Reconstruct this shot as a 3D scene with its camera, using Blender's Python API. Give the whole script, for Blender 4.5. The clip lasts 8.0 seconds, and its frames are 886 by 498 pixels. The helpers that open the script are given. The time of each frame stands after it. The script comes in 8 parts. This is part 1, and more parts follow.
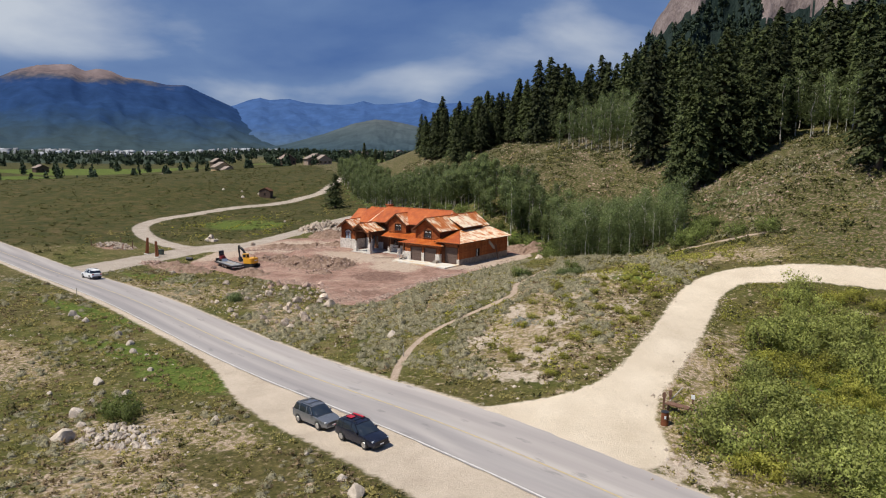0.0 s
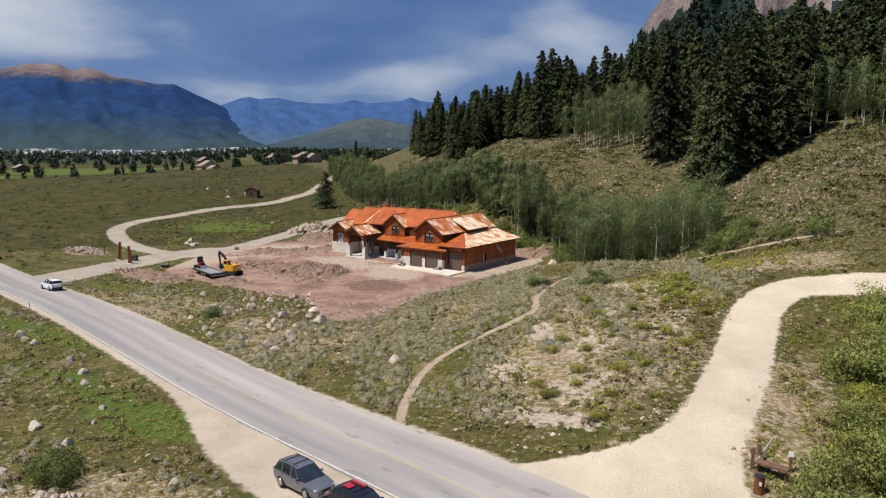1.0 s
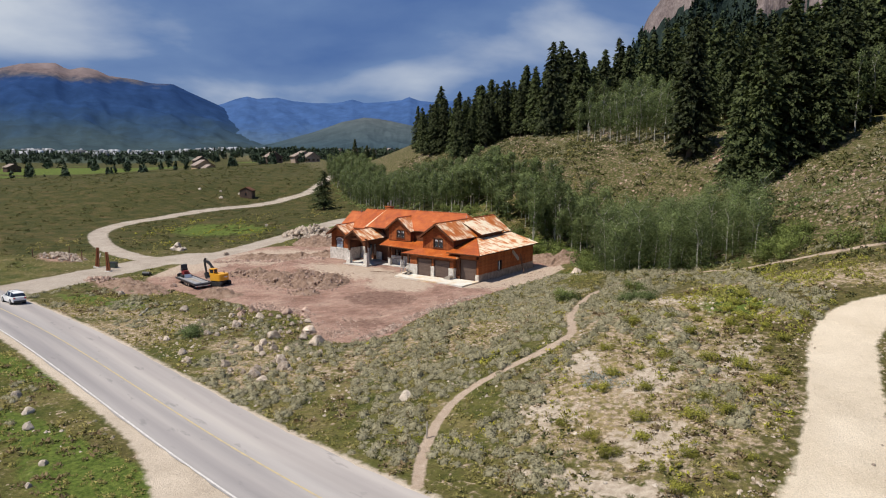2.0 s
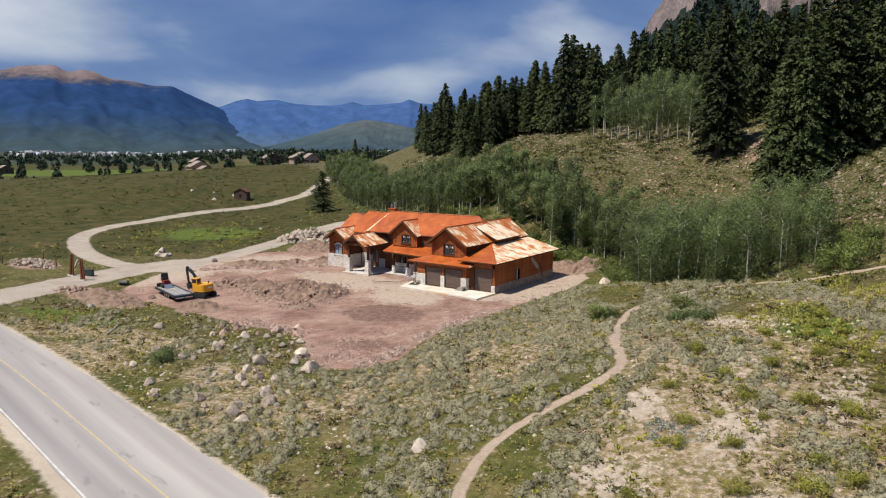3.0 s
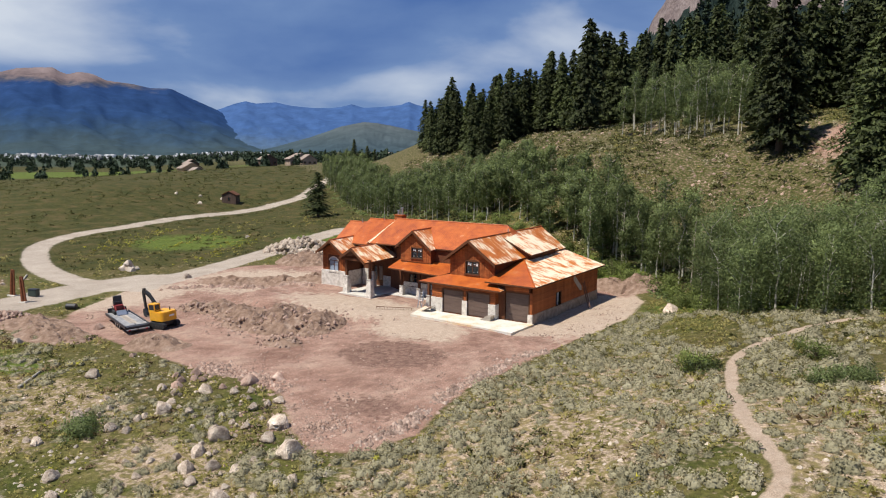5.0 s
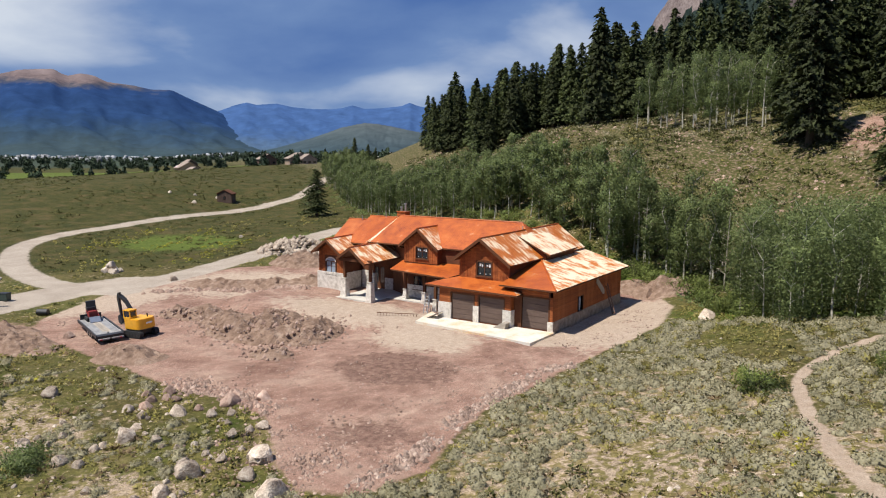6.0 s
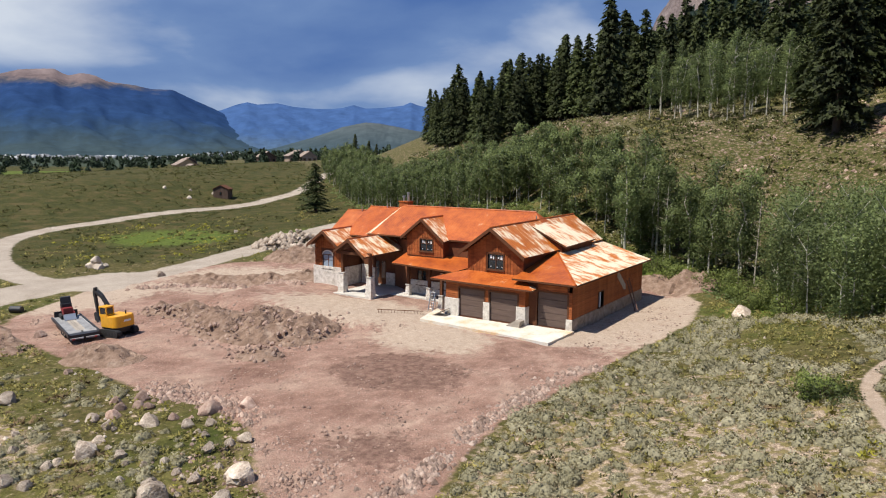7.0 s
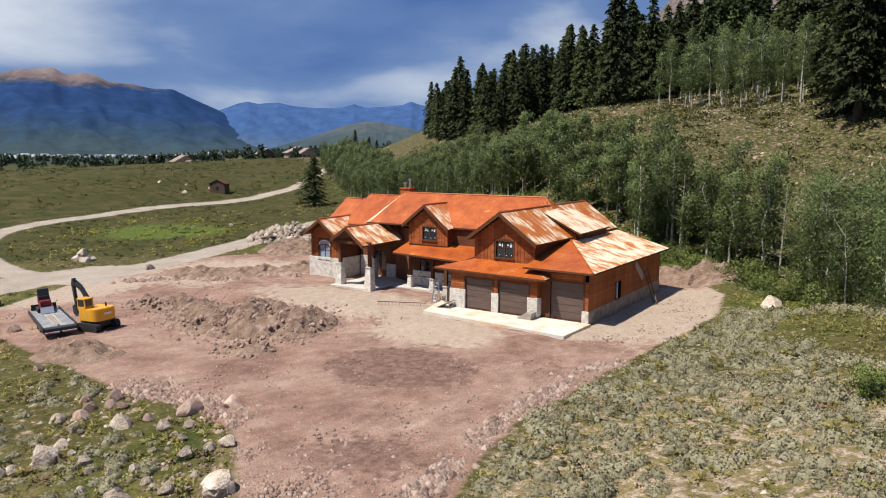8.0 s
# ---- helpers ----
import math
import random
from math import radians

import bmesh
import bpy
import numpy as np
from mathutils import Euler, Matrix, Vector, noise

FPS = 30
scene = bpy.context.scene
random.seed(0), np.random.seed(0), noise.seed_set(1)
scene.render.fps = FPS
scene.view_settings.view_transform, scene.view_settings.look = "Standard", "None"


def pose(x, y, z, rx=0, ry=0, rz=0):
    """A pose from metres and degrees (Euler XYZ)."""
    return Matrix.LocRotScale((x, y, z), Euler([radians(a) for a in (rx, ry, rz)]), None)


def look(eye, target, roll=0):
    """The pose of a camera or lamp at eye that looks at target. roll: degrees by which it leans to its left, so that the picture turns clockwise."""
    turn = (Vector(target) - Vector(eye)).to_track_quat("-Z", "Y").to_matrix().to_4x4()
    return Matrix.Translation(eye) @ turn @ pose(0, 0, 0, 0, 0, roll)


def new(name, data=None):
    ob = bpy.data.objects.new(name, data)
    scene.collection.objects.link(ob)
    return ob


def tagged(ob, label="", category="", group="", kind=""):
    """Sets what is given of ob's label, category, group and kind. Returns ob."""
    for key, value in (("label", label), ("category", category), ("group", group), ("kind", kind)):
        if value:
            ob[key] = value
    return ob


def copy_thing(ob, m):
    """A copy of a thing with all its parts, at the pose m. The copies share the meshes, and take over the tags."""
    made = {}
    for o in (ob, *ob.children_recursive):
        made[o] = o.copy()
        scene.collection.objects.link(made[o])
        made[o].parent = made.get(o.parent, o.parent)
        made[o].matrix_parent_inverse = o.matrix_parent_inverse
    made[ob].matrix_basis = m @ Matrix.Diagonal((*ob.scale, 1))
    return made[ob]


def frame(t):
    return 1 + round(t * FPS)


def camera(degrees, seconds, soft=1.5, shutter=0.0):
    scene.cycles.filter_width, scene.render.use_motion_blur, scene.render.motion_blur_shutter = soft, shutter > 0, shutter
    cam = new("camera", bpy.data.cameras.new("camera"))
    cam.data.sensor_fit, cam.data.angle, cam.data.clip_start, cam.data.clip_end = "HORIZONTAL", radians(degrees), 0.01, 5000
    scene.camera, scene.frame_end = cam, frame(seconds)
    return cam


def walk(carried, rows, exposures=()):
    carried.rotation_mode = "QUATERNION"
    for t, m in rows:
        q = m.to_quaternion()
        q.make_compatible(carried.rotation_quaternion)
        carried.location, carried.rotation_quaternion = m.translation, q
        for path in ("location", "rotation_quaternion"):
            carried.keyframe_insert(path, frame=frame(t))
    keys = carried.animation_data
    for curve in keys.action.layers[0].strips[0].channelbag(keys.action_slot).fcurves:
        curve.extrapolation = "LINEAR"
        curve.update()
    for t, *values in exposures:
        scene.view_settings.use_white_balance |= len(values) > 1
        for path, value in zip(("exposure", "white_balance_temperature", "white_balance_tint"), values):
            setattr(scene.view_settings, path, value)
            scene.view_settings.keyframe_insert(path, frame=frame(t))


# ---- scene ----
cam = camera(64.0, 8.0, soft=1.1)
PATH = [
    (0, (67.904, -106.034, 19.591), (66.797, -104.39, 19.326), 1.0),
    (0.5, (63.457, -101.31, 19.234), (62.365, -99.656, 18.966), 0.8),
    (1, (59.089, -96.545, 18.865), (58.003, -94.887, 18.597), 0.8),
    (1.5, (54.881, -91.93, 18.522), (53.797, -90.271, 18.254), 0.8),
    (1.7, (53.251, -90.117, 18.45), (52.168, -88.457, 18.181), 0.8),
    (3, (43.205, -78.449, 17.308), (42.122, -76.788, 17.047), 0.8),
    (3.5, (39.7, -74.318, 17.002), (38.618, -72.656, 16.742), 0.8),
    (4, (36.427, -70.443, 16.747), (35.344, -68.781, 16.489), 0.8),
    (4.5, (33.313, -66.717, 16.576), (32.23, -65.055, 16.32), 0.8),
    (4.7, (32.134, -65.349, 16.511), (31.052, -63.686, 16.256), 0.8),
    (6, (25.623, -57.233, 15.137), (24.538, -55.571, 14.887), 0.7),
    (6.5, (23.63, -54.691, 14.399), (22.544, -53.03, 14.148), 0.7),
    (7, (21.947, -52.553, 13.561), (20.86, -50.893, 13.311), 0.7),
    (7.5, (20.541, -50.734, 12.728), (19.453, -49.075, 12.477), 0.7),
    (8, (19.279, -49.097, 11.994), (18.191, -47.438, 11.742), 0.6),
]
walk(cam, [(t, look(eye, target, roll)) for t, eye, target, roll in PATH], [(0, 0.05), (1.7, 0.08), (4, 0.22), (6, 0.31), (8, 0.30)])

# ---- sky and sun ----
SUN_TO = Vector((-0.27, -0.46, 1.0)).normalized()
world = bpy.data.worlds.new("sky")
scene.world = world
world.use_nodes = True
wn, wl = world.node_tree.nodes, world.node_tree.links
wn.clear()
sky = wn.new("ShaderNodeTexSky")
sky.sky_type = "NISHITA"
sky.sun_disc = False
sky.sun_elevation = math.asin(SUN_TO.z)
sky.sun_rotation = math.atan2(SUN_TO.x, SUN_TO.y)
sky.altitude = 2700
sky_dim = wn.new("ShaderNodeVectorMath")
sky_dim.operation = "SCALE"
sky_dim.inputs["Scale"].default_value = 0.085
wl.new(sky.outputs[0], sky_dim.inputs[0])
coord = wn.new("ShaderNodeTexCoord")
flat = wn.new("ShaderNodeVectorMath")
flat.operation = "MULTIPLY"
flat.inputs[1].default_value = (1.0, 1.0, 2.6)
wl.new(coord.outputs["Generated"], flat.inputs[0])
cloud = wn.new("ShaderNodeTexNoise")
cloud.inputs["Scale"].default_value = 2.8
cloud.inputs["Detail"].default_value = 8
cloud.inputs["Roughness"].default_value = 0.47
cloud.inputs["Distortion"].default_value = 0.2
shift = wn.new("ShaderNodeVectorMath")
shift.operation = "ADD"
shift.inputs[1].default_value = (1.3, 7.2, 2.6)
wl.new(flat.outputs[0], shift.inputs[0])
wl.new(shift.outputs[0], cloud.inputs["Vector"])
tone = wn.new("ShaderNodeValToRGB")
tone.color_ramp.elements[0].position, tone.color_ramp.elements[0].color = 0.42, (0.060, 0.135, 0.365, 1)
tone.color_ramp.elements[1].position, tone.color_ramp.elements[1].color = 0.78, (0.62, 0.67, 0.75, 1)
mid = tone.color_ramp.elements.new(0.58)
mid.color = (0.140, 0.232, 0.455, 1)
thick = cloud.outputs[0]
# cloud banks over the valley: direction, reach, weight
for at, reach, weight in (((-0.888, 0.436, 0.40), 0.40, 0.20), ((-0.605, 0.789, 0.275), 0.22, 0.20), ((-0.50, 0.855, 0.35), 0.25, 0.20), ((-0.731, 0.67, 0.38), 0.26, -0.07)):
    gap = wn.new("ShaderNodeVectorMath")
    gap.operation = "DISTANCE"
    gap.inputs[1].default_value = at
    wl.new(flat.outputs[0], gap.inputs[0])
    bank = wn.new("ShaderNodeMapRange")
    bank.interpolation_type = "SMOOTHSTEP"
    bank.inputs["From Min"].default_value, bank.inputs["From Max"].default_value = reach, 0.0
    bank.inputs["To Max"].default_value = weight
    wl.new(gap.outputs["Value"], bank.inputs["Value"])
    total = wn.new("ShaderNodeMath")
    wl.new(thick, total.inputs[0])
    wl.new(bank.outputs[0], total.inputs[1])
    thick = total.outputs[0]
wl.new(thick, tone.inputs[0])
cover = wn.new("ShaderNodeMix")
cover.data_type = "RGBA"
cover.inputs["Factor"].default_value = 0.88
wl.new(sky_dim.outputs[0], cover.inputs["A"])
wl.new(tone.outputs[0], cover.inputs["B"])
back = wn.new("ShaderNodeBackground")
back.inputs["Strength"].default_value = 0.88
wl.new(cover.outputs["Result"], back.inputs["Color"])
wout = wn.new("ShaderNodeOutputWorld")
wl.new(back.outputs[0], wout.inputs["Surface"])

sun = new("sun", bpy.data.lights.new("sun", "SUN"))
sun.data.energy, sun.data.angle, sun.data.color = 5.0, radians(0.55), (1.0, 0.95, 0.86)
sun.matrix_world = look(SUN_TO * 100, (0, 0, 0))

# ---- materials ----


def material(name, stops, scale=4.0, fine=40.0, rough=0.85, bump=0.3, metal=0.0, vary=0.0, island=0.0, mixing=0.35, stretch=(1, 1, 1), spec=0.3, thin=0.0, turn=0.0):
    """A grained surface: colours of a coarse noise mixed with a fine one, with relief; vary, island: brightness spread per object, per loose piece."""
    m = bpy.data.materials.new(name)
    m.use_nodes = True
    n, k = m.node_tree.nodes, m.node_tree.links
    b = n["Principled BSDF"]
    b.inputs["Roughness"].default_value, b.inputs["Metallic"].default_value = rough, metal
    b.inputs["Specular IOR Level"].default_value = spec
    tc = n.new("ShaderNodeTexCoord")
    mp = n.new("ShaderNodeMapping")
    mp.vector_type = "TEXTURE"
    mp.inputs["Scale"].default_value, mp.inputs["Rotation"].default_value = [1 / v for v in stretch], (0, 0, radians(turn))
    k.new(tc.outputs["Object"], mp.inputs["Vector"])
    coarse, grain = n.new("ShaderNodeTexNoise"), n.new("ShaderNodeTexNoise")
    for t, s in ((coarse, scale), (grain, fine)):
        t.inputs["Scale"].default_value, t.inputs["Detail"].default_value = s, 5
        k.new(mp.outputs[0], t.inputs["Vector"])
    blend = n.new("ShaderNodeMix")
    blend.inputs["Factor"].default_value = mixing
    k.new(coarse.outputs[0], blend.inputs["A"])
    k.new(grain.outputs[0], blend.inputs["B"])
    ramp = n.new("ShaderNodeValToRGB")
    for i, c in enumerate(stops):
        at = 0.32 + 0.36 * i / max(1, len(stops) - 1)
        e = ramp.color_ramp.elements[i] if i < 2 else ramp.color_ramp.elements.new(at)
        e.position, e.color = at, (*c, 1)
    k.new(blend.outputs[0], ramp.inputs[0])
    out = ramp.outputs[0]
    for spread, socket in ((vary, n.new("ShaderNodeObjectInfo").outputs["Random"]), (island, n.new("ShaderNodeNewGeometry").outputs["Random Per Island"])):
        if spread:
            r = n.new("ShaderNodeMapRange")
            r.inputs["To Min"].default_value, r.inputs["To Max"].default_value = 1 - spread, 1 + spread
            k.new(socket, r.inputs["Value"])
            v = n.new("ShaderNodeVectorMath")
            v.operation = "SCALE"
            k.new(out, v.inputs[0])
            k.new(r.outputs[0], v.inputs["Scale"])
            out = v.outputs[0]
    k.new(out, b.inputs["Base Color"])
    if bump:
        bp = n.new("ShaderNodeBump")
        bp.inputs["Strength"].default_value, bp.inputs["Distance"].default_value = bump, 1.0 / fine
        k.new(grain.outputs[0], bp.inputs["Height"])
        k.new(bp.outputs[0], b.inputs["Normal"])
    if thin:
        tr = n.new("ShaderNodeBsdfTranslucent")
        k.new(out, tr.inputs["Color"])
        mx = n.new("ShaderNodeMixShader")
        mx.inputs[0].default_value = thin
        k.new(b.outputs[0], mx.inputs[1])
        k.new(tr.outputs[0], mx.inputs[2])
        k.new(mx.outputs[0], n["Material Output"].inputs["Surface"])
    return m


def ground_material():
    """Meadow with soil showing, over which the zones stored on the sheet lay graded earth, gravel, trail and lush grass."""
    m = bpy.data.materials.new("meadow_ground")
    m.use_nodes = True
    n, k = m.node_tree.nodes, m.node_tree.links
    b = n["Principled BSDF"]
    b.inputs["Roughness"].default_value, b.inputs["Specular IOR Level"].default_value = 0.95, 0.15
    tc = n.new("ShaderNodeTexCoord")

    def noise_at(scale, detail=6, rough=0.6):
        t = n.new("ShaderNodeTexNoise")
        t.inputs["Scale"].default_value, t.inputs["Detail"].default_value, t.inputs["Roughness"].default_value = scale, detail, rough
        k.new(tc.outputs["Object"], t.inputs["Vector"])
        return t.outputs[0]

    def ramp_of(socket, *stops):
        r = n.new("ShaderNodeValToRGB")
        for i, (at, c) in enumerate(stops):
            e = r.color_ramp.elements[i] if i < 2 else r.color_ramp.elements.new(at)
            e.position, e.color = at, (*c, 1)
        k.new(socket, r.inputs[0])
        return r.outputs[0]

    def mixed(f, a, c):
        x = n.new("ShaderNodeMix")
        x.data_type = "RGBA"
        for s, v in (("Factor", f), ("A", a), ("B", c)):
            k.new(v, x.inputs[s])
        return x.outputs["Result"]

    def ranged(socket, lo, hi):
        r = n.new("ShaderNodeMapRange")
        r.interpolation_type = "SMOOTHSTEP"
        r.inputs["From Min"].default_value, r.inputs["From Max"].default_value = lo, hi
        k.new(socket, r.inputs["Value"])
        return r.outputs[0]

    def zone(name, wobble=0.5):
        a = n.new("ShaderNodeAttribute")
        a.attribute_name = name
        w = n.new("ShaderNodeMath")
        w.operation = "MULTIPLY_ADD"
        k.new(edge, w.inputs[0])
        w.inputs[1].default_value = wobble
        k.new(a.outputs["Fac"], w.inputs[2])
        return ranged(w.outputs[0], 0.5 + wobble * 0.5 - 0.13, 0.5 + wobble * 0.5 + 0.13)

    broad, patch, clod, speck, edge = noise_at(0.035), noise_at(0.28), noise_at(2.2), noise_at(11), noise_at(1.3, 7)
    grass = ramp_of(patch, (0.34, (0.050, 0.060, 0.012)), (0.50, (0.096, 0.092, 0.024)), (0.66, (0.180, 0.142, 0.060)))
    tawny = ramp_of(clod, (0.35, (0.054, 0.052, 0.014)), (0.62, (0.120, 0.096, 0.036)))
    sward = mixed(ranged(broad, 0.40, 0.62), grass, tawny)
    soil = ramp_of(speck, (0.32, (0.20, 0.135, 0.088)), (0.68, (0.52, 0.415, 0.305)))
    sward = mixed(ranged(clod, 0.58, 0.71), sward, soil)
    sward = mixed(ranged(noise_at(0.7, 8), 0.60, 0.70), sward, soil)
    dry = mixed(ranged(clod, 0.44, 0.58), ramp_of(patch, (0.35, (0.120, 0.108, 0.034)), (0.65, (0.250, 0.190, 0.090))), soil)
    out = mixed(zone("dry", 1.0), sward, dry)
    heath = ramp_of(patch, (0.32, (0.031, 0.038, 0.009)), (0.52, (0.060, 0.056, 0.016)), (0.70, (0.105, 0.078, 0.034)))
    heath = mixed(ranged(clod, 0.60, 0.72), heath, ramp_of(speck, (0.3, (0.09, 0.075, 0.035)), (0.7, (0.20, 0.155, 0.090))))
    out = mixed(zone("heath", 0.7), out, heath)
    lush = ramp_of(clod, (0.35, (0.056, 0.084, 0.013)), (0.65, (0.122, 0.150, 0.030)))
    out = mixed(zone("lush", 0.9), out, lush)
    out = mixed(zone("flat", 0.3), out, ramp_of(broad, (0.35, (0.030, 0.046, 0.030)), (0.65, (0.052, 0.064, 0.042))))
    scree = ramp_of(speck, (0.3, (0.112, 0.082, 0.052)), (0.7, (0.275, 0.200, 0.140)))
    bare = ramp_of(clod, (0.40, (0.052, 0.058, 0.014)), (0.60, (0.108, 0.092, 0.036)))
    out = mixed(zone("scree", 0.8), out, mixed(ranged(clod, 0.49, 0.63), bare, scree))
    mottle = n.new("ShaderNodeMapRange")
    mottle.inputs["From Min"].default_value, mottle.inputs["From Max"].default_value = 0.32, 0.68
    mottle.inputs["To Min"].default_value, mottle.inputs["To Max"].default_value = 0.58, 1.42
    k.new(noise_at(3.4, 5, 0.7), mottle.inputs["Value"])
    mottled = n.new("ShaderNodeVectorMath")
    mottled.operation = "SCALE"
    k.new(out, mottled.inputs[0])
    k.new(mottle.outputs[0], mottled.inputs["Scale"])
    out = mottled.outputs[0]
    sand = ramp_of(clod, (0.3, (0.31, 0.245, 0.180)), (0.7, (0.52, 0.435, 0.340)))
    out = mixed(zone("sand", 1.7), out, sand)
    earth = ramp_of(patch, (0.33, (0.200, 0.112, 0.082)), (0.5, (0.300, 0.182, 0.138)), (0.68, (0.375, 0.258, 0.195)))
    earth = mixed(ranged(speck, 0.54, 0.68), earth, ramp_of(clod, (0.3, (0.26, 0.165, 0.125)), (0.7, (0.50, 0.385, 0.305))))
    earth = mixed(ranged(noise_at(5.0, 8, 0.7), 0.60, 0.68), earth, ramp_of(speck, (0.3, (0.13, 0.072, 0.052)), (0.7, (0.24, 0.145, 0.108))))
    earth = mixed(zone("damp", 1.5), earth, ramp_of(clod, (0.3, (0.150, 0.086, 0.064)), (0.7, (0.245, 0.152, 0.116))))
    rutted = n.new("ShaderNodeMapRange")
    rutted.inputs["From Min"].default_value, rutted.inputs["From Max"].default_value = 0.35, 0.65
    rutted.inputs["To Min"].default_value, rutted.inputs["To Max"].default_value = 0.80, 1.18
    k.new(noise_at(1.1, 8, 0.72), rutted.inputs["Value"])
    worked = n.new("ShaderNodeVectorMath")
    worked.operation = "SCALE"
    k.new(earth, worked.inputs[0])
    k.new(rutted.outputs[0], worked.inputs["Scale"])
    earth = worked.outputs[0]
    tan = ramp_of(clod, (0.3, (0.365, 0.275, 0.205)), (0.7, (0.475, 0.375, 0.290)))
    out = mixed(zone("earth", 0.6), out, mixed(zone("tan", 1.1), earth, tan))
    gravel = ramp_of(patch, (0.30, (0.52, 0.430, 0.320)), (0.70, (0.650, 0.555, 0.430)))
    gravel = mixed(ranged(speck, 0.62, 0.80), gravel, ramp_of(clod, (0.3, (0.44, 0.37, 0.285)), (0.7, (0.56, 0.48, 0.38))))
    out = mixed(zone("gravel", 0.75), out, gravel)
    dusty = ramp_of(patch, (0.30, (0.420, 0.345, 0.265)), (0.70, (0.560, 0.470, 0.370)))
    dusty = mixed(ranged(speck, 0.60, 0.78), dusty, ramp_of(clod, (0.3, (0.30, 0.245, 0.195)), (0.7, (0.50, 0.43, 0.35))))
    out = mixed(zone("dusty", 0.6), out, dusty)
    packed = ramp_of(patch, (0.30, (0.315, 0.262, 0.210)), (0.70, (0.430, 0.365, 0.300)))
    out = mixed(zone("drive", 0.7), out, mixed(ranged(speck, 0.60, 0.78), packed, ramp_of(clod, (0.3, (0.25, 0.205, 0.165)), (0.7, (0.45, 0.385, 0.32)))))
    trail = ramp_of(clod, (0.3, (0.33, 0.245, 0.178)), (0.7, (0.44, 0.345, 0.265)))
    out = mixed(zone("trail", 0.5), out, trail)
    grit = n.new("ShaderNodeMapRange")
    grit.inputs["From Min"].default_value, grit.inputs["From Max"].default_value = 0.3, 0.7
    grit.inputs["To Min"].default_value, grit.inputs["To Max"].default_value = 0.62, 1.38
    k.new(noise_at(17, 4, 0.75), grit.inputs["Value"])
    scaled = n.new("ShaderNodeVectorMath")
    scaled.operation = "SCALE"
    k.new(out, scaled.inputs[0])
    k.new(grit.outputs[0], scaled.inputs["Scale"])
    k.new(scaled.outputs[0], b.inputs["Base Color"])
    bp = n.new("ShaderNodeBump")
    bp.inputs["Strength"].default_value, bp.inputs["Distance"].default_value = 0.75, 0.14
    both = n.new("ShaderNodeMath")
    k.new(clod, both.inputs[0])
    k.new(speck, both.inputs[1])
    k.new(both.outputs[0], bp.inputs["Height"])
    k.new(bp.outputs[0], b.inputs["Normal"])
    return m


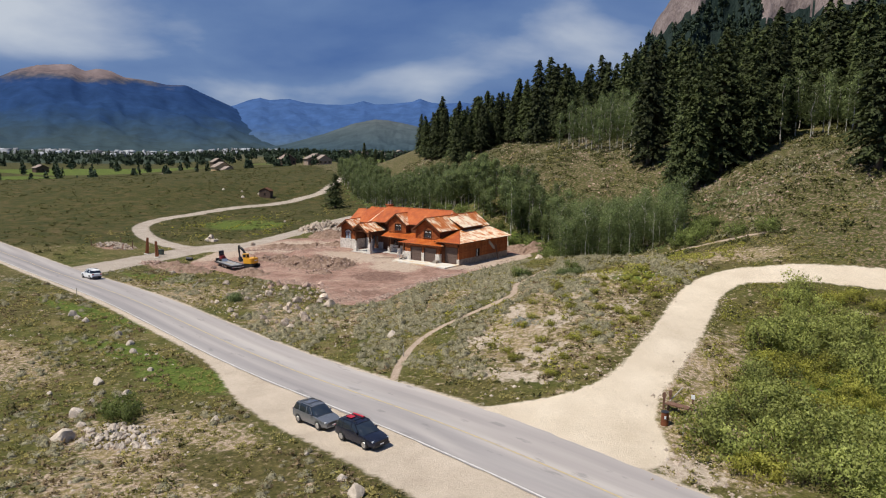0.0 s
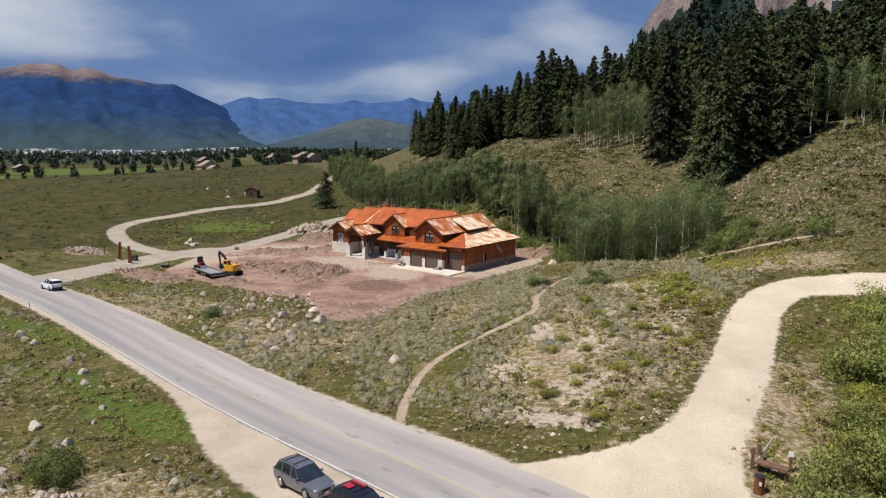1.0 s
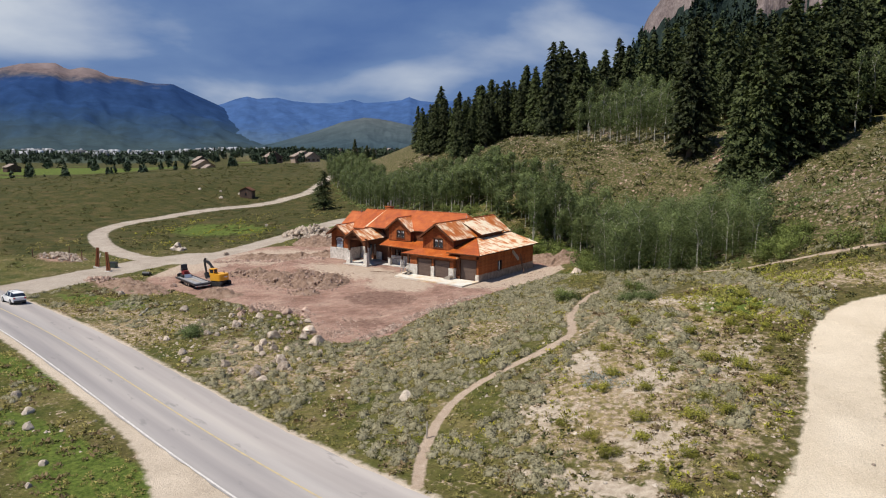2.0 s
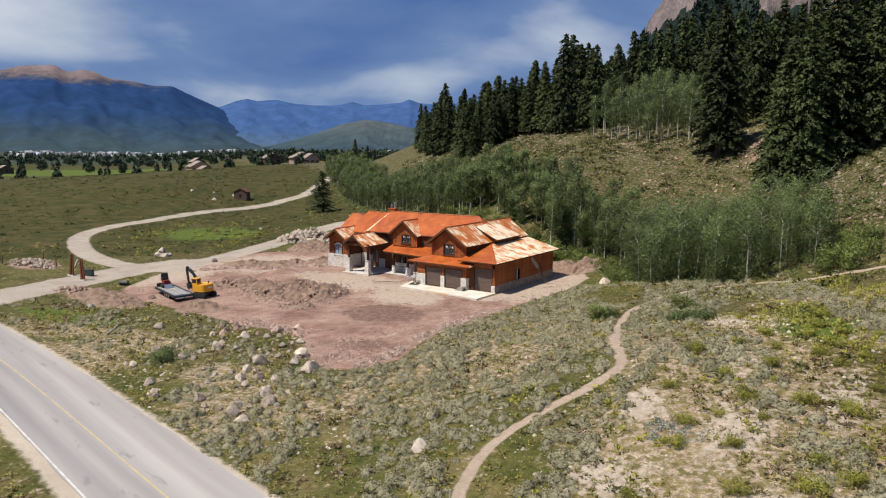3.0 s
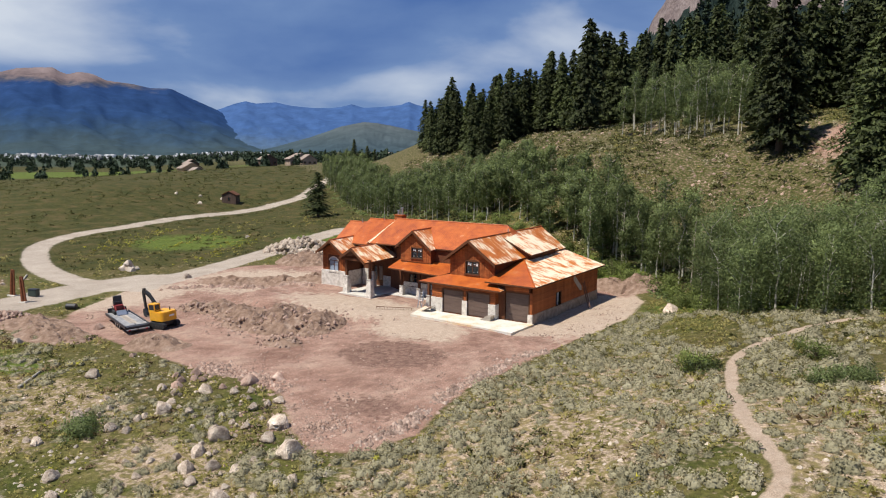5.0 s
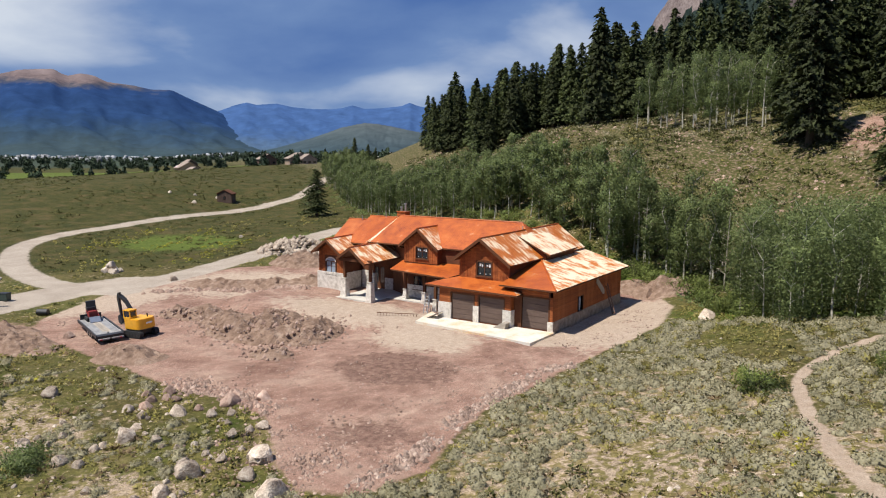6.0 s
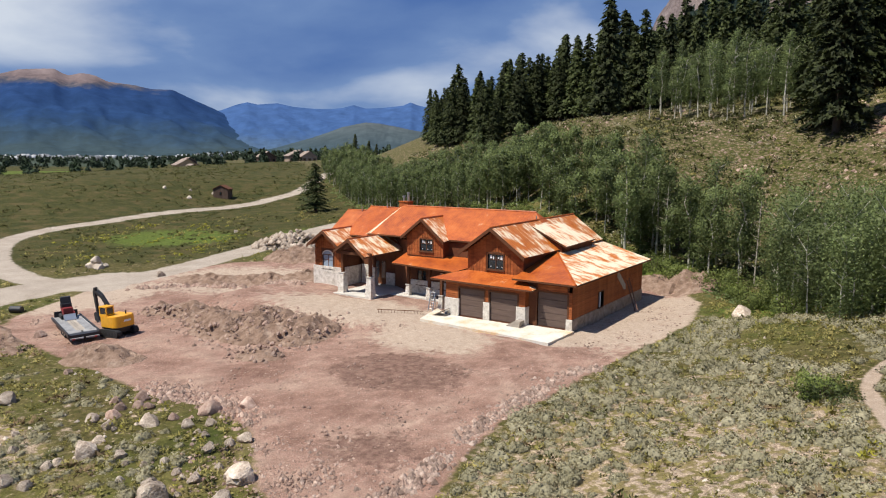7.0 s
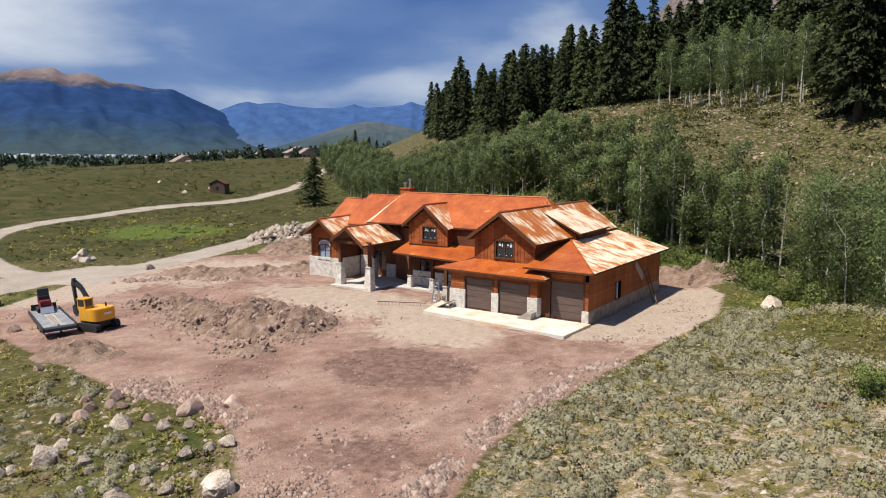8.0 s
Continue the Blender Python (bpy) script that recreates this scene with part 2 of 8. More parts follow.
def asphalt_material():
    """Worn grey asphalt with darker wheel tracks, patched cracks, and dust drifted in from its edges."""
    m = bpy.data.materials.new("worn_asphalt")
    m.use_nodes = True
    n, k = m.node_tree.nodes, m.node_tree.links
    b = n["Principled BSDF"]
    b.inputs["Roughness"].default_value, b.inputs["Specular IOR Level"].default_value = 0.9, 0.25
    tc, across = n.new("ShaderNodeTexCoord"), n.new("ShaderNodeAttribute")
    across.attribute_name = "across"

    def noise_at(scale, stretch=(1, 1, 1), detail=6):
        mp = n.new("ShaderNodeMapping")
        mp.vector_type = "TEXTURE"
        mp.inputs["Scale"].default_value, mp.inputs["Rotation"].default_value = stretch, (0, 0, radians(-13))
        k.new(tc.outputs["Object"], mp.inputs["Vector"])
        t = n.new("ShaderNodeTexNoise")
        t.inputs["Scale"].default_value, t.inputs["Detail"].default_value = scale, detail
        k.new(mp.outputs[0], t.inputs["Vector"])
        return t.outputs[0]

    def ramp_of(socket, *stops):
        r = n.new("ShaderNodeValToRGB")
        for i, (at, c) in enumerate(stops):
            e = r.color_ramp.elements[i] if i < 2 else r.color_ramp.elements.new(at)
            e.position, e.color = at, (*c, 1)
        k.new(socket, r.inputs[0])
        return r.outputs[0]

    def mixed(f, a, c):
        x = n.new("ShaderNodeMix")
        x.data_type = "RGBA"
        for name, v in (("Factor", f), ("A", a), ("B", c)):
            k.new(v, x.inputs[name])
        return x.outputs["Result"]

    fine = noise_at(22)
    base = ramp_of(noise_at(0.5, (22, 1, 1)), (0.34, (0.265, 0.243, 0.235)), (0.52, (0.325, 0.298, 0.283)), (0.68, (0.385, 0.352, 0.328)))
    tracks = ramp_of(across.outputs["Fac"], (0.06, (1, 1, 1)), (0.16, (0.80, 0.80, 0.82)), (0.27, (1.04, 1.03, 1.02)), (0.40, (0.86, 0.86, 0.87)), (0.55, (1.0, 1.0, 1.0)), (0.70, (1.12, 1.10, 1.07)), (0.85, (1.06, 1.04, 1.02)))
    tinted = n.new("ShaderNodeMix")
    tinted.data_type, tinted.blend_type = "RGBA", "MULTIPLY"
    tinted.inputs["Factor"].default_value = 1.0
    k.new(base, tinted.inputs["A"])
    k.new(tracks, tinted.inputs["B"])
    out = mixed(ramp_of(noise_at(1.1, (3, 1, 1), 8), (0.63, (0, 0, 0)), (0.70, (0.55, 0.55, 0.55))), tinted.outputs["Result"], ramp_of(fine, (0.3, (0.15, 0.14, 0.14)), (0.7, (0.22, 0.21, 0.20))))
    drift = n.new("ShaderNodeMath")
    drift.operation = "MULTIPLY_ADD"
    k.new(noise_at(0.8, (5, 1, 1), 7), drift.inputs[0])
    drift.inputs[1].default_value = 0.5
    k.new(across.outputs["Fac"], drift.inputs[2])
    out = mixed(ramp_of(drift.outputs[0], (1.02, (0, 0, 0)), (1.34, (1, 1, 1))), out, ramp_of(noise_at(1.4, (6, 1, 1), 8), (0.32, (0.32, 0.270, 0.220)), (0.68, (0.50, 0.430, 0.345))))
    k.new(out, b.inputs["Base Color"])
    bp = n.new("ShaderNodeBump")
    bp.inputs["Strength"].default_value, bp.inputs["Distance"].default_value = 0.2, 0.04
    k.new(fine, bp.inputs["Height"])
    k.new(bp.outputs[0], b.inputs["Normal"])
    return m


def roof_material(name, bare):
    """Rusted sheet steel in strips that run down the slope, with worn bare streaks (bare: how much of them, and how far
    the rust is brightened as if sunlit).
    """
    m = bpy.data.materials.new(name)
    m.use_nodes = True
    n, k = m.node_tree.nodes, m.node_tree.links
    b = n["Principled BSDF"]
    b.inputs["Roughness"].default_value, b.inputs["Specular IOR Level"].default_value = 0.46, 0.45
    uv = n.new("ShaderNodeUVMap")
    uv.uv_map = "slope"
    tc = n.new("ShaderNodeTexCoord")

    def noise_at(scale, stretch, source):
        mp = n.new("ShaderNodeMapping")
        mp.inputs["Scale"].default_value = stretch
        k.new(source, mp.inputs["Vector"])
        t = n.new("ShaderNodeTexNoise")
        t.inputs["Scale"].default_value, t.inputs["Detail"].default_value, t.inputs["Roughness"].default_value = scale, 8, 0.62
        k.new(mp.outputs[0], t.inputs["Vector"])
        return t.outputs[0]

    cloudy, streak, fine = noise_at(0.62, (1, 1, 1), tc.outputs["Object"]), noise_at(1.5, (1.5, 0.5, 1), uv.outputs[0]), noise_at(5.0, (1, 1, 1), tc.outputs["Object"])
    # sun brightness put into the rust colour, more of it with more bare
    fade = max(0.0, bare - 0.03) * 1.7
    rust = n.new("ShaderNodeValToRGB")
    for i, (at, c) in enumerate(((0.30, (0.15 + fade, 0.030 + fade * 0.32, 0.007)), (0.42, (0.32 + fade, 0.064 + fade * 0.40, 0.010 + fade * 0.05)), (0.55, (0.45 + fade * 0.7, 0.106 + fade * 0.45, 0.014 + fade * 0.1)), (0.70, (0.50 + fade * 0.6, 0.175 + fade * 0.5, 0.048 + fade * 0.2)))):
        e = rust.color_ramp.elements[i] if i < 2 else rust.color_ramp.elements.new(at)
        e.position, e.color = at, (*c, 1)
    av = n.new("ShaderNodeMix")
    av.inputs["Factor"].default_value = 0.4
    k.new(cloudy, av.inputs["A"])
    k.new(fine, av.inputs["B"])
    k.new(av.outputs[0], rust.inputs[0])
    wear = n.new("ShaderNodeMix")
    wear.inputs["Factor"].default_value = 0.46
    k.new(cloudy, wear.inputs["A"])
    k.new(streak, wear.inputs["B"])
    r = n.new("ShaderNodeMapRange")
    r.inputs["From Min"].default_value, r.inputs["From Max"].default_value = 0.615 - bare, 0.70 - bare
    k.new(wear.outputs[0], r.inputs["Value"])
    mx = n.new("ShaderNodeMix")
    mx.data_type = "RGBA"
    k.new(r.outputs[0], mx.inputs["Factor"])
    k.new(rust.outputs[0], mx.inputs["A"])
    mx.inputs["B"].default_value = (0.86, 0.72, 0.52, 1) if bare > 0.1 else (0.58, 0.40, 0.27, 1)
    k.new(mx.outputs["Result"], b.inputs["Base Color"])
    wave = n.new("ShaderNodeTexWave")
    wave.inputs["Scale"].default_value = 1.1
    k.new(uv.outputs[0], wave.inputs["Vector"])
    bp = n.new("ShaderNodeBump")
    bp.inputs["Strength"].default_value, bp.inputs["Distance"].default_value = 0.25, 0.05
    k.new(wave.outputs[0], bp.inputs["Height"])
    k.new(bp.outputs[0], b.inputs["Normal"])
    return m


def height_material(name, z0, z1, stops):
    """A far slope: cover and painted blue haze change with height, broken up by noise."""
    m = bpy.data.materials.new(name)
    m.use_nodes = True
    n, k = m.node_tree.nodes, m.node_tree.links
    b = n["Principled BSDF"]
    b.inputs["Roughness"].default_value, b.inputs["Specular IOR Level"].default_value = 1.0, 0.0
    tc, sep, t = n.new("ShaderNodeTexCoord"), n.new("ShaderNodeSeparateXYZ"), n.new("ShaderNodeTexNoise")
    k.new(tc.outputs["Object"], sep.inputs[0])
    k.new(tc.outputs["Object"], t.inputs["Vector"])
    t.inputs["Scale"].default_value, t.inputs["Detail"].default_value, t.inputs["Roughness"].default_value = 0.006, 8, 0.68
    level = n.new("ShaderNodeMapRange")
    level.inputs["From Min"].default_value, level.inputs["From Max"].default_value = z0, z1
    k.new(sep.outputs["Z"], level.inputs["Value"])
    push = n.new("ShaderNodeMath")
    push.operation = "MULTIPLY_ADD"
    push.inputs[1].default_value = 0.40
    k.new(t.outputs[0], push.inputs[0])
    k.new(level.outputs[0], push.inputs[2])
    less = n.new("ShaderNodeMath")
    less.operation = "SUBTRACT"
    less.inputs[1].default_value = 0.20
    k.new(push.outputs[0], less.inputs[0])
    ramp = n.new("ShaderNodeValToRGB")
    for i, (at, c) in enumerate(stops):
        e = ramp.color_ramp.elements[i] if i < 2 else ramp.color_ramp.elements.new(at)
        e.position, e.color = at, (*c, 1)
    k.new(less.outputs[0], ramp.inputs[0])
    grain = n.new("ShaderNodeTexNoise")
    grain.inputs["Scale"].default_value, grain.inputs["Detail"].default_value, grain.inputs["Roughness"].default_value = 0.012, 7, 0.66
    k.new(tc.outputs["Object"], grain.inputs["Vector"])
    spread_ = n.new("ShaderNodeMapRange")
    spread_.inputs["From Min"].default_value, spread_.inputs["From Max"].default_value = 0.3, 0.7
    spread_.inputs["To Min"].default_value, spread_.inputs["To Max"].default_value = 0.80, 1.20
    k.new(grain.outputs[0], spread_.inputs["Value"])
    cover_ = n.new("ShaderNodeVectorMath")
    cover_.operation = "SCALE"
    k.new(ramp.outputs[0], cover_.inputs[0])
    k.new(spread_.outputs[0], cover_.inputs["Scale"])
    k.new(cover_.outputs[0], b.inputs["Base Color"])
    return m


def plain(name, c, rough=0.5, metal=0.0, spec=0.5):
    return material(name, [tuple(v * 0.88 for v in c), tuple(min(1, v * 1.1) for v in c)], 3, 60, rough, 0.06, metal, spec=spec)


M = {
    "ground": ground_material(),
    "asphalt": asphalt_material(),
    "line_white": material("worn_white_line", [(0.40, 0.375, 0.35), (0.66, 0.63, 0.59)], 2.5, 20, 0.7, 0.1),
    "line_yellow": material("worn_yellow_line", [(0.36, 0.31, 0.235), (0.54, 0.42, 0.20)], 1.5, 12, 0.7, 0.1),
    "rust": roof_material("rusted_roof", 0.02),
    "rust_worn_lit": roof_material("worn_rusted_roof", 0.13),
    "rust_bare_lit": roof_material("bare_rusted_roof", 0.17),
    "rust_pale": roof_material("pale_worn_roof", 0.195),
    # brown base stone, its colours darkened to carry the side wall's shade
    "foundation": material("mud_stained_stone", [(0.20, 0.150, 0.115), (0.34, 0.265, 0.205), (0.47, 0.385, 0.310)], 1.6, 7, 0.92, 0.9),
    "fascia": material("brown_trim", [(0.080, 0.028, 0.011), (0.150, 0.058, 0.024)], 3, 30, 0.75, 0.2, stretch=(1, 1, 6)),
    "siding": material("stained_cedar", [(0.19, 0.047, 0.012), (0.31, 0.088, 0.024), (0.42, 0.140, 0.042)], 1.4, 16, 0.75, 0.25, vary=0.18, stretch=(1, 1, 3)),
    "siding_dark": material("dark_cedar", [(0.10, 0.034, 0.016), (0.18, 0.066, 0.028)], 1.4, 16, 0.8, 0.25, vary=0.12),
    "stone": material("stone_veneer", [(0.42, 0.375, 0.315), (0.66, 0.61, 0.54), (0.80, 0.76, 0.70)], 2.6, 7, 0.9, 0.9, vary=0.1),
    "concrete": material("pale_concrete", [(0.44, 0.41, 0.36), (0.60, 0.57, 0.51)], 0.8, 14, 0.9, 0.15),
    "concrete_rusty": material("rust_stained_concrete", [(0.66, 0.64, 0.59), (0.62, 0.57, 0.48), (0.60, 0.36, 0.14)], 0.55, 6, 0.85, 0.12, mixing=0.3),
    "door": material("brown_garage_door", [(0.100, 0.066, 0.052), (0.150, 0.105, 0.086)], 1.2, 30, 0.6, 0.08, stretch=(1, 1, 4)),
    "glass": plain("dark_window_glass", (0.018, 0.024, 0.032), 0.06, 0.0, 0.9),
    "paper": plain("window_sticker", (0.75, 0.75, 0.74), 0.8),
    "pane_film": plain("film_covered_pane", (0.28, 0.34, 0.42), 0.25),
    "steel": plain("galvanised_steel", (0.52, 0.53, 0.54), 0.35, 0.9),
    "black": plain("black_metal", (0.022, 0.022, 0.024), 0.5),
    "rubber": plain("tyre_rubber", (0.020, 0.020, 0.021), 0.85),
    "bark": material("conifer_bark", [(0.060, 0.042, 0.030), (0.120, 0.088, 0.064)], 3, 20, 0.95, 0.5, stretch=(1, 1, 0.3)),
    "aspen_bark": material("aspen_bark", [(0.16, 0.14, 0.11), (0.48, 0.45, 0.38), (0.64, 0.61, 0.52)], 2.4, 12, 0.9, 0.2, stretch=(1, 1, 0.6)),
    "dead_wood": material("bleached_dead_wood", [(0.28, 0.245, 0.20), (0.48, 0.43, 0.36)], 3, 20, 0.9, 0.3),
    "needles": material("conifer_needles", [(0.026, 0.038, 0.013), (0.082, 0.098, 0.030)], 0.8, 9, 0.8, 0.0, vary=0.40, island=0.5, thin=0.2),
    "aspen_leaf": material("aspen_leaves", [(0.098, 0.135, 0.047), (0.204, 0.241, 0.090)], 0.6, 9, 0.6, 0.0, vary=0.25, island=0.34, thin=0.44),
    "willow_leaf": material("willow_leaves", [(0.205, 0.245, 0.060), (0.430, 0.440, 0.130)], 0.4, 9, 0.7, 0.0, vary=0.28, island=0.30, thin=0.42),
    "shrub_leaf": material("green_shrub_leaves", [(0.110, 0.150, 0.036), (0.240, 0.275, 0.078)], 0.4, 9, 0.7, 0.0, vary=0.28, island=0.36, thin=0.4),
    "grey_leaf": material("blue_grey_leaves", [(0.235, 0.250, 0.215), (0.360, 0.375, 0.330)], 0.4, 3, 0.9, 0.0, island=0.25, thin=0.3),
    "brush_leaf": material("brown_dry_brush", [(0.105, 0.078, 0.040), (0.240, 0.170, 0.095)], 0.2, 3, 0.9, 0.0, island=0.40, thin=0.2),
    "sage_leaf": material("sagebrush_leaves", [(0.205, 0.189, 0.110), (0.342, 0.312, 0.198), (0.480, 0.432, 0.294)], 0.6, 7, 0.9, 0.6, island=0.16, thin=0.3),
    "grass_leaf": material("grass_blades", [(0.150, 0.148, 0.034), (0.380, 0.315, 0.120)], 0.35, 3, 0.85, 0.0, island=0.38, thin=0.35),
    "scrub_leaf": material("olive_scrub_leaves", [(0.052, 0.060, 0.018), (0.135, 0.130, 0.048)], 0.2, 3, 0.9, 0.0, island=0.40, thin=0.2),
    "yellow_leaf": material("yellow_green_leaves", [(0.215, 0.230, 0.036), (0.420, 0.385, 0.080)], 0.8, 6, 0.8, 0.0, vary=0.25, island=0.4, thin=0.38),
    "flower_leaf": material("yellow_flowered_grass", [(0.20, 0.22, 0.03), (0.42, 0.37, 0.05)], 0.35, 3, 0.85, 0.0, island=0.35, thin=0.3),
    "rock": material("weathered_rock", [(0.23, 0.172, 0.128), (0.45, 0.362, 0.285), (0.65, 0.560, 0.455)], 1.9, 8, 0.95, 1.0, vary=0.22, island=0.2),
    "red_rock": material("reddish_rubble", [(0.200, 0.122, 0.094), (0.345, 0.236, 0.184), (0.49, 0.375, 0.305)], 1.6, 9, 0.95, 0.6, vary=0.22, island=0.35),
    "pink_rock": material("broken_pinkish_rock", [(0.215, 0.138, 0.106), (0.365, 0.258, 0.204), (0.54, 0.425, 0.350)], 1.6, 9, 0.95, 0.6, vary=0.22, island=0.4),
    "pale_rock": material("pale_rock", [(0.38, 0.310, 0.245), (0.64, 0.550, 0.455)], 1.6, 9, 0.95, 0.8, vary=0.15, island=0.2),
    "dirt": material("loose_dirt", [(0.150, 0.095, 0.065), (0.250, 0.165, 0.118), (0.36, 0.265, 0.200)], 1.4, 7, 0.97, 1.0),
    "far_forest": material("cliff_foot_forest", [(0.012, 0.022, 0.020), (0.036, 0.050, 0.044)], 0.05, 0.35, 1.0, 1.0, spec=0.0, stretch=(1, 1, 0.4), mixing=0.5),
    # far slopes: aerial haze and cloud shade are mixed into these blues
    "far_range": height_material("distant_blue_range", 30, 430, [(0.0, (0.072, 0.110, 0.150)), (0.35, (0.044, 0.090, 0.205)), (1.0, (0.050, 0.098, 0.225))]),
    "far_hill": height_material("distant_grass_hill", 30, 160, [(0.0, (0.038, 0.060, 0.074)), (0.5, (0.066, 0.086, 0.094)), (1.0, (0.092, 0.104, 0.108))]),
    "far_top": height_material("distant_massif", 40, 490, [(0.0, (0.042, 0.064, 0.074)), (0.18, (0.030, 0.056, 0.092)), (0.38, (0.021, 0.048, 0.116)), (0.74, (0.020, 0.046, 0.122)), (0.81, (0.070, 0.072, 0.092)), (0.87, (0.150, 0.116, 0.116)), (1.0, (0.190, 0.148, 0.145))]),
    "cliff": material("cliff_rock", [(0.095, 0.070, 0.070), (0.190, 0.150, 0.142), (0.290, 0.240, 0.225)], 0.03, 0.30, 1.0, 1.0, stretch=(1, 1, 0.3), mixing=0.5),
    "far_tree": material("distant_trees", [(0.018, 0.032, 0.020), (0.042, 0.062, 0.032)], 0.05, 0.5, 0.95, 0.0, island=0.4),
    "far_wall": material("distant_walls", [(0.16, 0.17, 0.19), (0.40, 0.40, 0.41)], 0.01, 0.3, 0.8, 0.0, island=0.7),
}

# ---- helpers for shapes ----


def mesh_object(name, verts, faces, mats, parent=None, slots=None, smooth=False):
    me = bpy.data.meshes.new(name)
    me.from_pydata([tuple(v) for v in verts], [], [tuple(f) for f in faces])
    for m in mats if isinstance(mats, (list, tuple)) else [mats]:
        me.materials.append(m)
    if slots is not None:
        me.polygons.foreach_set("material_index", np.asarray(slots, dtype=np.int32))
    if smooth:
        me.polygons.foreach_set("use_smooth", np.ones(len(me.polygons), dtype=bool))
    me.update()
    ob = new(name, me)
    ob.parent = parent
    return ob


def fast_mesh(name, verts, tris, mat, normals=None):
    """A mesh of many triangles from arrays, with shading normals where given."""
    me = bpy.data.meshes.new(name)
    verts, tris = np.asarray(verts, dtype=np.float32), np.asarray(tris, dtype=np.int32)
    me.vertices.add(len(verts))
    me.vertices.foreach_set("co", verts.ravel())
    me.loops.add(tris.size)
    me.loops.foreach_set("vertex_index", tris.ravel())
    me.polygons.add(len(tris))
    me.polygons.foreach_set("loop_start", np.arange(0, tris.size, 3, dtype=np.int32))
    me.materials.append(mat)
    me.update(calc_edges=True)
    if normals is not None:
        me.normals_split_custom_set_from_vertices(np.asarray(normals, dtype=np.float32))
    return me


def part(name, bm, mat, parent, label=""):
    me = bpy.data.meshes.new(name)
    bm.to_mesh(me)
    bm.free()
    for m in mat if isinstance(mat, (list, tuple)) else [mat]:
        me.materials.append(m)
    ob = new(name, me)
    ob.parent = parent
    return tagged(ob, label)


def thing(name, m, label, category, group="", kind=""):
    ob = new(name)
    ob.empty_display_size = 0.2
    ob.matrix_world = m
    return tagged(ob, label, category, group, kind)


def box(bm, x0, x1, y0, y1, z0, z1, bevel=0.0):
    vs = [bm.verts.new((x, y, z)) for x in (x0, x1) for y in (y0, y1) for z in (z0, z1)]
    fs = [bm.faces.new([vs[i] for i in f]) for f in ((0, 1, 3, 2), (4, 6, 7, 5), (0, 4, 5, 1), (2, 3, 7, 6), (0, 2, 6, 4), (1, 5, 7, 3))]
    if bevel:
        es = list({e for f in fs for e in f.edges})
        bmesh.ops.bevel(bm, geom=es, offset=bevel, segments=2, affect="EDGES", profile=0.6)
    return bm


def boxed(x0, x1, y0, y1, z0, z1, bevel=0.0):
    return box(bmesh.new(), x0, x1, y0, y1, z0, z1, bevel)


def tube(bm, a, b, r0, r1, n=8, caps=True):
    a, b = Vector(a), Vector(b)
    q = (b - a).to_track_quat("Z", "Y")
    rings = [[bm.verts.new(p + q @ Vector((r * math.cos(2 * math.pi * i / n), r * math.sin(2 * math.pi * i / n), 0))) for i in range(n)] for p, r in ((a, r0), (b, r1))]
    for i in range(n):
        j = (i + 1) % n
        bm.faces.new((rings[0][i], rings[0][j], rings[1][j], rings[1][i]))
    if caps:
        bm.faces.new(rings[0][::-1])
        bm.faces.new(rings[1])
    return bm


def prism(bm, outline, a0, a1, axis="y"):
    """Extrudes a 2D outline along an axis: (u, v) are (x, z) for y, (y, z) for x, (x, y) for z."""
    put = {"y": lambda u, v, a: (u, a, v), "x": lambda u, v, a: (a, u, v), "z": lambda u, v, a: (u, v, a)}[axis]
    r0, r1 = [bm.verts.new(put(u, v, a0)) for u, v in outline], [bm.verts.new(put(u, v, a1)) for u, v in outline]
    bm.faces.new(r0)
    bm.faces.new(r1[::-1])
    for i in range(len(outline)):
        j = (i + 1) % len(outline)
        bm.faces.new((r0[j], r0[i], r1[i], r1[j]))
    bmesh.ops.recalc_face_normals(bm, faces=bm.faces)
    return bm


# ---- the lie of the land ----
BUMPS = [(33, -14, 18, 2.84), (54, -10, 18, 4.91), (45, -40, 14, 2.34), (5, -66, 32, -1.96), (-40, -25, 24, -0.66), (-66, -18, 30, -1.36), (14, -34, 12, -0.36), (-8, -30, 13, -0.35), (-12, 6, 18, 0.40), (-105, 20, 40, -0.80), (-20, 57, 20, 8.22), (50, 20, 18, 3.65), (12, 45, 18, -3.83), (-110, 115, 45, 1.30), (20, 2, 11, 1.84), (-45, 85, 22, 7.16), (26, -30, 12, 2.04), (-130, 80, 30, -3.76), (-165, 65, 40, 3.63), (-30, 25, 16, 0.40)]


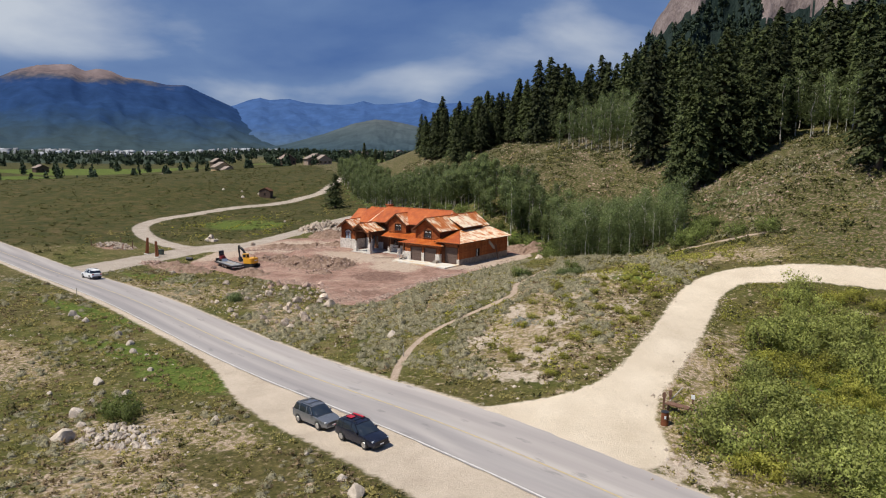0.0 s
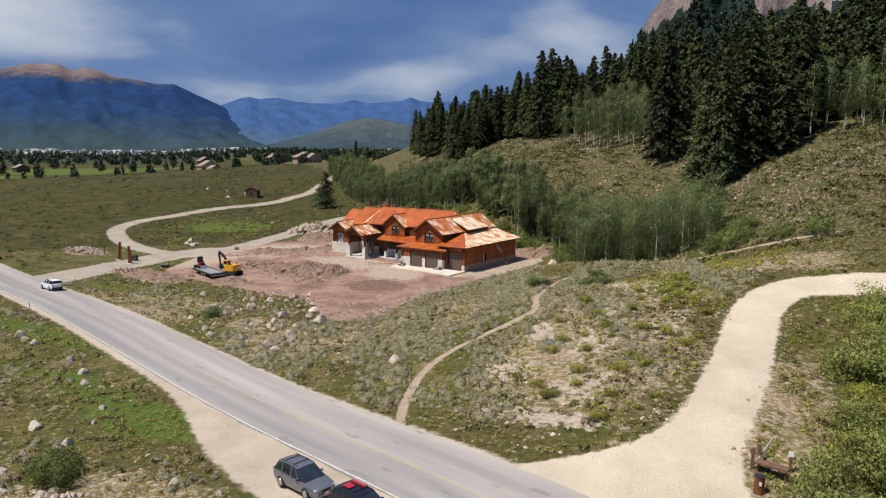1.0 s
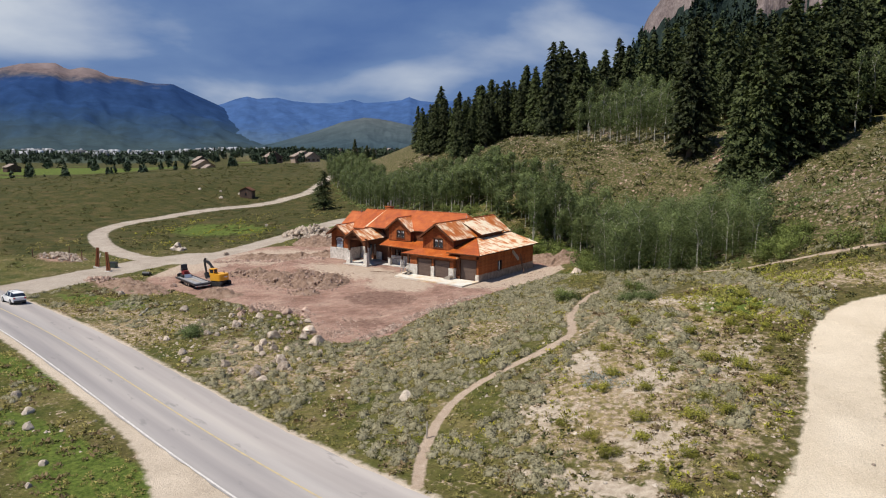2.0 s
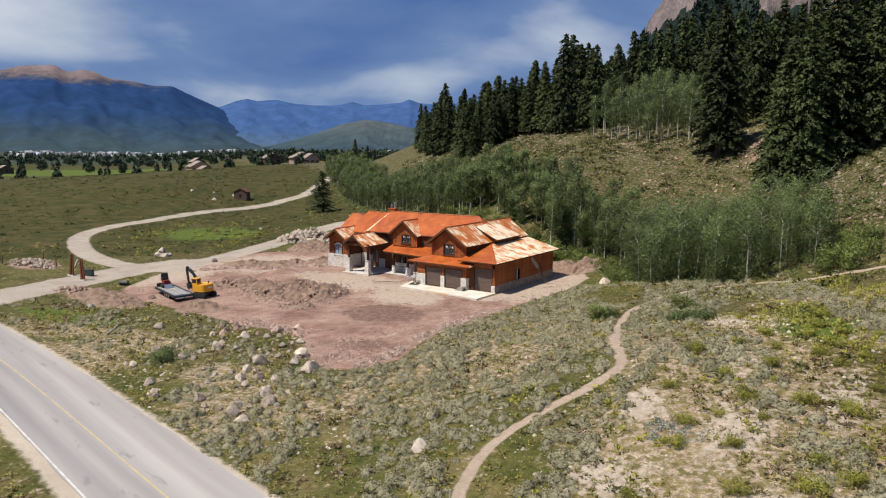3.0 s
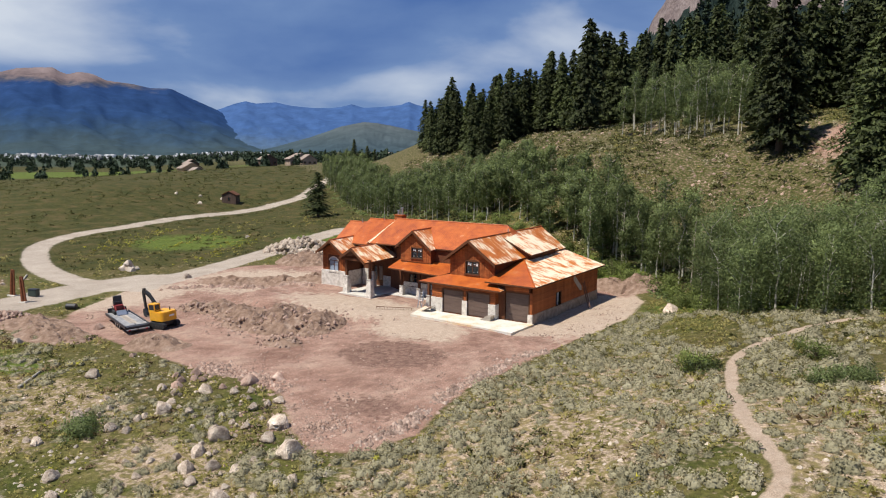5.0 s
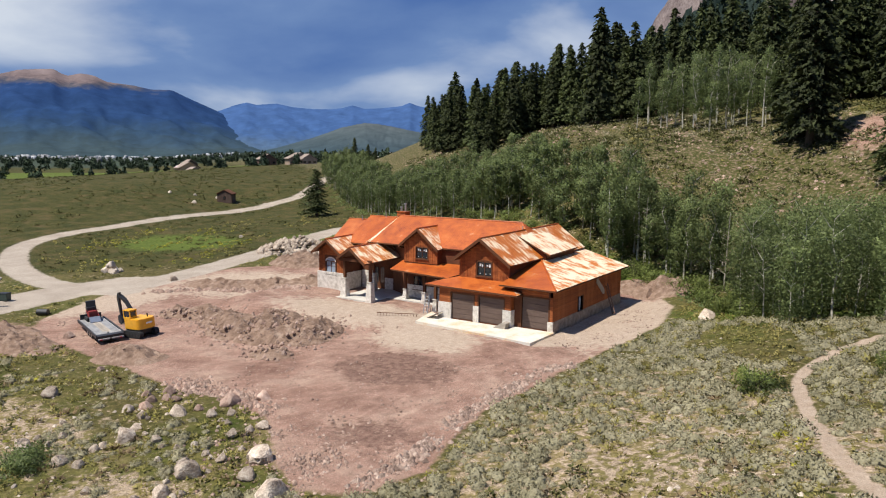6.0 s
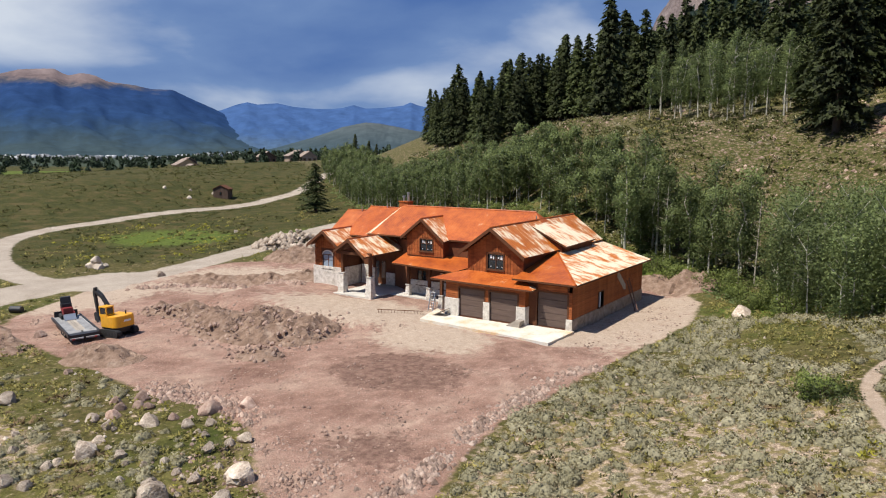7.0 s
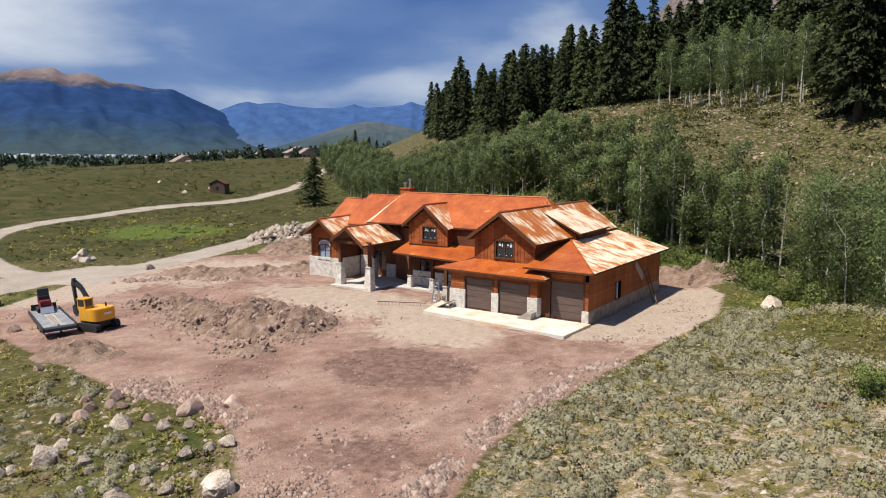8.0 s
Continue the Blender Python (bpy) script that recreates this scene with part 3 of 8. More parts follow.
def height(x, y):
    """The ground's height: a gentle fall towards the road, a hillside that rises to a bench, knolls and hollows, and the valley beyond."""
    x, y = np.asarray(x, dtype=float), np.asarray(y, dtype=float)
    s, q = np.minimum(0.58 * x + 0.815 * y, 420), -0.8 * x + 0.6 * y
    z = -0.485 + 0.874 * np.clip(x, -120, 90) / 100 + 1.502 * np.clip(y, -120, 120) / 100
    fade = np.clip((q - 180) / 90, 0, 1)
    z = z + (1 - fade * fade * (3 - 2 * fade)) * 0.545 * (5.0 * np.logaddexp(0, (s - 24) / 5.0) - 0.75 * 8.0 * np.logaddexp(0, (s - 66) / 8.0)) + 0.065 * 20 * np.logaddexp(0, (np.minimum(q, 330) - 110) / 20)
    for cx, cy, r, h in BUMPS:
        z = z + h * np.exp(-((x - cx) ** 2 + (y - cy) ** 2) / r ** 2)
    along = 0.6 * x + 0.8 * y
    brow = np.interp(along, [-160, -60, 10, 60], [185, 215, 262, 275])
    k = np.clip((q - brow) / 110, 0, 1)
    k = k * k * (3 - 2 * k)
    z = z * (1 - k) + (np.clip(7.5 + 0.08 * along, 0, 13) + 0.0045 * np.clip(q - 700, 0, 4000)) * k
    dx, dy = np.maximum(np.maximum(-35.5 - x, x - 1.2), 0), np.maximum(np.maximum(-4.5 - y, y - 19), 0)
    w = np.clip(1 - np.hypot(dx, dy) / 5, 0, 1)
    w = w * w * (3 - 2 * w)
    return z * (1 - w) - 0.22 * w


def zh(x, y):
    return float(height(x, y))


def far_from(x, y, line):
    """Distance of points from a polyline."""
    best = np.full(np.shape(x), 1e9)
    for (ax, ay), (bx, by) in zip(line, line[1:]):
        dx, dy = bx - ax, by - ay
        t = np.clip(((x - ax) * dx + (y - ay) * dy) / (dx * dx + dy * dy), 0, 1)
        best = np.minimum(best, np.hypot(x - ax - t * dx, y - ay - t * dy))
    return best


def inside(x, y, ring):
    """Signed distance from a closed outline, positive inside."""
    within = np.zeros(np.shape(x), dtype=bool)
    for (ax, ay), (bx, by) in zip(ring, ring[1:] + ring[:1]):
        cross = ((ay > y) != (by > y)) & (x < (bx - ax) * (y - ay) / ((by - ay) or 1e-9) + ax)
        within ^= cross
    d = far_from(x, y, ring + ring[:1])
    return np.where(within, d, -d)


def eased(line, n=8):
    """A polyline rounded through its points."""
    p = [Vector(v) for v in line]
    p = [p[0] * 2 - p[1]] + p + [p[-1] * 2 - p[-2]]
    out = []
    for a, b, c, d in zip(p, p[1:], p[2:], p[3:]):
        for i in range(n):
            t = i / n
            out.append(tuple(0.5 * (2 * b + (c - a) * t + (2 * a - 5 * b + 4 * c - d) * t * t + (3 * b - a - 3 * c + d) * t ** 3)))
    return out + [tuple(p[-2])]


ROAD = eased([(-420, 20), (-250, -8), (-160, -25), (-104, -34.0), (-77, -38.0), (-45, -43.8), (-20, -48.4), (0, -52.4), (20, -57.0), (40, -62.0), (70, -70.5), (120, -87), (220, -122)])
LANE = eased([(45.6, -61), (48.0, -54), (49.1, -47.5), (49.1, -42), (48.7, -35.5), (47.8, -27), (47.7, -21.5), (49.4, -17.0), (54, -14.5), (61, -12.7), (90, -10), (140, -8)])
DRIVE = eased([(-58, -38), (-61, -30), (-64.5, -18), (-65.5, -9), (-64, -1)])
LOOP = eased([(-58, -4), (-72, -6), (-86, -3.5), (-98, 1.5), (-110, 9), (-117.5, 20), (-120, 36), (-126, 62), (-130, 87), (-132.5, 104), (-145, 127), (-153, 143), (-170, 170), (-200, 215)])
BACK = eased([(-60, -4), (-61, 8), (-63.5, 20), (-67.5, 33), (-71.5, 45), (-74, 56)])
TRAIL = eased([(27.4, -54), (24.8, -49.4), (23.2, -45), (22.7, -41), (24, -37), (26, -33.5), (26.9, -30), (25.7, -26.8), (23.6, -21.6), (21.6, -14), (21, -9.3), (22.2, -5.2), (25, 0.4), (28, 4.9), (31.4, 5.4), (40, 4.6), (52, 3)])
PAD = [(-56, -12), (-53, -17.5), (-47, -21.5), (-40, -22.5), (-34, -23.5), (-29, -24), (-22.4, -25.2), (-18.5, -25.6), (-13, -25.2), (-8.5, -26), (-5.2, -28.6), (-2.3, -30.9), (0.5, -32.2), (3.6, -31.2), (5.3, -27.5), (4.5, -24), (4.0, -18.8), (4.6, -15.5), (5.2, -11.6), (6.0, -5.5), (7.4, 0.5), (7.8, 6), (6.2, 16.5), (2.6, 22.3), (-1.3, 24.6), (-10, 24), (-36, 22), (-48, 21), (-58, 14), (-60, -4)]


def spaced(limits):
    """Grid lines: (from, to, step) stretches joined."""
    out = []
    for a, b, step in limits:
        out += list(np.linspace(a, b, max(1, round((b - a) / step)), endpoint=False))
    return np.array(out + [limits[-1][1]])


gx = spaced([(-4800, -1000, 200), (-1000, -300, 40), (-300, -150, 5), (-150, -80, 2), (-80, -58, 0.7), (-58, 8, 0.6), (8, 54, 0.42), (54, 64, 0.6), (64, 72, 0.7), (72, 130, 2), (130, 400, 15), (400, 2000, 160)])
gy = spaced([(-2000, -400, 160), (-400, -150, 20), (-150, -85, 2.5), (-85, -72, 0.7), (-72, -58, 0.6), (-58, 8, 0.45), (8, 36, 0.8), (36, 110, 1.6), (110, 200, 3), (200, 500, 12), (500, 1200, 50), (1200, 4800, 180)])
X, Y = np.meshgrid(gx, gy)
Z = height(X, Y)
near = np.exp(-((X / 160) ** 2 + (Y / 160) ** 2))
near = near * np.clip((far_from(X, Y, ROAD) - 4.5) / 5, 0, 1)
Z = Z + near * (0.07 * np.sin(X * 0.9 + 1.7 * np.sin(Y * 0.31)) * np.sin(Y * 0.8 + np.sin(X * 0.4)) + 0.04 * np.sin(X * 2.3 + Y * 1.1) * np.sin(Y * 2.0 - X * 0.7))
road_d, pad_d = far_from(X, Y, ROAD), inside(X, Y, PAD)
side = np.interp(X, [p[0] for p in ROAD], [p[1] for p in ROAD]) - Y
lay_by = np.where(side > 0, 4.4 + 4.7 * np.exp(-((X - 34) / 23) ** 4), 4.6)
mouth = 2.35 + 6.0 * np.exp(-((Y + 60) / 6.2) ** 2)
gravel = mouth - far_from(X, Y, LANE)
dusty = lay_by - road_d
drives = np.maximum.reduce([4.6 - far_from(X, Y, DRIVE), 2.1 - far_from(X, Y, LOOP), 3.0 - far_from(X, Y, BACK)])
apron = inside(X, Y, [(0.2, -4.5), (1.5, -4.2), (5.3, -0.6), (6.2, 6), (5.2, 19), (0, 20)])
hill = 0.58 * X + 0.815 * Y


def soft(d, w):
    return np.clip(0.5 + d / (2 * w), 0, 1)


lush = np.maximum.reduce([np.exp(-(((X - cx) / rx) ** 2 + ((Y - cy) / ry) ** 2)) for cx, cy, rx, ry in ((8, -63, 9, 3.5), (38, -15, 4, 7), (-40, -33, 12, 3), (-90, 28, 14, 12), (72, -40, 14, 16), (12, 9, 3, 6), (-2, -61.5, 14, 2.2), (-24, -55, 16, 2.0), (-15, 30, 26, 6), (20, 14, 14, 9), (-60, 45, 20, 12))])
q_line = -0.8 * X + 0.6 * Y
lush = np.maximum(lush, soft(np.minimum(q_line - 330, 720 - q_line), 40) * (np.sin(X * 0.017 + 1) * np.sin(Y * 0.021) > 0.05) * 0.9)
dry = np.maximum.reduce([np.exp(-(((X - cx) / rx) ** 2 + ((Y - cy) / ry) ** 2)) for cx, cy, rx, ry in ((37, -38, 11, 14), (36, -18, 9, 6), (18, -77, 9, 4), (-22, -36, 12, 4), (10, -34, 7, 6), (53, -45, 4, 16), (44, -7, 14, 5), (27, -22, 8, 7), (34, -28, 9, 12), (14, -22, 11, 16), (2, -42, 9, 6), (-6, -38, 6, 4), (-22, -42, 9, 4), (-36, -38, 9, 4), (12, -92, 14, 8), (-12, -72, 12, 6), (34, -90, 12, 7), (33, -17, 6, 3.5), (2, -87, 8, 4), (28, -82, 12, 5), (21, -71.5, 9, 3.5), (58, -56, 7, 6))])
tan = np.maximum.reduce([np.exp(-(((X - cx) / rx) ** 2 + ((Y - cy) / ry) ** 2)) for cx, cy, rx, ry in ((-20, -3, 13, 5), (-9, -7, 6, 4), (-46, 6, 14, 9), (5, 8, 4, 14), (-54, -8, 6, 10))])
zones = {
    "dry": np.clip(dry * 0.95, 0, 1),
    "heath": soft(np.minimum(q_line - 62, 40 - hill + 0.0 * X), 14),
    "damp": np.exp(-(((X + 6.5) / 5.5) ** 2 + ((Y + 14.5) / 4.0) ** 2) ** 2) + 0.75 * np.exp(-(((X + 0.5) / 4) ** 2 + ((Y + 25) / 3) ** 2)),
    "sand": np.clip(0.8 * np.maximum.reduce([np.exp(-(((X - cx) / rx) ** 2 + ((Y - cy) / ry) ** 2)) for cx, cy, rx, ry in ((31.8, -15.4, 5.0, 3.4), (36, -36, 2.4, 5), (34, -27, 1.6, 4), (39, -45, 3, 4), (31, -43, 3, 2.5), (37.5, -50.5, 7, 1.6), (30, -35, 2, 3), (41, -30, 1.5, 5), (56, -60, 4, 2.2))]), 0, 1),
    "flat": soft(q_line - 850, 120),
    "tan": np.clip(np.maximum(tan, 1.15 * soft(apron, 1.2)), 0, 1),
    "earth": np.maximum(soft(pad_d, 0.9), np.maximum(np.maximum(0.75 * np.exp(-(((X + 84) / 9) ** 2 + ((Y + 15) / 5) ** 2)), 0.85 * np.exp(-(((X + 48) / 13) ** 2 + ((Y + 23.0) / 4.5) ** 2))), 0.72 * np.exp(-(((X - 21) / 6) ** 2 + ((Y - 66) / 12) ** 2)))),
    "gravel": soft(gravel, 0.8),
    "dusty": np.where(gravel > 0.6, 0, soft(dusty, 1.1)),
    "drive": soft(drives, 1.0),
    "trail": soft(0.40 - far_from(X, Y, TRAIL), 0.34),
    "lush": np.clip(lush, 0, 1),
    "scree": np.clip(soft(np.minimum(hill - 26, 74 - hill), 7) * 0.8  , 0, 1),
}
h_, w_ = X.shape
idx = np.arange(h_ * w_).reshape(h_, w_)
quads = np.stack([idx[:-1, :-1], idx[:-1, 1:], idx[1:, 1:], idx[1:, :-1]], axis=-1).reshape(-1, 4)
tris = np.concatenate([quads[:, [0, 1, 2]], quads[:, [0, 2, 3]]])
me = fast_mesh("ground", np.stack([X, Y, Z], axis=-1).reshape(-1, 3), tris, M["ground"])
me.polygons.foreach_set("use_smooth", np.ones(len(me.polygons), dtype=bool))
for key, value in zones.items():
    me.attributes.new(key, "FLOAT", "POINT").data.foreach_set("value", value.ravel().astype(np.float32))
tagged(new("ground", me), "sagebrush meadow with graded reddish earth, gravel lanes and a trail", "ground", kind="structure")


def strip(name, line, offset, width, lift, mat, dash=0.0, lo=-1e9, hi=1e9):
    """A band that follows a line over the ground; dash: length of painted pieces, with gaps as long."""
    pts = [Vector((*p, 0)) for p in line if lo <= p[0] <= hi]
    fine = []
    for a, b in zip(pts, pts[1:]):
        n = max(1, int((b - a).length / 1.0))
        fine += [a.lerp(b, i / n) for i in range(n)]
    vs, fs, run = [], [], 0.0
    cols = max(2, int(width / 1.2) + 1)
    for i, p in enumerate(fine):
        t = (fine[min(i + 1, len(fine) - 1)] - fine[max(i - 1, 0)]).normalized()
        nrm = Vector((-t.y, t.x, 0))
        for c in range(cols):
            v = p + nrm * (offset + width * (c / (cols - 1) - 0.5))
            if width > 3 and c in (0, cols - 1):
                v += nrm * (0.14 * noise.noise(p * 0.35) + 0.12 * noise.noise(p * 1.3)) * (1 if c else -1)
            crown = 0.05 * (1 - (2 * c / (cols - 1) - 1) ** 2) if width > 3 else 0.0
            vs.append((v.x, v.y, zh(v.x, v.y) + lift + crown))
    for i in range(len(fine) - 1):
        if dash and (i // dash) % 2:
            continue
        for c in range(cols - 1):
            a = i * cols + c
            fs.append((a, a + cols, a + cols + 1, a + 1))
    ob = mesh_object(name, vs, fs, mat, smooth=True)
    ob.data.attributes.new("across", "FLOAT", "POINT").data.foreach_set("value", (np.tile(np.linspace(0, 1, cols), len(fine)) + 0.24 * np.exp(-((np.repeat([p.x for p in fine], cols) - 47) / 8) ** 2)).astype(np.float32))
    return ob


tagged(strip("road", ROAD, 0.35, 7.7, 0.045, M["asphalt"]), "worn pale grey asphalt road with dusty gravel edges", "road", kind="structure")
tagged(strip("road_line", ROAD, -3.35, 0.14, 0.064, M["line_white"], lo=-170, hi=90), "worn white edge line painted on the road", "road marking", kind="structure")
tagged(strip("centre_line", ROAD, 0.05, 0.14, 0.105, M["line_yellow"], lo=-170, hi=90), "faded yellow centre line painted on the road", "road marking", kind="structure")

# ---- mountains ----


def mountain(name, crest, reach, deep, mats, rough, label, seed=0, foot=-20.0, treeline=None):
    """A range seen across the valley: crest heights by bearing (degrees from the y axis) at a distance, with spurs and gullies down to its foot; above the treeline (by bearing) it is bare rock."""
    az, hs = np.array([c[0] for c in crest]), np.array([c[1] for c in crest]) * reach + 19
    a = np.linspace(az[0], az[-1], 260)
    v = np.linspace(0, 1.25, 46)
    A, V = np.meshgrid(a, v)
    top = np.interp(A, az, hs)
    spur = np.array([[abs(noise.fractal(Vector((b_ * 0.22 + 0.5 * c_ + seed, c_ * 4.5 + 0.1 * b_, seed)), 0.8, 2.1, 6)) for b_, c_ in zip(rb, rc)] for rb, rc in zip(A, V)])
    prof = np.where(V <= 1, V ** 1.25, 1 - (V - 1) * 1.5)
    body = np.sin(np.clip(V, 0, 1) * math.pi)
    jag = 0.02 * np.sin(A * 17 + seed) * np.sin(A * 29 + 2 * seed) * np.clip(V, 0, 1)
    Zm = foot + (top - foot) * (prof - rough * body * spur + jag * rough)
    R = reach - deep * (1 - V) + 40 * spur
    rad = np.radians(A)
    Xm, Ym = 68 + R * np.sin(rad), -106 + R * np.cos(rad)
    h2, w2 = A.shape
    ix = np.arange(h2 * w2).reshape(h2, w2)
    qs = np.stack([ix[:-1, :-1], ix[:-1, 1:], ix[1:, 1:], ix[1:, :-1]], axis=-1).reshape(-1, 4)
    slots = np.zeros(len(qs), dtype=np.int32)
    if treeline:
        line = np.interp(A, [t[0] for t in treeline], [t[1] for t in treeline]) * R + 19 + 26 * (spur - 0.3)
        slots = (Zm > line)[:-1, :-1].ravel().astype(np.int32)
    ob = mesh_object(name, np.stack([Xm, Ym, Zm], axis=-1).reshape(-1, 3), qs, mats, slots=slots, smooth=True)
    if treeline:
        WOODED.append(np.stack([Xm, Ym, Zm], axis=-1)[(Zm < line) & (V > 0.3) & (V <= 1.0) & (A > -21) & (A < 2)])
    return tagged(ob, label, "mountain", kind="structure")


WOODED = []


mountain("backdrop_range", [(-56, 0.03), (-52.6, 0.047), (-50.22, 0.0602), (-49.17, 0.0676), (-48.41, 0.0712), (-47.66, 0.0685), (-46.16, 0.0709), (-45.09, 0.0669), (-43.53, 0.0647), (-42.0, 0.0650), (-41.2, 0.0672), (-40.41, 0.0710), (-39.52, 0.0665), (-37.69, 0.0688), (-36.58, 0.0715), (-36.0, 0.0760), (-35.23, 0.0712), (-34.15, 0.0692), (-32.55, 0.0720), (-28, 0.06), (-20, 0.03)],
         4800, 1500, [M["far_range"]], 0.09, "distant mountain range with a jagged crest, blue with painted haze", 2.0)
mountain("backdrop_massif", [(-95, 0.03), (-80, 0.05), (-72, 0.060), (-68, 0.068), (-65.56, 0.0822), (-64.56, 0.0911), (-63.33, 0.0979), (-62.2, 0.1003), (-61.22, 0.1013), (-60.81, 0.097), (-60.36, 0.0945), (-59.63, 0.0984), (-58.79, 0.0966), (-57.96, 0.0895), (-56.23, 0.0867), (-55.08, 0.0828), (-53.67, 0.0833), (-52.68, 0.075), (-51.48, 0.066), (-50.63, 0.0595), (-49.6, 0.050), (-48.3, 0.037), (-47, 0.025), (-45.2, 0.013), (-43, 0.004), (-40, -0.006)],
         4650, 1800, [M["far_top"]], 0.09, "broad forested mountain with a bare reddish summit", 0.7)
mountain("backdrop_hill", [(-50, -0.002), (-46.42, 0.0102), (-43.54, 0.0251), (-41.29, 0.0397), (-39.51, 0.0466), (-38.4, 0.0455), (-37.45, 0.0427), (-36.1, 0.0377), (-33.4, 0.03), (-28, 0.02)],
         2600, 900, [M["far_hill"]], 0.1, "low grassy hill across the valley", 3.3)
mountain("backdrop_cliff", [(-22, 0.08), (-20.4, 0.105), (-19.4, 0.135), (-18.7, 0.152), (-18.41, 0.1641), (-18.05, 0.1805), (-17.3, 0.200), (-16.6, 0.222), (-15.5, 0.240), (-14, 0.246), (-12.2, 0.242), (-10.6, 0.248), (-8.6, 0.262), (-5.7, 0.262), (-2, 0.25), (6, 0.20), (14, 0.12)],
         1700, 420, [M["far_forest"], M["cliff"]], 0.16, "steep rocky peak with pinkish cliffs above dark forest", 5.1,
         treeline=[(-22, 0.12), (-18.4, 0.158), (-16.44, 0.168), (-15.12, 0.188), (-14.38, 0.200), (-14.07, 0.228), (-11.22, 0.224), (-10.65, 0.169), (-8.82, 0.169), (-6.74, 0.176), (-4.24, 0.184), (-3.3, 0.21), (0, 0.23), (14, 0.2)])

# ---- house under construction ----
house = thing("house", pose(0, 0, 0), "large timber house under construction with rusted orange metal roofs", "house")


def roof_plane(top, mat, thick=0.15):
    """A roof slope with fascia edges; its map runs along the eave and down the slope."""
    bm = bmesh.new()
    up = [bm.verts.new(v) for v in top]
    dn = [bm.verts.new((v[0], v[1], v[2] - thick)) for v in top]
    f = bm.faces.new(up)
    if f.normal.z < 0 or (f.normal_update() or f.normal.z < 0):
        f.normal_flip()
    bm.faces.new(dn)
    for i in range(len(up)):
        j = (i + 1) % len(up)
        bm.faces.new((up[i], up[j], dn[j], dn[i]))
    bmesh.ops.recalc_face_normals(bm, faces=bm.faces)
    bm.faces.ensure_lookup_table()
    for i, g in enumerate(bm.faces):
        g.material_index = 0 if i == 0 else 1
    nrm = bm.faces[0].normal.copy()
    if nrm.z < 0:
        nrm = -nrm
    down = Vector((nrm.x, nrm.y, 0)).normalized() if Vector((nrm.x, nrm.y, 0)).length > 1e-3 else Vector((1, 0, 0))
    along = Vector((-down.y, down.x, 0))
    lay = bm.loops.layers.uv.new("slope")
    for g in bm.faces:
        for lp in g.loops:
            lp[lay].uv = (lp.vert.co.dot(along), lp.vert.co.dot(down))
    bmesh.ops.triangulate(bm, faces=bm.faces[:])
    return part("roof", bm, [mat, M["fascia"]], house)


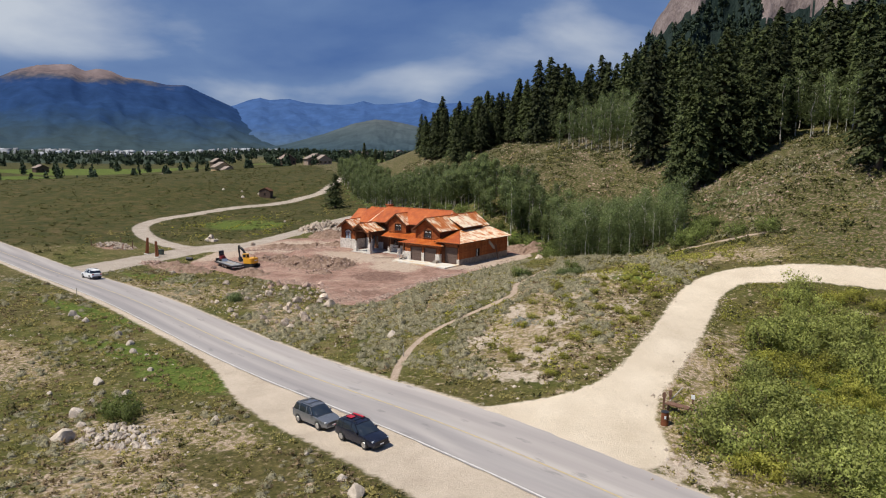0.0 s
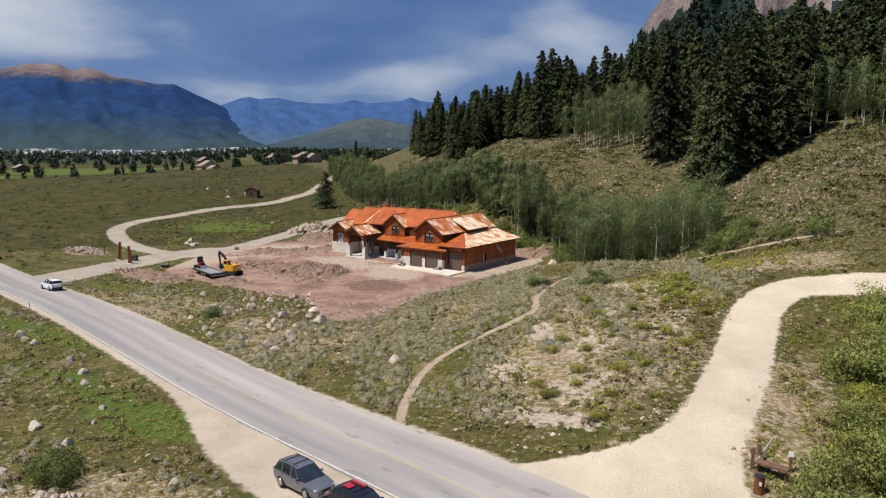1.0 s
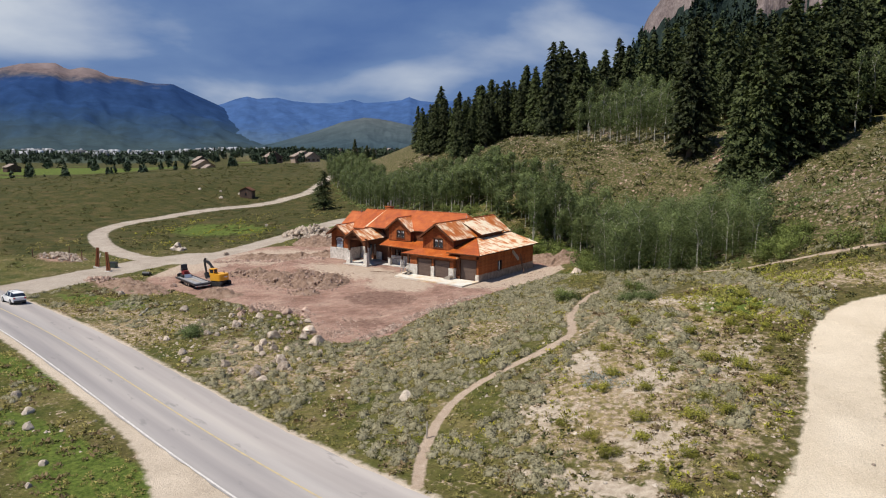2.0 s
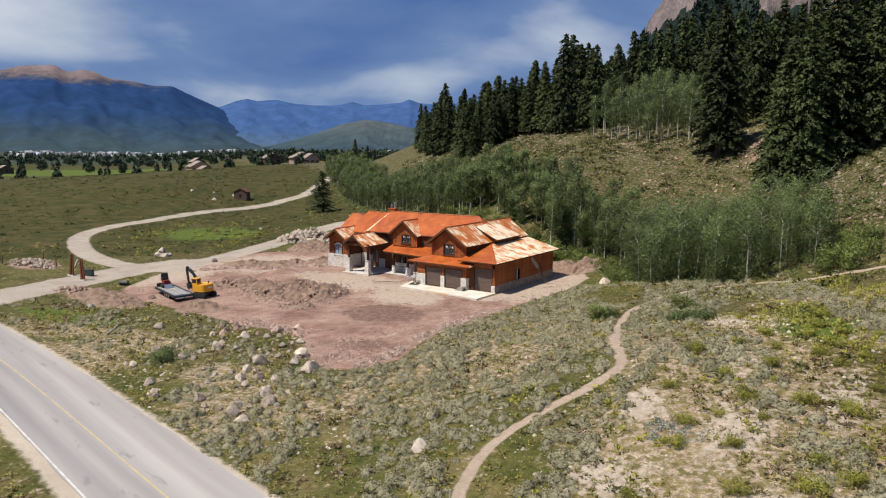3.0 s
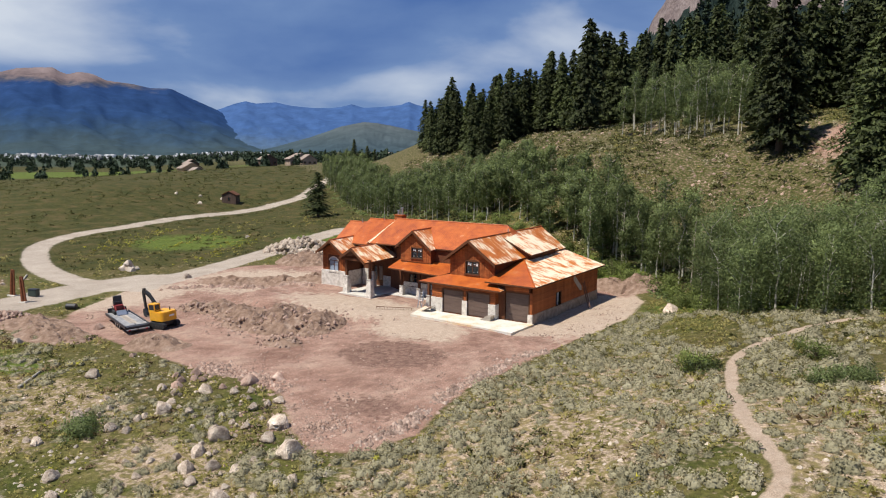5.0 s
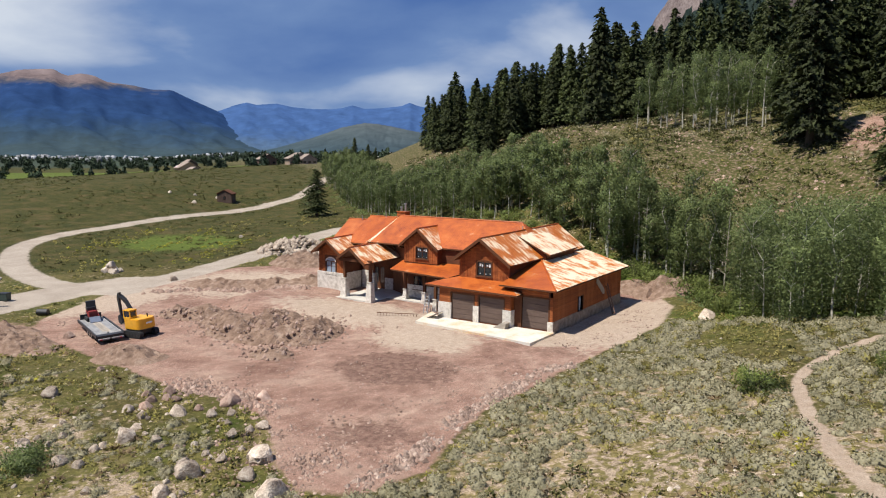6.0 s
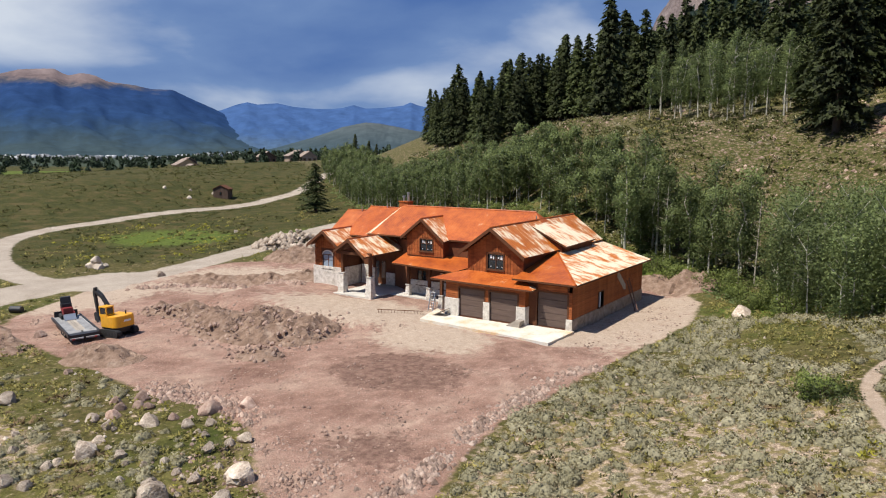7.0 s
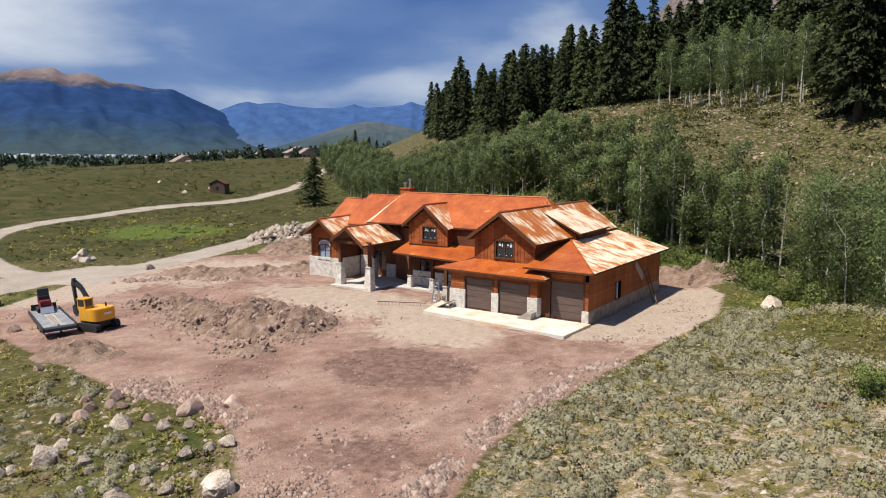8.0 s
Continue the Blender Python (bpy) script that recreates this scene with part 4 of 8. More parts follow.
# slopes facing +x get the worn mixes: wear plus painted sun brightness
R_, W_, B_ = M["rust"], M["rust_worn_lit"], M["rust_bare_lit"]
ROOFS = [
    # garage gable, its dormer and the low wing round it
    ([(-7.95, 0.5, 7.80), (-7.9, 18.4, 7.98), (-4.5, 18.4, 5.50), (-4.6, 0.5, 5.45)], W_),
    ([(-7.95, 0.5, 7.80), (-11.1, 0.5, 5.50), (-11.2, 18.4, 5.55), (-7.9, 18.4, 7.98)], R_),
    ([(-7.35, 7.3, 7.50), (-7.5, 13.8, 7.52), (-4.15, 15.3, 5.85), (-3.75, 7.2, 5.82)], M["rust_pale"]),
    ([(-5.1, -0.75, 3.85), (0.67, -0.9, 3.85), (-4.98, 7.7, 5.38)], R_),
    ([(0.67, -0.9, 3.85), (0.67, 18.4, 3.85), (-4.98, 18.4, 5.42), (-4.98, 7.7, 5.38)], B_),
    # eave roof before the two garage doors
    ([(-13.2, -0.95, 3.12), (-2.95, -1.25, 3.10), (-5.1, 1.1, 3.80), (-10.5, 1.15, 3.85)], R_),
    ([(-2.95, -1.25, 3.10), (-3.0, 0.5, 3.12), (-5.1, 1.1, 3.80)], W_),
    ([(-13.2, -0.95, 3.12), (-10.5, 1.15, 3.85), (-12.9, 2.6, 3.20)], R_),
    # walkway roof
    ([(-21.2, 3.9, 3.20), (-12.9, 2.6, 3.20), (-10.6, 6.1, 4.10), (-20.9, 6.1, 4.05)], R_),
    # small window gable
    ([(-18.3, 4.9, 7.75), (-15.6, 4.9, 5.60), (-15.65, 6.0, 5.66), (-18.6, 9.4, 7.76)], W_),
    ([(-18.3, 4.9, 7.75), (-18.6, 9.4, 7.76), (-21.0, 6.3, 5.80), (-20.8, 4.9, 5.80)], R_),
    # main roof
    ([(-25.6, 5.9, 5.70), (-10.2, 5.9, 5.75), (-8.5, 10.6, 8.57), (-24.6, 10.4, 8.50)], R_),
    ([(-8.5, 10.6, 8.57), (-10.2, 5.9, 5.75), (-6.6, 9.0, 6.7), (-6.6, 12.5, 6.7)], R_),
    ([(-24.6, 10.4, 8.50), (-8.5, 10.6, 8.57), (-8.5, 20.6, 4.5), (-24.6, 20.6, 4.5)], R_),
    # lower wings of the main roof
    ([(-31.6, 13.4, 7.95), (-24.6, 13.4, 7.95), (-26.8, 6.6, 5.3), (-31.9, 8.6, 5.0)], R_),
    ([(-24.6, 10.4, 8.50), (-25.6, 5.9, 5.70), (-26.9, 7.0, 5.55), (-26.6, 12.0, 7.6)], M["rust_bare_lit"]),
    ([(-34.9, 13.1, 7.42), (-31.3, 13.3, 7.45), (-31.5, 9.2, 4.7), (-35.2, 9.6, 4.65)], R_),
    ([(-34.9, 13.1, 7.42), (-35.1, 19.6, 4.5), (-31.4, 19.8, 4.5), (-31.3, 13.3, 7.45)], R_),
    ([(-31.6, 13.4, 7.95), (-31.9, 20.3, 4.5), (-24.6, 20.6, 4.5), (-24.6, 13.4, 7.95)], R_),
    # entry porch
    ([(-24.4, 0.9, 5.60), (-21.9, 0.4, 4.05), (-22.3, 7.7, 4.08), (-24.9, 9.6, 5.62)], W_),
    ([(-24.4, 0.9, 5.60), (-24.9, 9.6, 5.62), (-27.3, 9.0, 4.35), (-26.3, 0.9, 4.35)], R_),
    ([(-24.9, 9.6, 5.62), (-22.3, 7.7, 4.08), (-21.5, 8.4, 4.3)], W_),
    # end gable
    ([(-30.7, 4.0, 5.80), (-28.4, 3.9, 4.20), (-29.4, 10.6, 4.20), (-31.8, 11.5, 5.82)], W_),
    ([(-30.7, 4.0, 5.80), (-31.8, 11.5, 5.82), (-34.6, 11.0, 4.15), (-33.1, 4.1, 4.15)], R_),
]
for top, mat in ROOFS:
    roof_plane(top, mat)


def ridge_cap(a, b):
    bm = bmesh.new()
    tube(bm, (a[0], a[1], a[2] + 0.01), (b[0], b[1], b[2] + 0.01), 0.09, 0.09, 6)
    part("ridge_cap", bm, M["fascia"] if a[2] < 0 else M["rust"], house)


for a, b in (((-7.95, 0.5, 7.8), (-7.9, 18.4, 7.98)), ((-24.6, 10.4, 8.5), (-8.5, 10.6, 8.57)), ((-18.3, 4.9, 7.75), (-18.6, 9.4, 7.76)), ((-24.4, 0.9, 5.6), (-24.9, 9.6, 5.62)),
             ((-30.7, 4.0, 5.8), (-31.8, 11.5, 5.82)), ((0.67, -0.9, 3.85), (-4.98, 7.7, 5.38)), ((-31.6, 13.4, 7.95), (-25, 13.4, 7.95)), ((-34.9, 13.1, 7.42), (-31.4, 13.3, 7.45))):
    ridge_cap(a, b)


def barge(a, b, drop=0.3, thick=0.09):
    """A barge board under a gable's edge."""
    a, b = Vector(a), Vector(b)
    bm = bmesh.new()
    vs = [bm.verts.new(p + Vector((0, dy, dz))) for p in (a, b) for dy in (-thick, -0.005) for dz in (0.03, -drop)]
    for f in ((0, 1, 3, 2), (4, 6, 7, 5), (0, 4, 5, 1), (2, 3, 7, 6), (0, 2, 6, 4), (1, 5, 7, 3)):
        bm.faces.new([vs[i] for i in f])
    bmesh.ops.recalc_face_normals(bm, faces=bm.faces)
    part("barge_board", bm, M["fascia"], house)


for peak, left, right in (((-7.95, 0.5, 7.8), (-11.1, 0.5, 5.5), (-4.6, 0.5, 5.45)), ((-18.3, 4.9, 7.75), (-20.8, 4.9, 5.8), (-15.6, 4.9, 5.6)),
                          ((-24.4, 0.9, 5.6), (-26.3, 0.9, 4.35), (-21.9, 0.4, 4.05)), ((-30.7, 4.0, 5.8), (-33.1, 4.1, 4.15), (-28.4, 3.9, 4.2))):
    barge(peak, left)
    barge(peak, right)


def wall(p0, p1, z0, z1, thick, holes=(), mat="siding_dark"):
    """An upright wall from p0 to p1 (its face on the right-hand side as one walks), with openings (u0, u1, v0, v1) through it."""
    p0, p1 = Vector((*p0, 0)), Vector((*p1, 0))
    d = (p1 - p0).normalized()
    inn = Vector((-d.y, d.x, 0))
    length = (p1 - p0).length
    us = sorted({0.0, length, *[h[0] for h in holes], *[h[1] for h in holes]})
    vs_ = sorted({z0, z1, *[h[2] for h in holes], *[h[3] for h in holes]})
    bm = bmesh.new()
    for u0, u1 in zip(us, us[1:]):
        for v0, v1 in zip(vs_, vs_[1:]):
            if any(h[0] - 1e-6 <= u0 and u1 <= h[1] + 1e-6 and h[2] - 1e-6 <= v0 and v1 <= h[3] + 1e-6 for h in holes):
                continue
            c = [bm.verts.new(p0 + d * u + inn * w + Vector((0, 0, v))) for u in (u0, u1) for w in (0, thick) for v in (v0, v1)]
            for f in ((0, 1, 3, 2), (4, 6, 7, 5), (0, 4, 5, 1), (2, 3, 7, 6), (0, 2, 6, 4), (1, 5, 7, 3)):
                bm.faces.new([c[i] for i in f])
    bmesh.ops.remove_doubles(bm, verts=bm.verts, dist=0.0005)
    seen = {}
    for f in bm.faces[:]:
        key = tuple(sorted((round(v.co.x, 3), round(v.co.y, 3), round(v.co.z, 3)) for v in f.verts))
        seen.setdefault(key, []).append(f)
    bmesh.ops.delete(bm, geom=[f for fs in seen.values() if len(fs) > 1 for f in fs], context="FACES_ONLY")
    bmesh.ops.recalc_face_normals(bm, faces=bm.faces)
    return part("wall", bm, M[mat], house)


def gable_wall(x0, x1, y, z0, ze0, ze1, peak, thick=0.2, hole=None):
    """A gable-end wall with an optional window opening (x0, x1, z0, z1)."""
    if hole is None:
        return part("wall", prism(bmesh.new(), [(x0, z0), (x1, z0), (x1, ze1), peak, (x0, ze0)], y, y + thick), M["siding_dark"], house)
    a, b, c, d = hole
    m0, m1 = ze0 + (peak[1] - ze0) * (a - x0) / (peak[0] - x0), ze1 + (peak[1] - ze1) * (x1 - b) / (x1 - peak[0])
    bm = bmesh.new()
    prism(bm, [(x0, z0), (a, z0), (a, m0), (x0, ze0)], y, y + thick)
    prism(bm, [(b, z0), (x1, z0), (x1, ze1), (b, m1)], y, y + thick)
    prism(bm, [(a, z0), (b, z0), (b, c), (a, c)], y, y + thick)
    prism(bm, [(a, d), (b, d), (b, m1), peak, (a, m0)], y, y + thick)
    return part("wall", bm, M["siding_dark"], house)


# garage walls
wall((-4.0, 0), (0, 0), -0.25, 3.75, 0.25, [(0.95, 3.6, 0.0, 2.85)])
wall((0, 0), (0, 17.7), -0.25, 3.75, 0.25, [(5.7, 6.95, 0.85, 2.25)])
wall((-11.7, -0.6), (-3.9, -0.6), -0.25, 3.10, 0.25, [(1.4, 3.9, 0.0, 2.45), (4.45, 7.1, 0.0, 2.45)])
wall((-3.9, -0.6), (-3.9, 0.0), -0.25, 3.2, 0.25)
wall((-5.1, 1.3), (-5.1, 18.0), 3.0, 5.45, 0.22)
wall((-10.6, 18.0), (-10.6, 1.3), 3.0, 5.45, 0.22)
wall((0, 17.7), (-10.6, 17.7), -0.25, 3.75, 0.25)
gable_wall(-10.5, -5.0, 1.1, 3.2, 5.68, 5.5, (-7.95, 7.52), hole=(-8.45, -6.9, 4.15, 5.45))
gable_wall(-10.5, -5.0, 17.95, 3.7, 5.7, 5.55, (-7.9, 7.65))
part("dormer_wall", boxed(-5.0, -4.3, 7.6, 14.8, 5.0, 5.72), M["siding_dark"], house)
part("dormer_wall", prism(bmesh.new(), [(-4.3, 5.2), (-4.3, 5.7), (-7.0, 7.1), (-6.4, 6.3)], 7.55, 7.7), M["siding_dark"], house)
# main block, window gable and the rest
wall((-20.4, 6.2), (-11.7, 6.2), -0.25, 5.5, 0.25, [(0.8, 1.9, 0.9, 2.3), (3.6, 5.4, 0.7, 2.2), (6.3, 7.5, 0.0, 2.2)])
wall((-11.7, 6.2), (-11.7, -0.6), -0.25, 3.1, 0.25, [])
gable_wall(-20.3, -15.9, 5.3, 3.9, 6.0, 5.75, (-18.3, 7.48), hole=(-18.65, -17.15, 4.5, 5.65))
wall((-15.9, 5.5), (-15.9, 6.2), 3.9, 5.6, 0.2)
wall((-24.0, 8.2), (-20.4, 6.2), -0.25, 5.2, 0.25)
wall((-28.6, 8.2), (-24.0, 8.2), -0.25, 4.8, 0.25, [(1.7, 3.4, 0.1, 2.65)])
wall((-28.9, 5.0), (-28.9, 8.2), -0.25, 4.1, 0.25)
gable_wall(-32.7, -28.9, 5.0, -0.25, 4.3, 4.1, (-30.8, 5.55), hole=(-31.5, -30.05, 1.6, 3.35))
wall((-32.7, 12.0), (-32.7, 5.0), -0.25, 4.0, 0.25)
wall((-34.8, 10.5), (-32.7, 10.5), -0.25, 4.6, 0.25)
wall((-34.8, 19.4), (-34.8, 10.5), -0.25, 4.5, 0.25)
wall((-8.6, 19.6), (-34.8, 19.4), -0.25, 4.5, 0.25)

# horizontal boards on the long side wall, the piers and the front
board_mesh = {}


def board(a, b, z, tall=0.2, out=0.035, mat="siding"):
    """A lap board on a wall from a to b, its outer face to the right-hand side."""
    a, b = Vector((*a, z)), Vector((*b, z))
    length = round((b - a).length, 2)
    key = (length, tall, out, mat)
    if key not in board_mesh:
        bm = bmesh.new()
        prism(bm, [(0.0, 0.0), (-out, 0.004), (-out * 0.45, tall - 0.012), (0.0, tall - 0.012)], 0, length, "x")
        mesh = bpy.data.meshes.new("board")
        bm.to_mesh(mesh)
        bm.free()
        mesh.materials.append(M[mat])
        board_mesh[key] = mesh
    ob = new("board", board_mesh[key])
    ob.parent = house
    d = (b - a).normalized()
    ob.matrix_world = Matrix.Translation(a) @ Matrix.Rotation(math.atan2(d.y, d.x), 4, "Z")


for i in range(14):
    z = 0.86 + 0.2 * i
    if z < 2.2:
        board((0, 0.02), (0, 5.62), z)
        board((0, 7.03), (0, 17.68), z)
    else:
        board((0, 0.02), (0, 17.68), z)
for i in range(11):
    board((-0.40, 0), (0.02, 0), 0.86 + 0.2 * i)
for i in range(7):
    for x0, x1 in ((-4.58, -3.88), (-7.8, -7.27), (-11.68, -10.32)):
        board((x0, -0.6), (x1, -0.6), 1.52 + 0.2 * i)
    board((-3.9, -0.6), (-3.9, 0.0), 1.52 + 0.2 * i)
for i in range(3):
    board((-10.32, -0.6), (-4.58, -0.6), 2.46 + 0.2 * i)
    board((-3.08, 0), (-0.42, 0), 2.9 + 0.2 * i)


def batten_wall(x0, x1, y, z0, top, gap=0.3, skip=None):
    """Vertical boards with battens on a gable; top gives the height at x."""
    n = int((x1 - x0) / gap)
    for i in range(n):
        x = x0 + (i + 0.5) * (x1 - x0) / n
        spans = [(z0, top(x))]
        if skip and skip[0] - 0.12 < x < skip[1] + 0.12:
            spans = [(z0, skip[2] - 0.1), (skip[3] + 0.1, top(x))]
        for a, b in spans:
            if b - a > 0.1:
                bm = bmesh.new()
                box(bm, x - gap * 0.46, x + gap * 0.46, y - 0.022, y - 0.001, a, b)
                box(bm, x + gap * 0.42, x + gap * 0.58, y - 0.05, y - 0.02, a, b)
                part("board", bm, M["siding"], house)


def gable_top(x0, z0, px, pz, x1, z1):
    return lambda x: (z0 + (pz - z0) * (x - x0) / (px - x0) if x < px else z1 + (pz - z1) * (x1 - x) / (x1 - px)) - 0.03


batten_wall(-10.5, -5.0, 1.1, 3.75, gable_top(-10.5, 5.68, -7.95, 7.52, -5.0, 5.5), skip=(-8.45, -6.9, 4.15, 5.45))
batten_wall(-20.3, -15.9, 5.3, 4.0, gable_top(-20.3, 6.0, -18.3, 7.48, -15.9, 5.75), skip=(-18.65, -17.15, 4.5, 5.65))
batten_wall(-32.7, -28.9, 5.0, 1.82, gable_top(-32.7, 4.3, -30.8, 5.55, -28.9, 4.1), skip=(-31.5, -30.05, 1.5, 3.7))

# stone bases
STONES = [(-4.66, -3.80, -0.74, -0.56, -0.25, 1.5), (-7.84, -7.22, -0.72, -0.56, -0.25, 1.5), (-11.75, -10.28, -0.74, -0.56, -0.25, 1.5), (-3.94, -3.80, -0.56, 0.02, -0.25, 1.5),
          (-0.46, 0.08, -0.10, 0.02, -0.25, 0.85), (-32.85, -28.80, 4.86, 5.02, -0.35, 1.8), (-28.92, -28.78, 5.02, 8.2, -0.35, 1.8), (-20.45, -11.6, 6.08, 6.22, -0.25, 1.3),
          (-28.6, -26.95, 8.08, 8.22, -0.25, 1.9), (-25.15, -24.0, 8.08, 8.22, -0.25, 1.25)]
for s in STONES:
    part("stone_base", boxed(*s, bevel=0.02), M["stone"], house, "pale stone veneer base")
part("foundation", boxed(-0.02, 0.06, 0.02, 17.74, -0.35, 0.84), M["foundation"], house, "brown stone foundation with the wall's shade put into its colour")


def window(x0, x1, y, z0, z1, arch=0.0, film=False, stickers=False):
    """A framed window in a front wall, set in its opening."""
    bm = bmesh.new()
    f = 0.09
    for b in ((x0 - f, x0, z0 - f, z1 + f), (x1, x1 + f, z0 - f, z1 + f), (x0, x1, z0 - f, z0), (x0, x1, z1, z1 + f)):
        box(bm, b[0], b[1], y - 0.07, y + 0.06, b[2], b[3])
    w = part("window", bm, M["fascia"], house, "brown-framed window")
    part("pane", boxed(x0, x1, y + 0.05, y + 0.07, z0, z1), M["pane_film"] if film else M["glass"], w)
    bm = bmesh.new()
    cx = (x0 + x1) / 2
    box(bm, cx - 0.03, cx + 0.03, y + 0.01, y + 0.05, z0, z1)
    box(bm, x0, x1, y + 0.015, y + 0.05, z0 + (z1 - z0) * 0.62, z0 + (z1 - z0) * 0.62 + 0.04)
    part("mullion", bm, M["fascia"], w)
    part("sill", boxed(x0 - 0.14, x1 + 0.14, y - 0.14, y + 0.03, z0 - 0.16, z0 - 0.085), M["fascia"], w)
    if arch:
        bm = bmesh.new()
        pts = [(cx + (x1 - x0) / 2 * 1.12 * math.cos(math.pi * i / 12), z1 + arch * math.sin(math.pi * i / 12)) for i in range(13)]
        inn = [(cx + (x1 - x0) / 2 * 0.98 * math.cos(math.pi * i / 12), z1 + (arch - 0.13) * math.sin(math.pi * i / 12)) for i in range(13)]
        for i in range(12):
            prism(bm, [pts[i], pts[i + 1], inn[i + 1], inn[i]], y - 0.08, y - 0.02)
        part("arch_trim", bm, M["stone"] if film else M["fascia"], w)
        bm = bmesh.new()
        prism(bm, inn, y - 0.05, y - 0.028)
        part("pane", bm, M["pane_film"] if film else M["siding_dark"], w)
    if stickers:
        for u, v, du, dv in ((0.12, 0.70, 0.12, 0.2), (0.30, 0.62, 0.07, 0.24), (0.62, 0.72, 0.08, 0.12), (0.78, 0.62, 0.12, 0.28), (0.15, 0.12, 0.05, 0.06), (0.55, 0.10, 0.05, 0.06), (0.86, 0.12, 0.05, 0.06)):
            a, b = x0 + u * (x1 - x0), z0 + v * (z1 - z0)
            part("sticker", boxed(a, a + du * (x1 - x0), y + 0.042, y + 0.048, b, b + dv * (z1 - z0)), M["paper"], w, "white paper sticker")


window(-8.45, -6.9, 1.1, 4.15, 5.45, arch=0.22, stickers=True)
window(-18.65, -17.15, 5.3, 4.5, 5.65, stickers=True)
window(-31.5, -30.05, 5.0, 1.6, 3.05, arch=0.55, film=True)
window(-19.6, -18.5, 6.2, 0.9, 2.3)
window(-16.8, -15.0, 6.2, 0.7, 2.2)
sw = part("window", boxed(-0.1, 0.06, 5.62, 5.70, 0.77, 2.33), M["fascia"], house)
part("window_frame", boxed(-0.1, 0.06, 6.95, 7.03, 0.77, 2.33), M["fascia"], sw)
part("window_frame", boxed(-0.1, 0.06, 5.70, 6.95, 2.25, 2.33), M["fascia"], sw)
part("window_frame", boxed(-0.1, 0.06, 5.70, 6.95, 0.77, 0.85), M["fascia"], sw)
part("pane", boxed(-0.12, -0.10, 5.70, 6.95, 0.85, 2.25), M["glass"], sw)
part("mullion", boxed(-0.09, 0.0, 6.29, 6.36, 0.85, 2.25), M["paper"], sw)


def garage_door(x0, x1, y, tall):
    d = part("garage_door", boxed(x0, x1, y + 0.13, y + 0.17, 0.02, tall), M["door"], house, "dark brown panelled garage door")
    for i in range(5):
        z = 0.03 + (tall - 0.03) * i / 5
        part("panel", boxed(x0 + 0.02, x1 - 0.02, y + 0.09, y + 0.13, z + 0.012, z + (tall - 0.03) / 5 - 0.012, 0.012), M["door"], d)
    for a, b in ((x0 - 0.14, x0), (x1, x1 + 0.14)):
        part("door_trim", boxed(a, b, y - 0.05, y + 0.1, 0, tall + 0.12), M["fascia"], d)
    part("door_trim", boxed(x0, x1, y - 0.05, y + 0.1, tall, tall + 0.14), M["fascia"], d)


garage_door(-10.3, -7.8, -0.6, 2.45)
garage_door(-7.25, -4.6, -0.6, 2.45)
garage_door(-3.05, -0.4, 0.0, 2.85)
entry = part("front_door", boxed(-26.9, -25.2, 8.3, 8.36, 0.1, 2.65), M["black"], house, "dark double entry door")
for i in range(2):
    part("door_leaf", boxed(-26.88 + 0.85 * i, -26.07 + 0.85 * i, 8.25, 8.3, 0.12, 2.62, 0.01), M["fascia"], entry)
    part("glazing", boxed(-26.74 + 0.85 * i, -26.21 + 0.85 * i, 8.235, 8.25, 0.6, 2.45), M["glass"], entry)
side_door = part("side_door", boxed(-14.1, -12.9, 6.3, 6.36, 0.0, 2.2), M["door"], house, "brown wooden side door")
part("handle", boxed(-13.05, -12.98, 6.24, 6.3, 0.95, 1.1), M["steel"], side_door)


def column(x, y, base, tall, wide=0.9):
    """A tapered stone pier with a timber post on it."""
    bm = bmesh.new()
    w0, w1 = wide / 2, wide * 0.33
    z0 = -0.3
    a = [bm.verts.new((x + sx * w0, y + sy * w0, z0)) for sx, sy in ((-1, -1), (1, -1), (1, 1), (-1, 1))]
    b = [bm.verts.new((x + sx * w1, y + sy * w1, base)) for sx, sy in ((-1, -1), (1, -1), (1, 1), (-1, 1))]
    bm.faces.new(a[::-1])
    bm.faces.new(b)
    for i in range(4):
        bm.faces.new((a[i], a[(i + 1) % 4], b[(i + 1) % 4], b[i]))
    bmesh.ops.bevel(bm, geom=bm.edges[:], offset=0.02, segments=1, affect="EDGES")
    c = part("column", bm, M["stone"], house, "tapered pale stone porch column")
    part("cap", boxed(x - w1 - 0.06, x + w1 + 0.06, y - w1 - 0.06, y + w1 + 0.06, base, base + 0.09, 0.015), M["concrete"], c)
    if tall > base:
        part("post", boxed(x - 0.14, x + 0.14, y - 0.14, y + 0.14, base + 0.09, tall, 0.015), M["fascia"], c)


for x, y, b, t, w in ((-26.1, 2.1, 1.9, 4.3, 0.84), (-22.0, 1.5, 1.9, 4.1, 0.84), (-25.6, 6.6, 1.9, 4.5, 0.7), (-19.7, 4.8, 0.95, 3.2, 0.62), (-16.9, 4.4, 0.95, 3.2, 0.62), (-13.6, 1.6, 1.0, 3.1, 0.62), (-12.5, 2.7, 0.95, 3.1, 0.56)):
    column(x, y, b, t, w)
part("beam", boxed(-26.3, -21.8, 1.25, 1.5, 4.0, 4.3), M["fascia"], house)
part("beam", boxed(-21.0, -13.0, 4.55, 4.75, 3.05, 3.3), M["fascia"], house)
part("porch_floor", boxed(-26.7, -21.7, 1.2, 8.1, -0.4, -0.08, 0.02), M["concrete"], house)
part("walkway_floor", boxed(-21.6, -11.75, 4.2, 6.1, -0.4, -0.09, 0.02), M["concrete"], house)
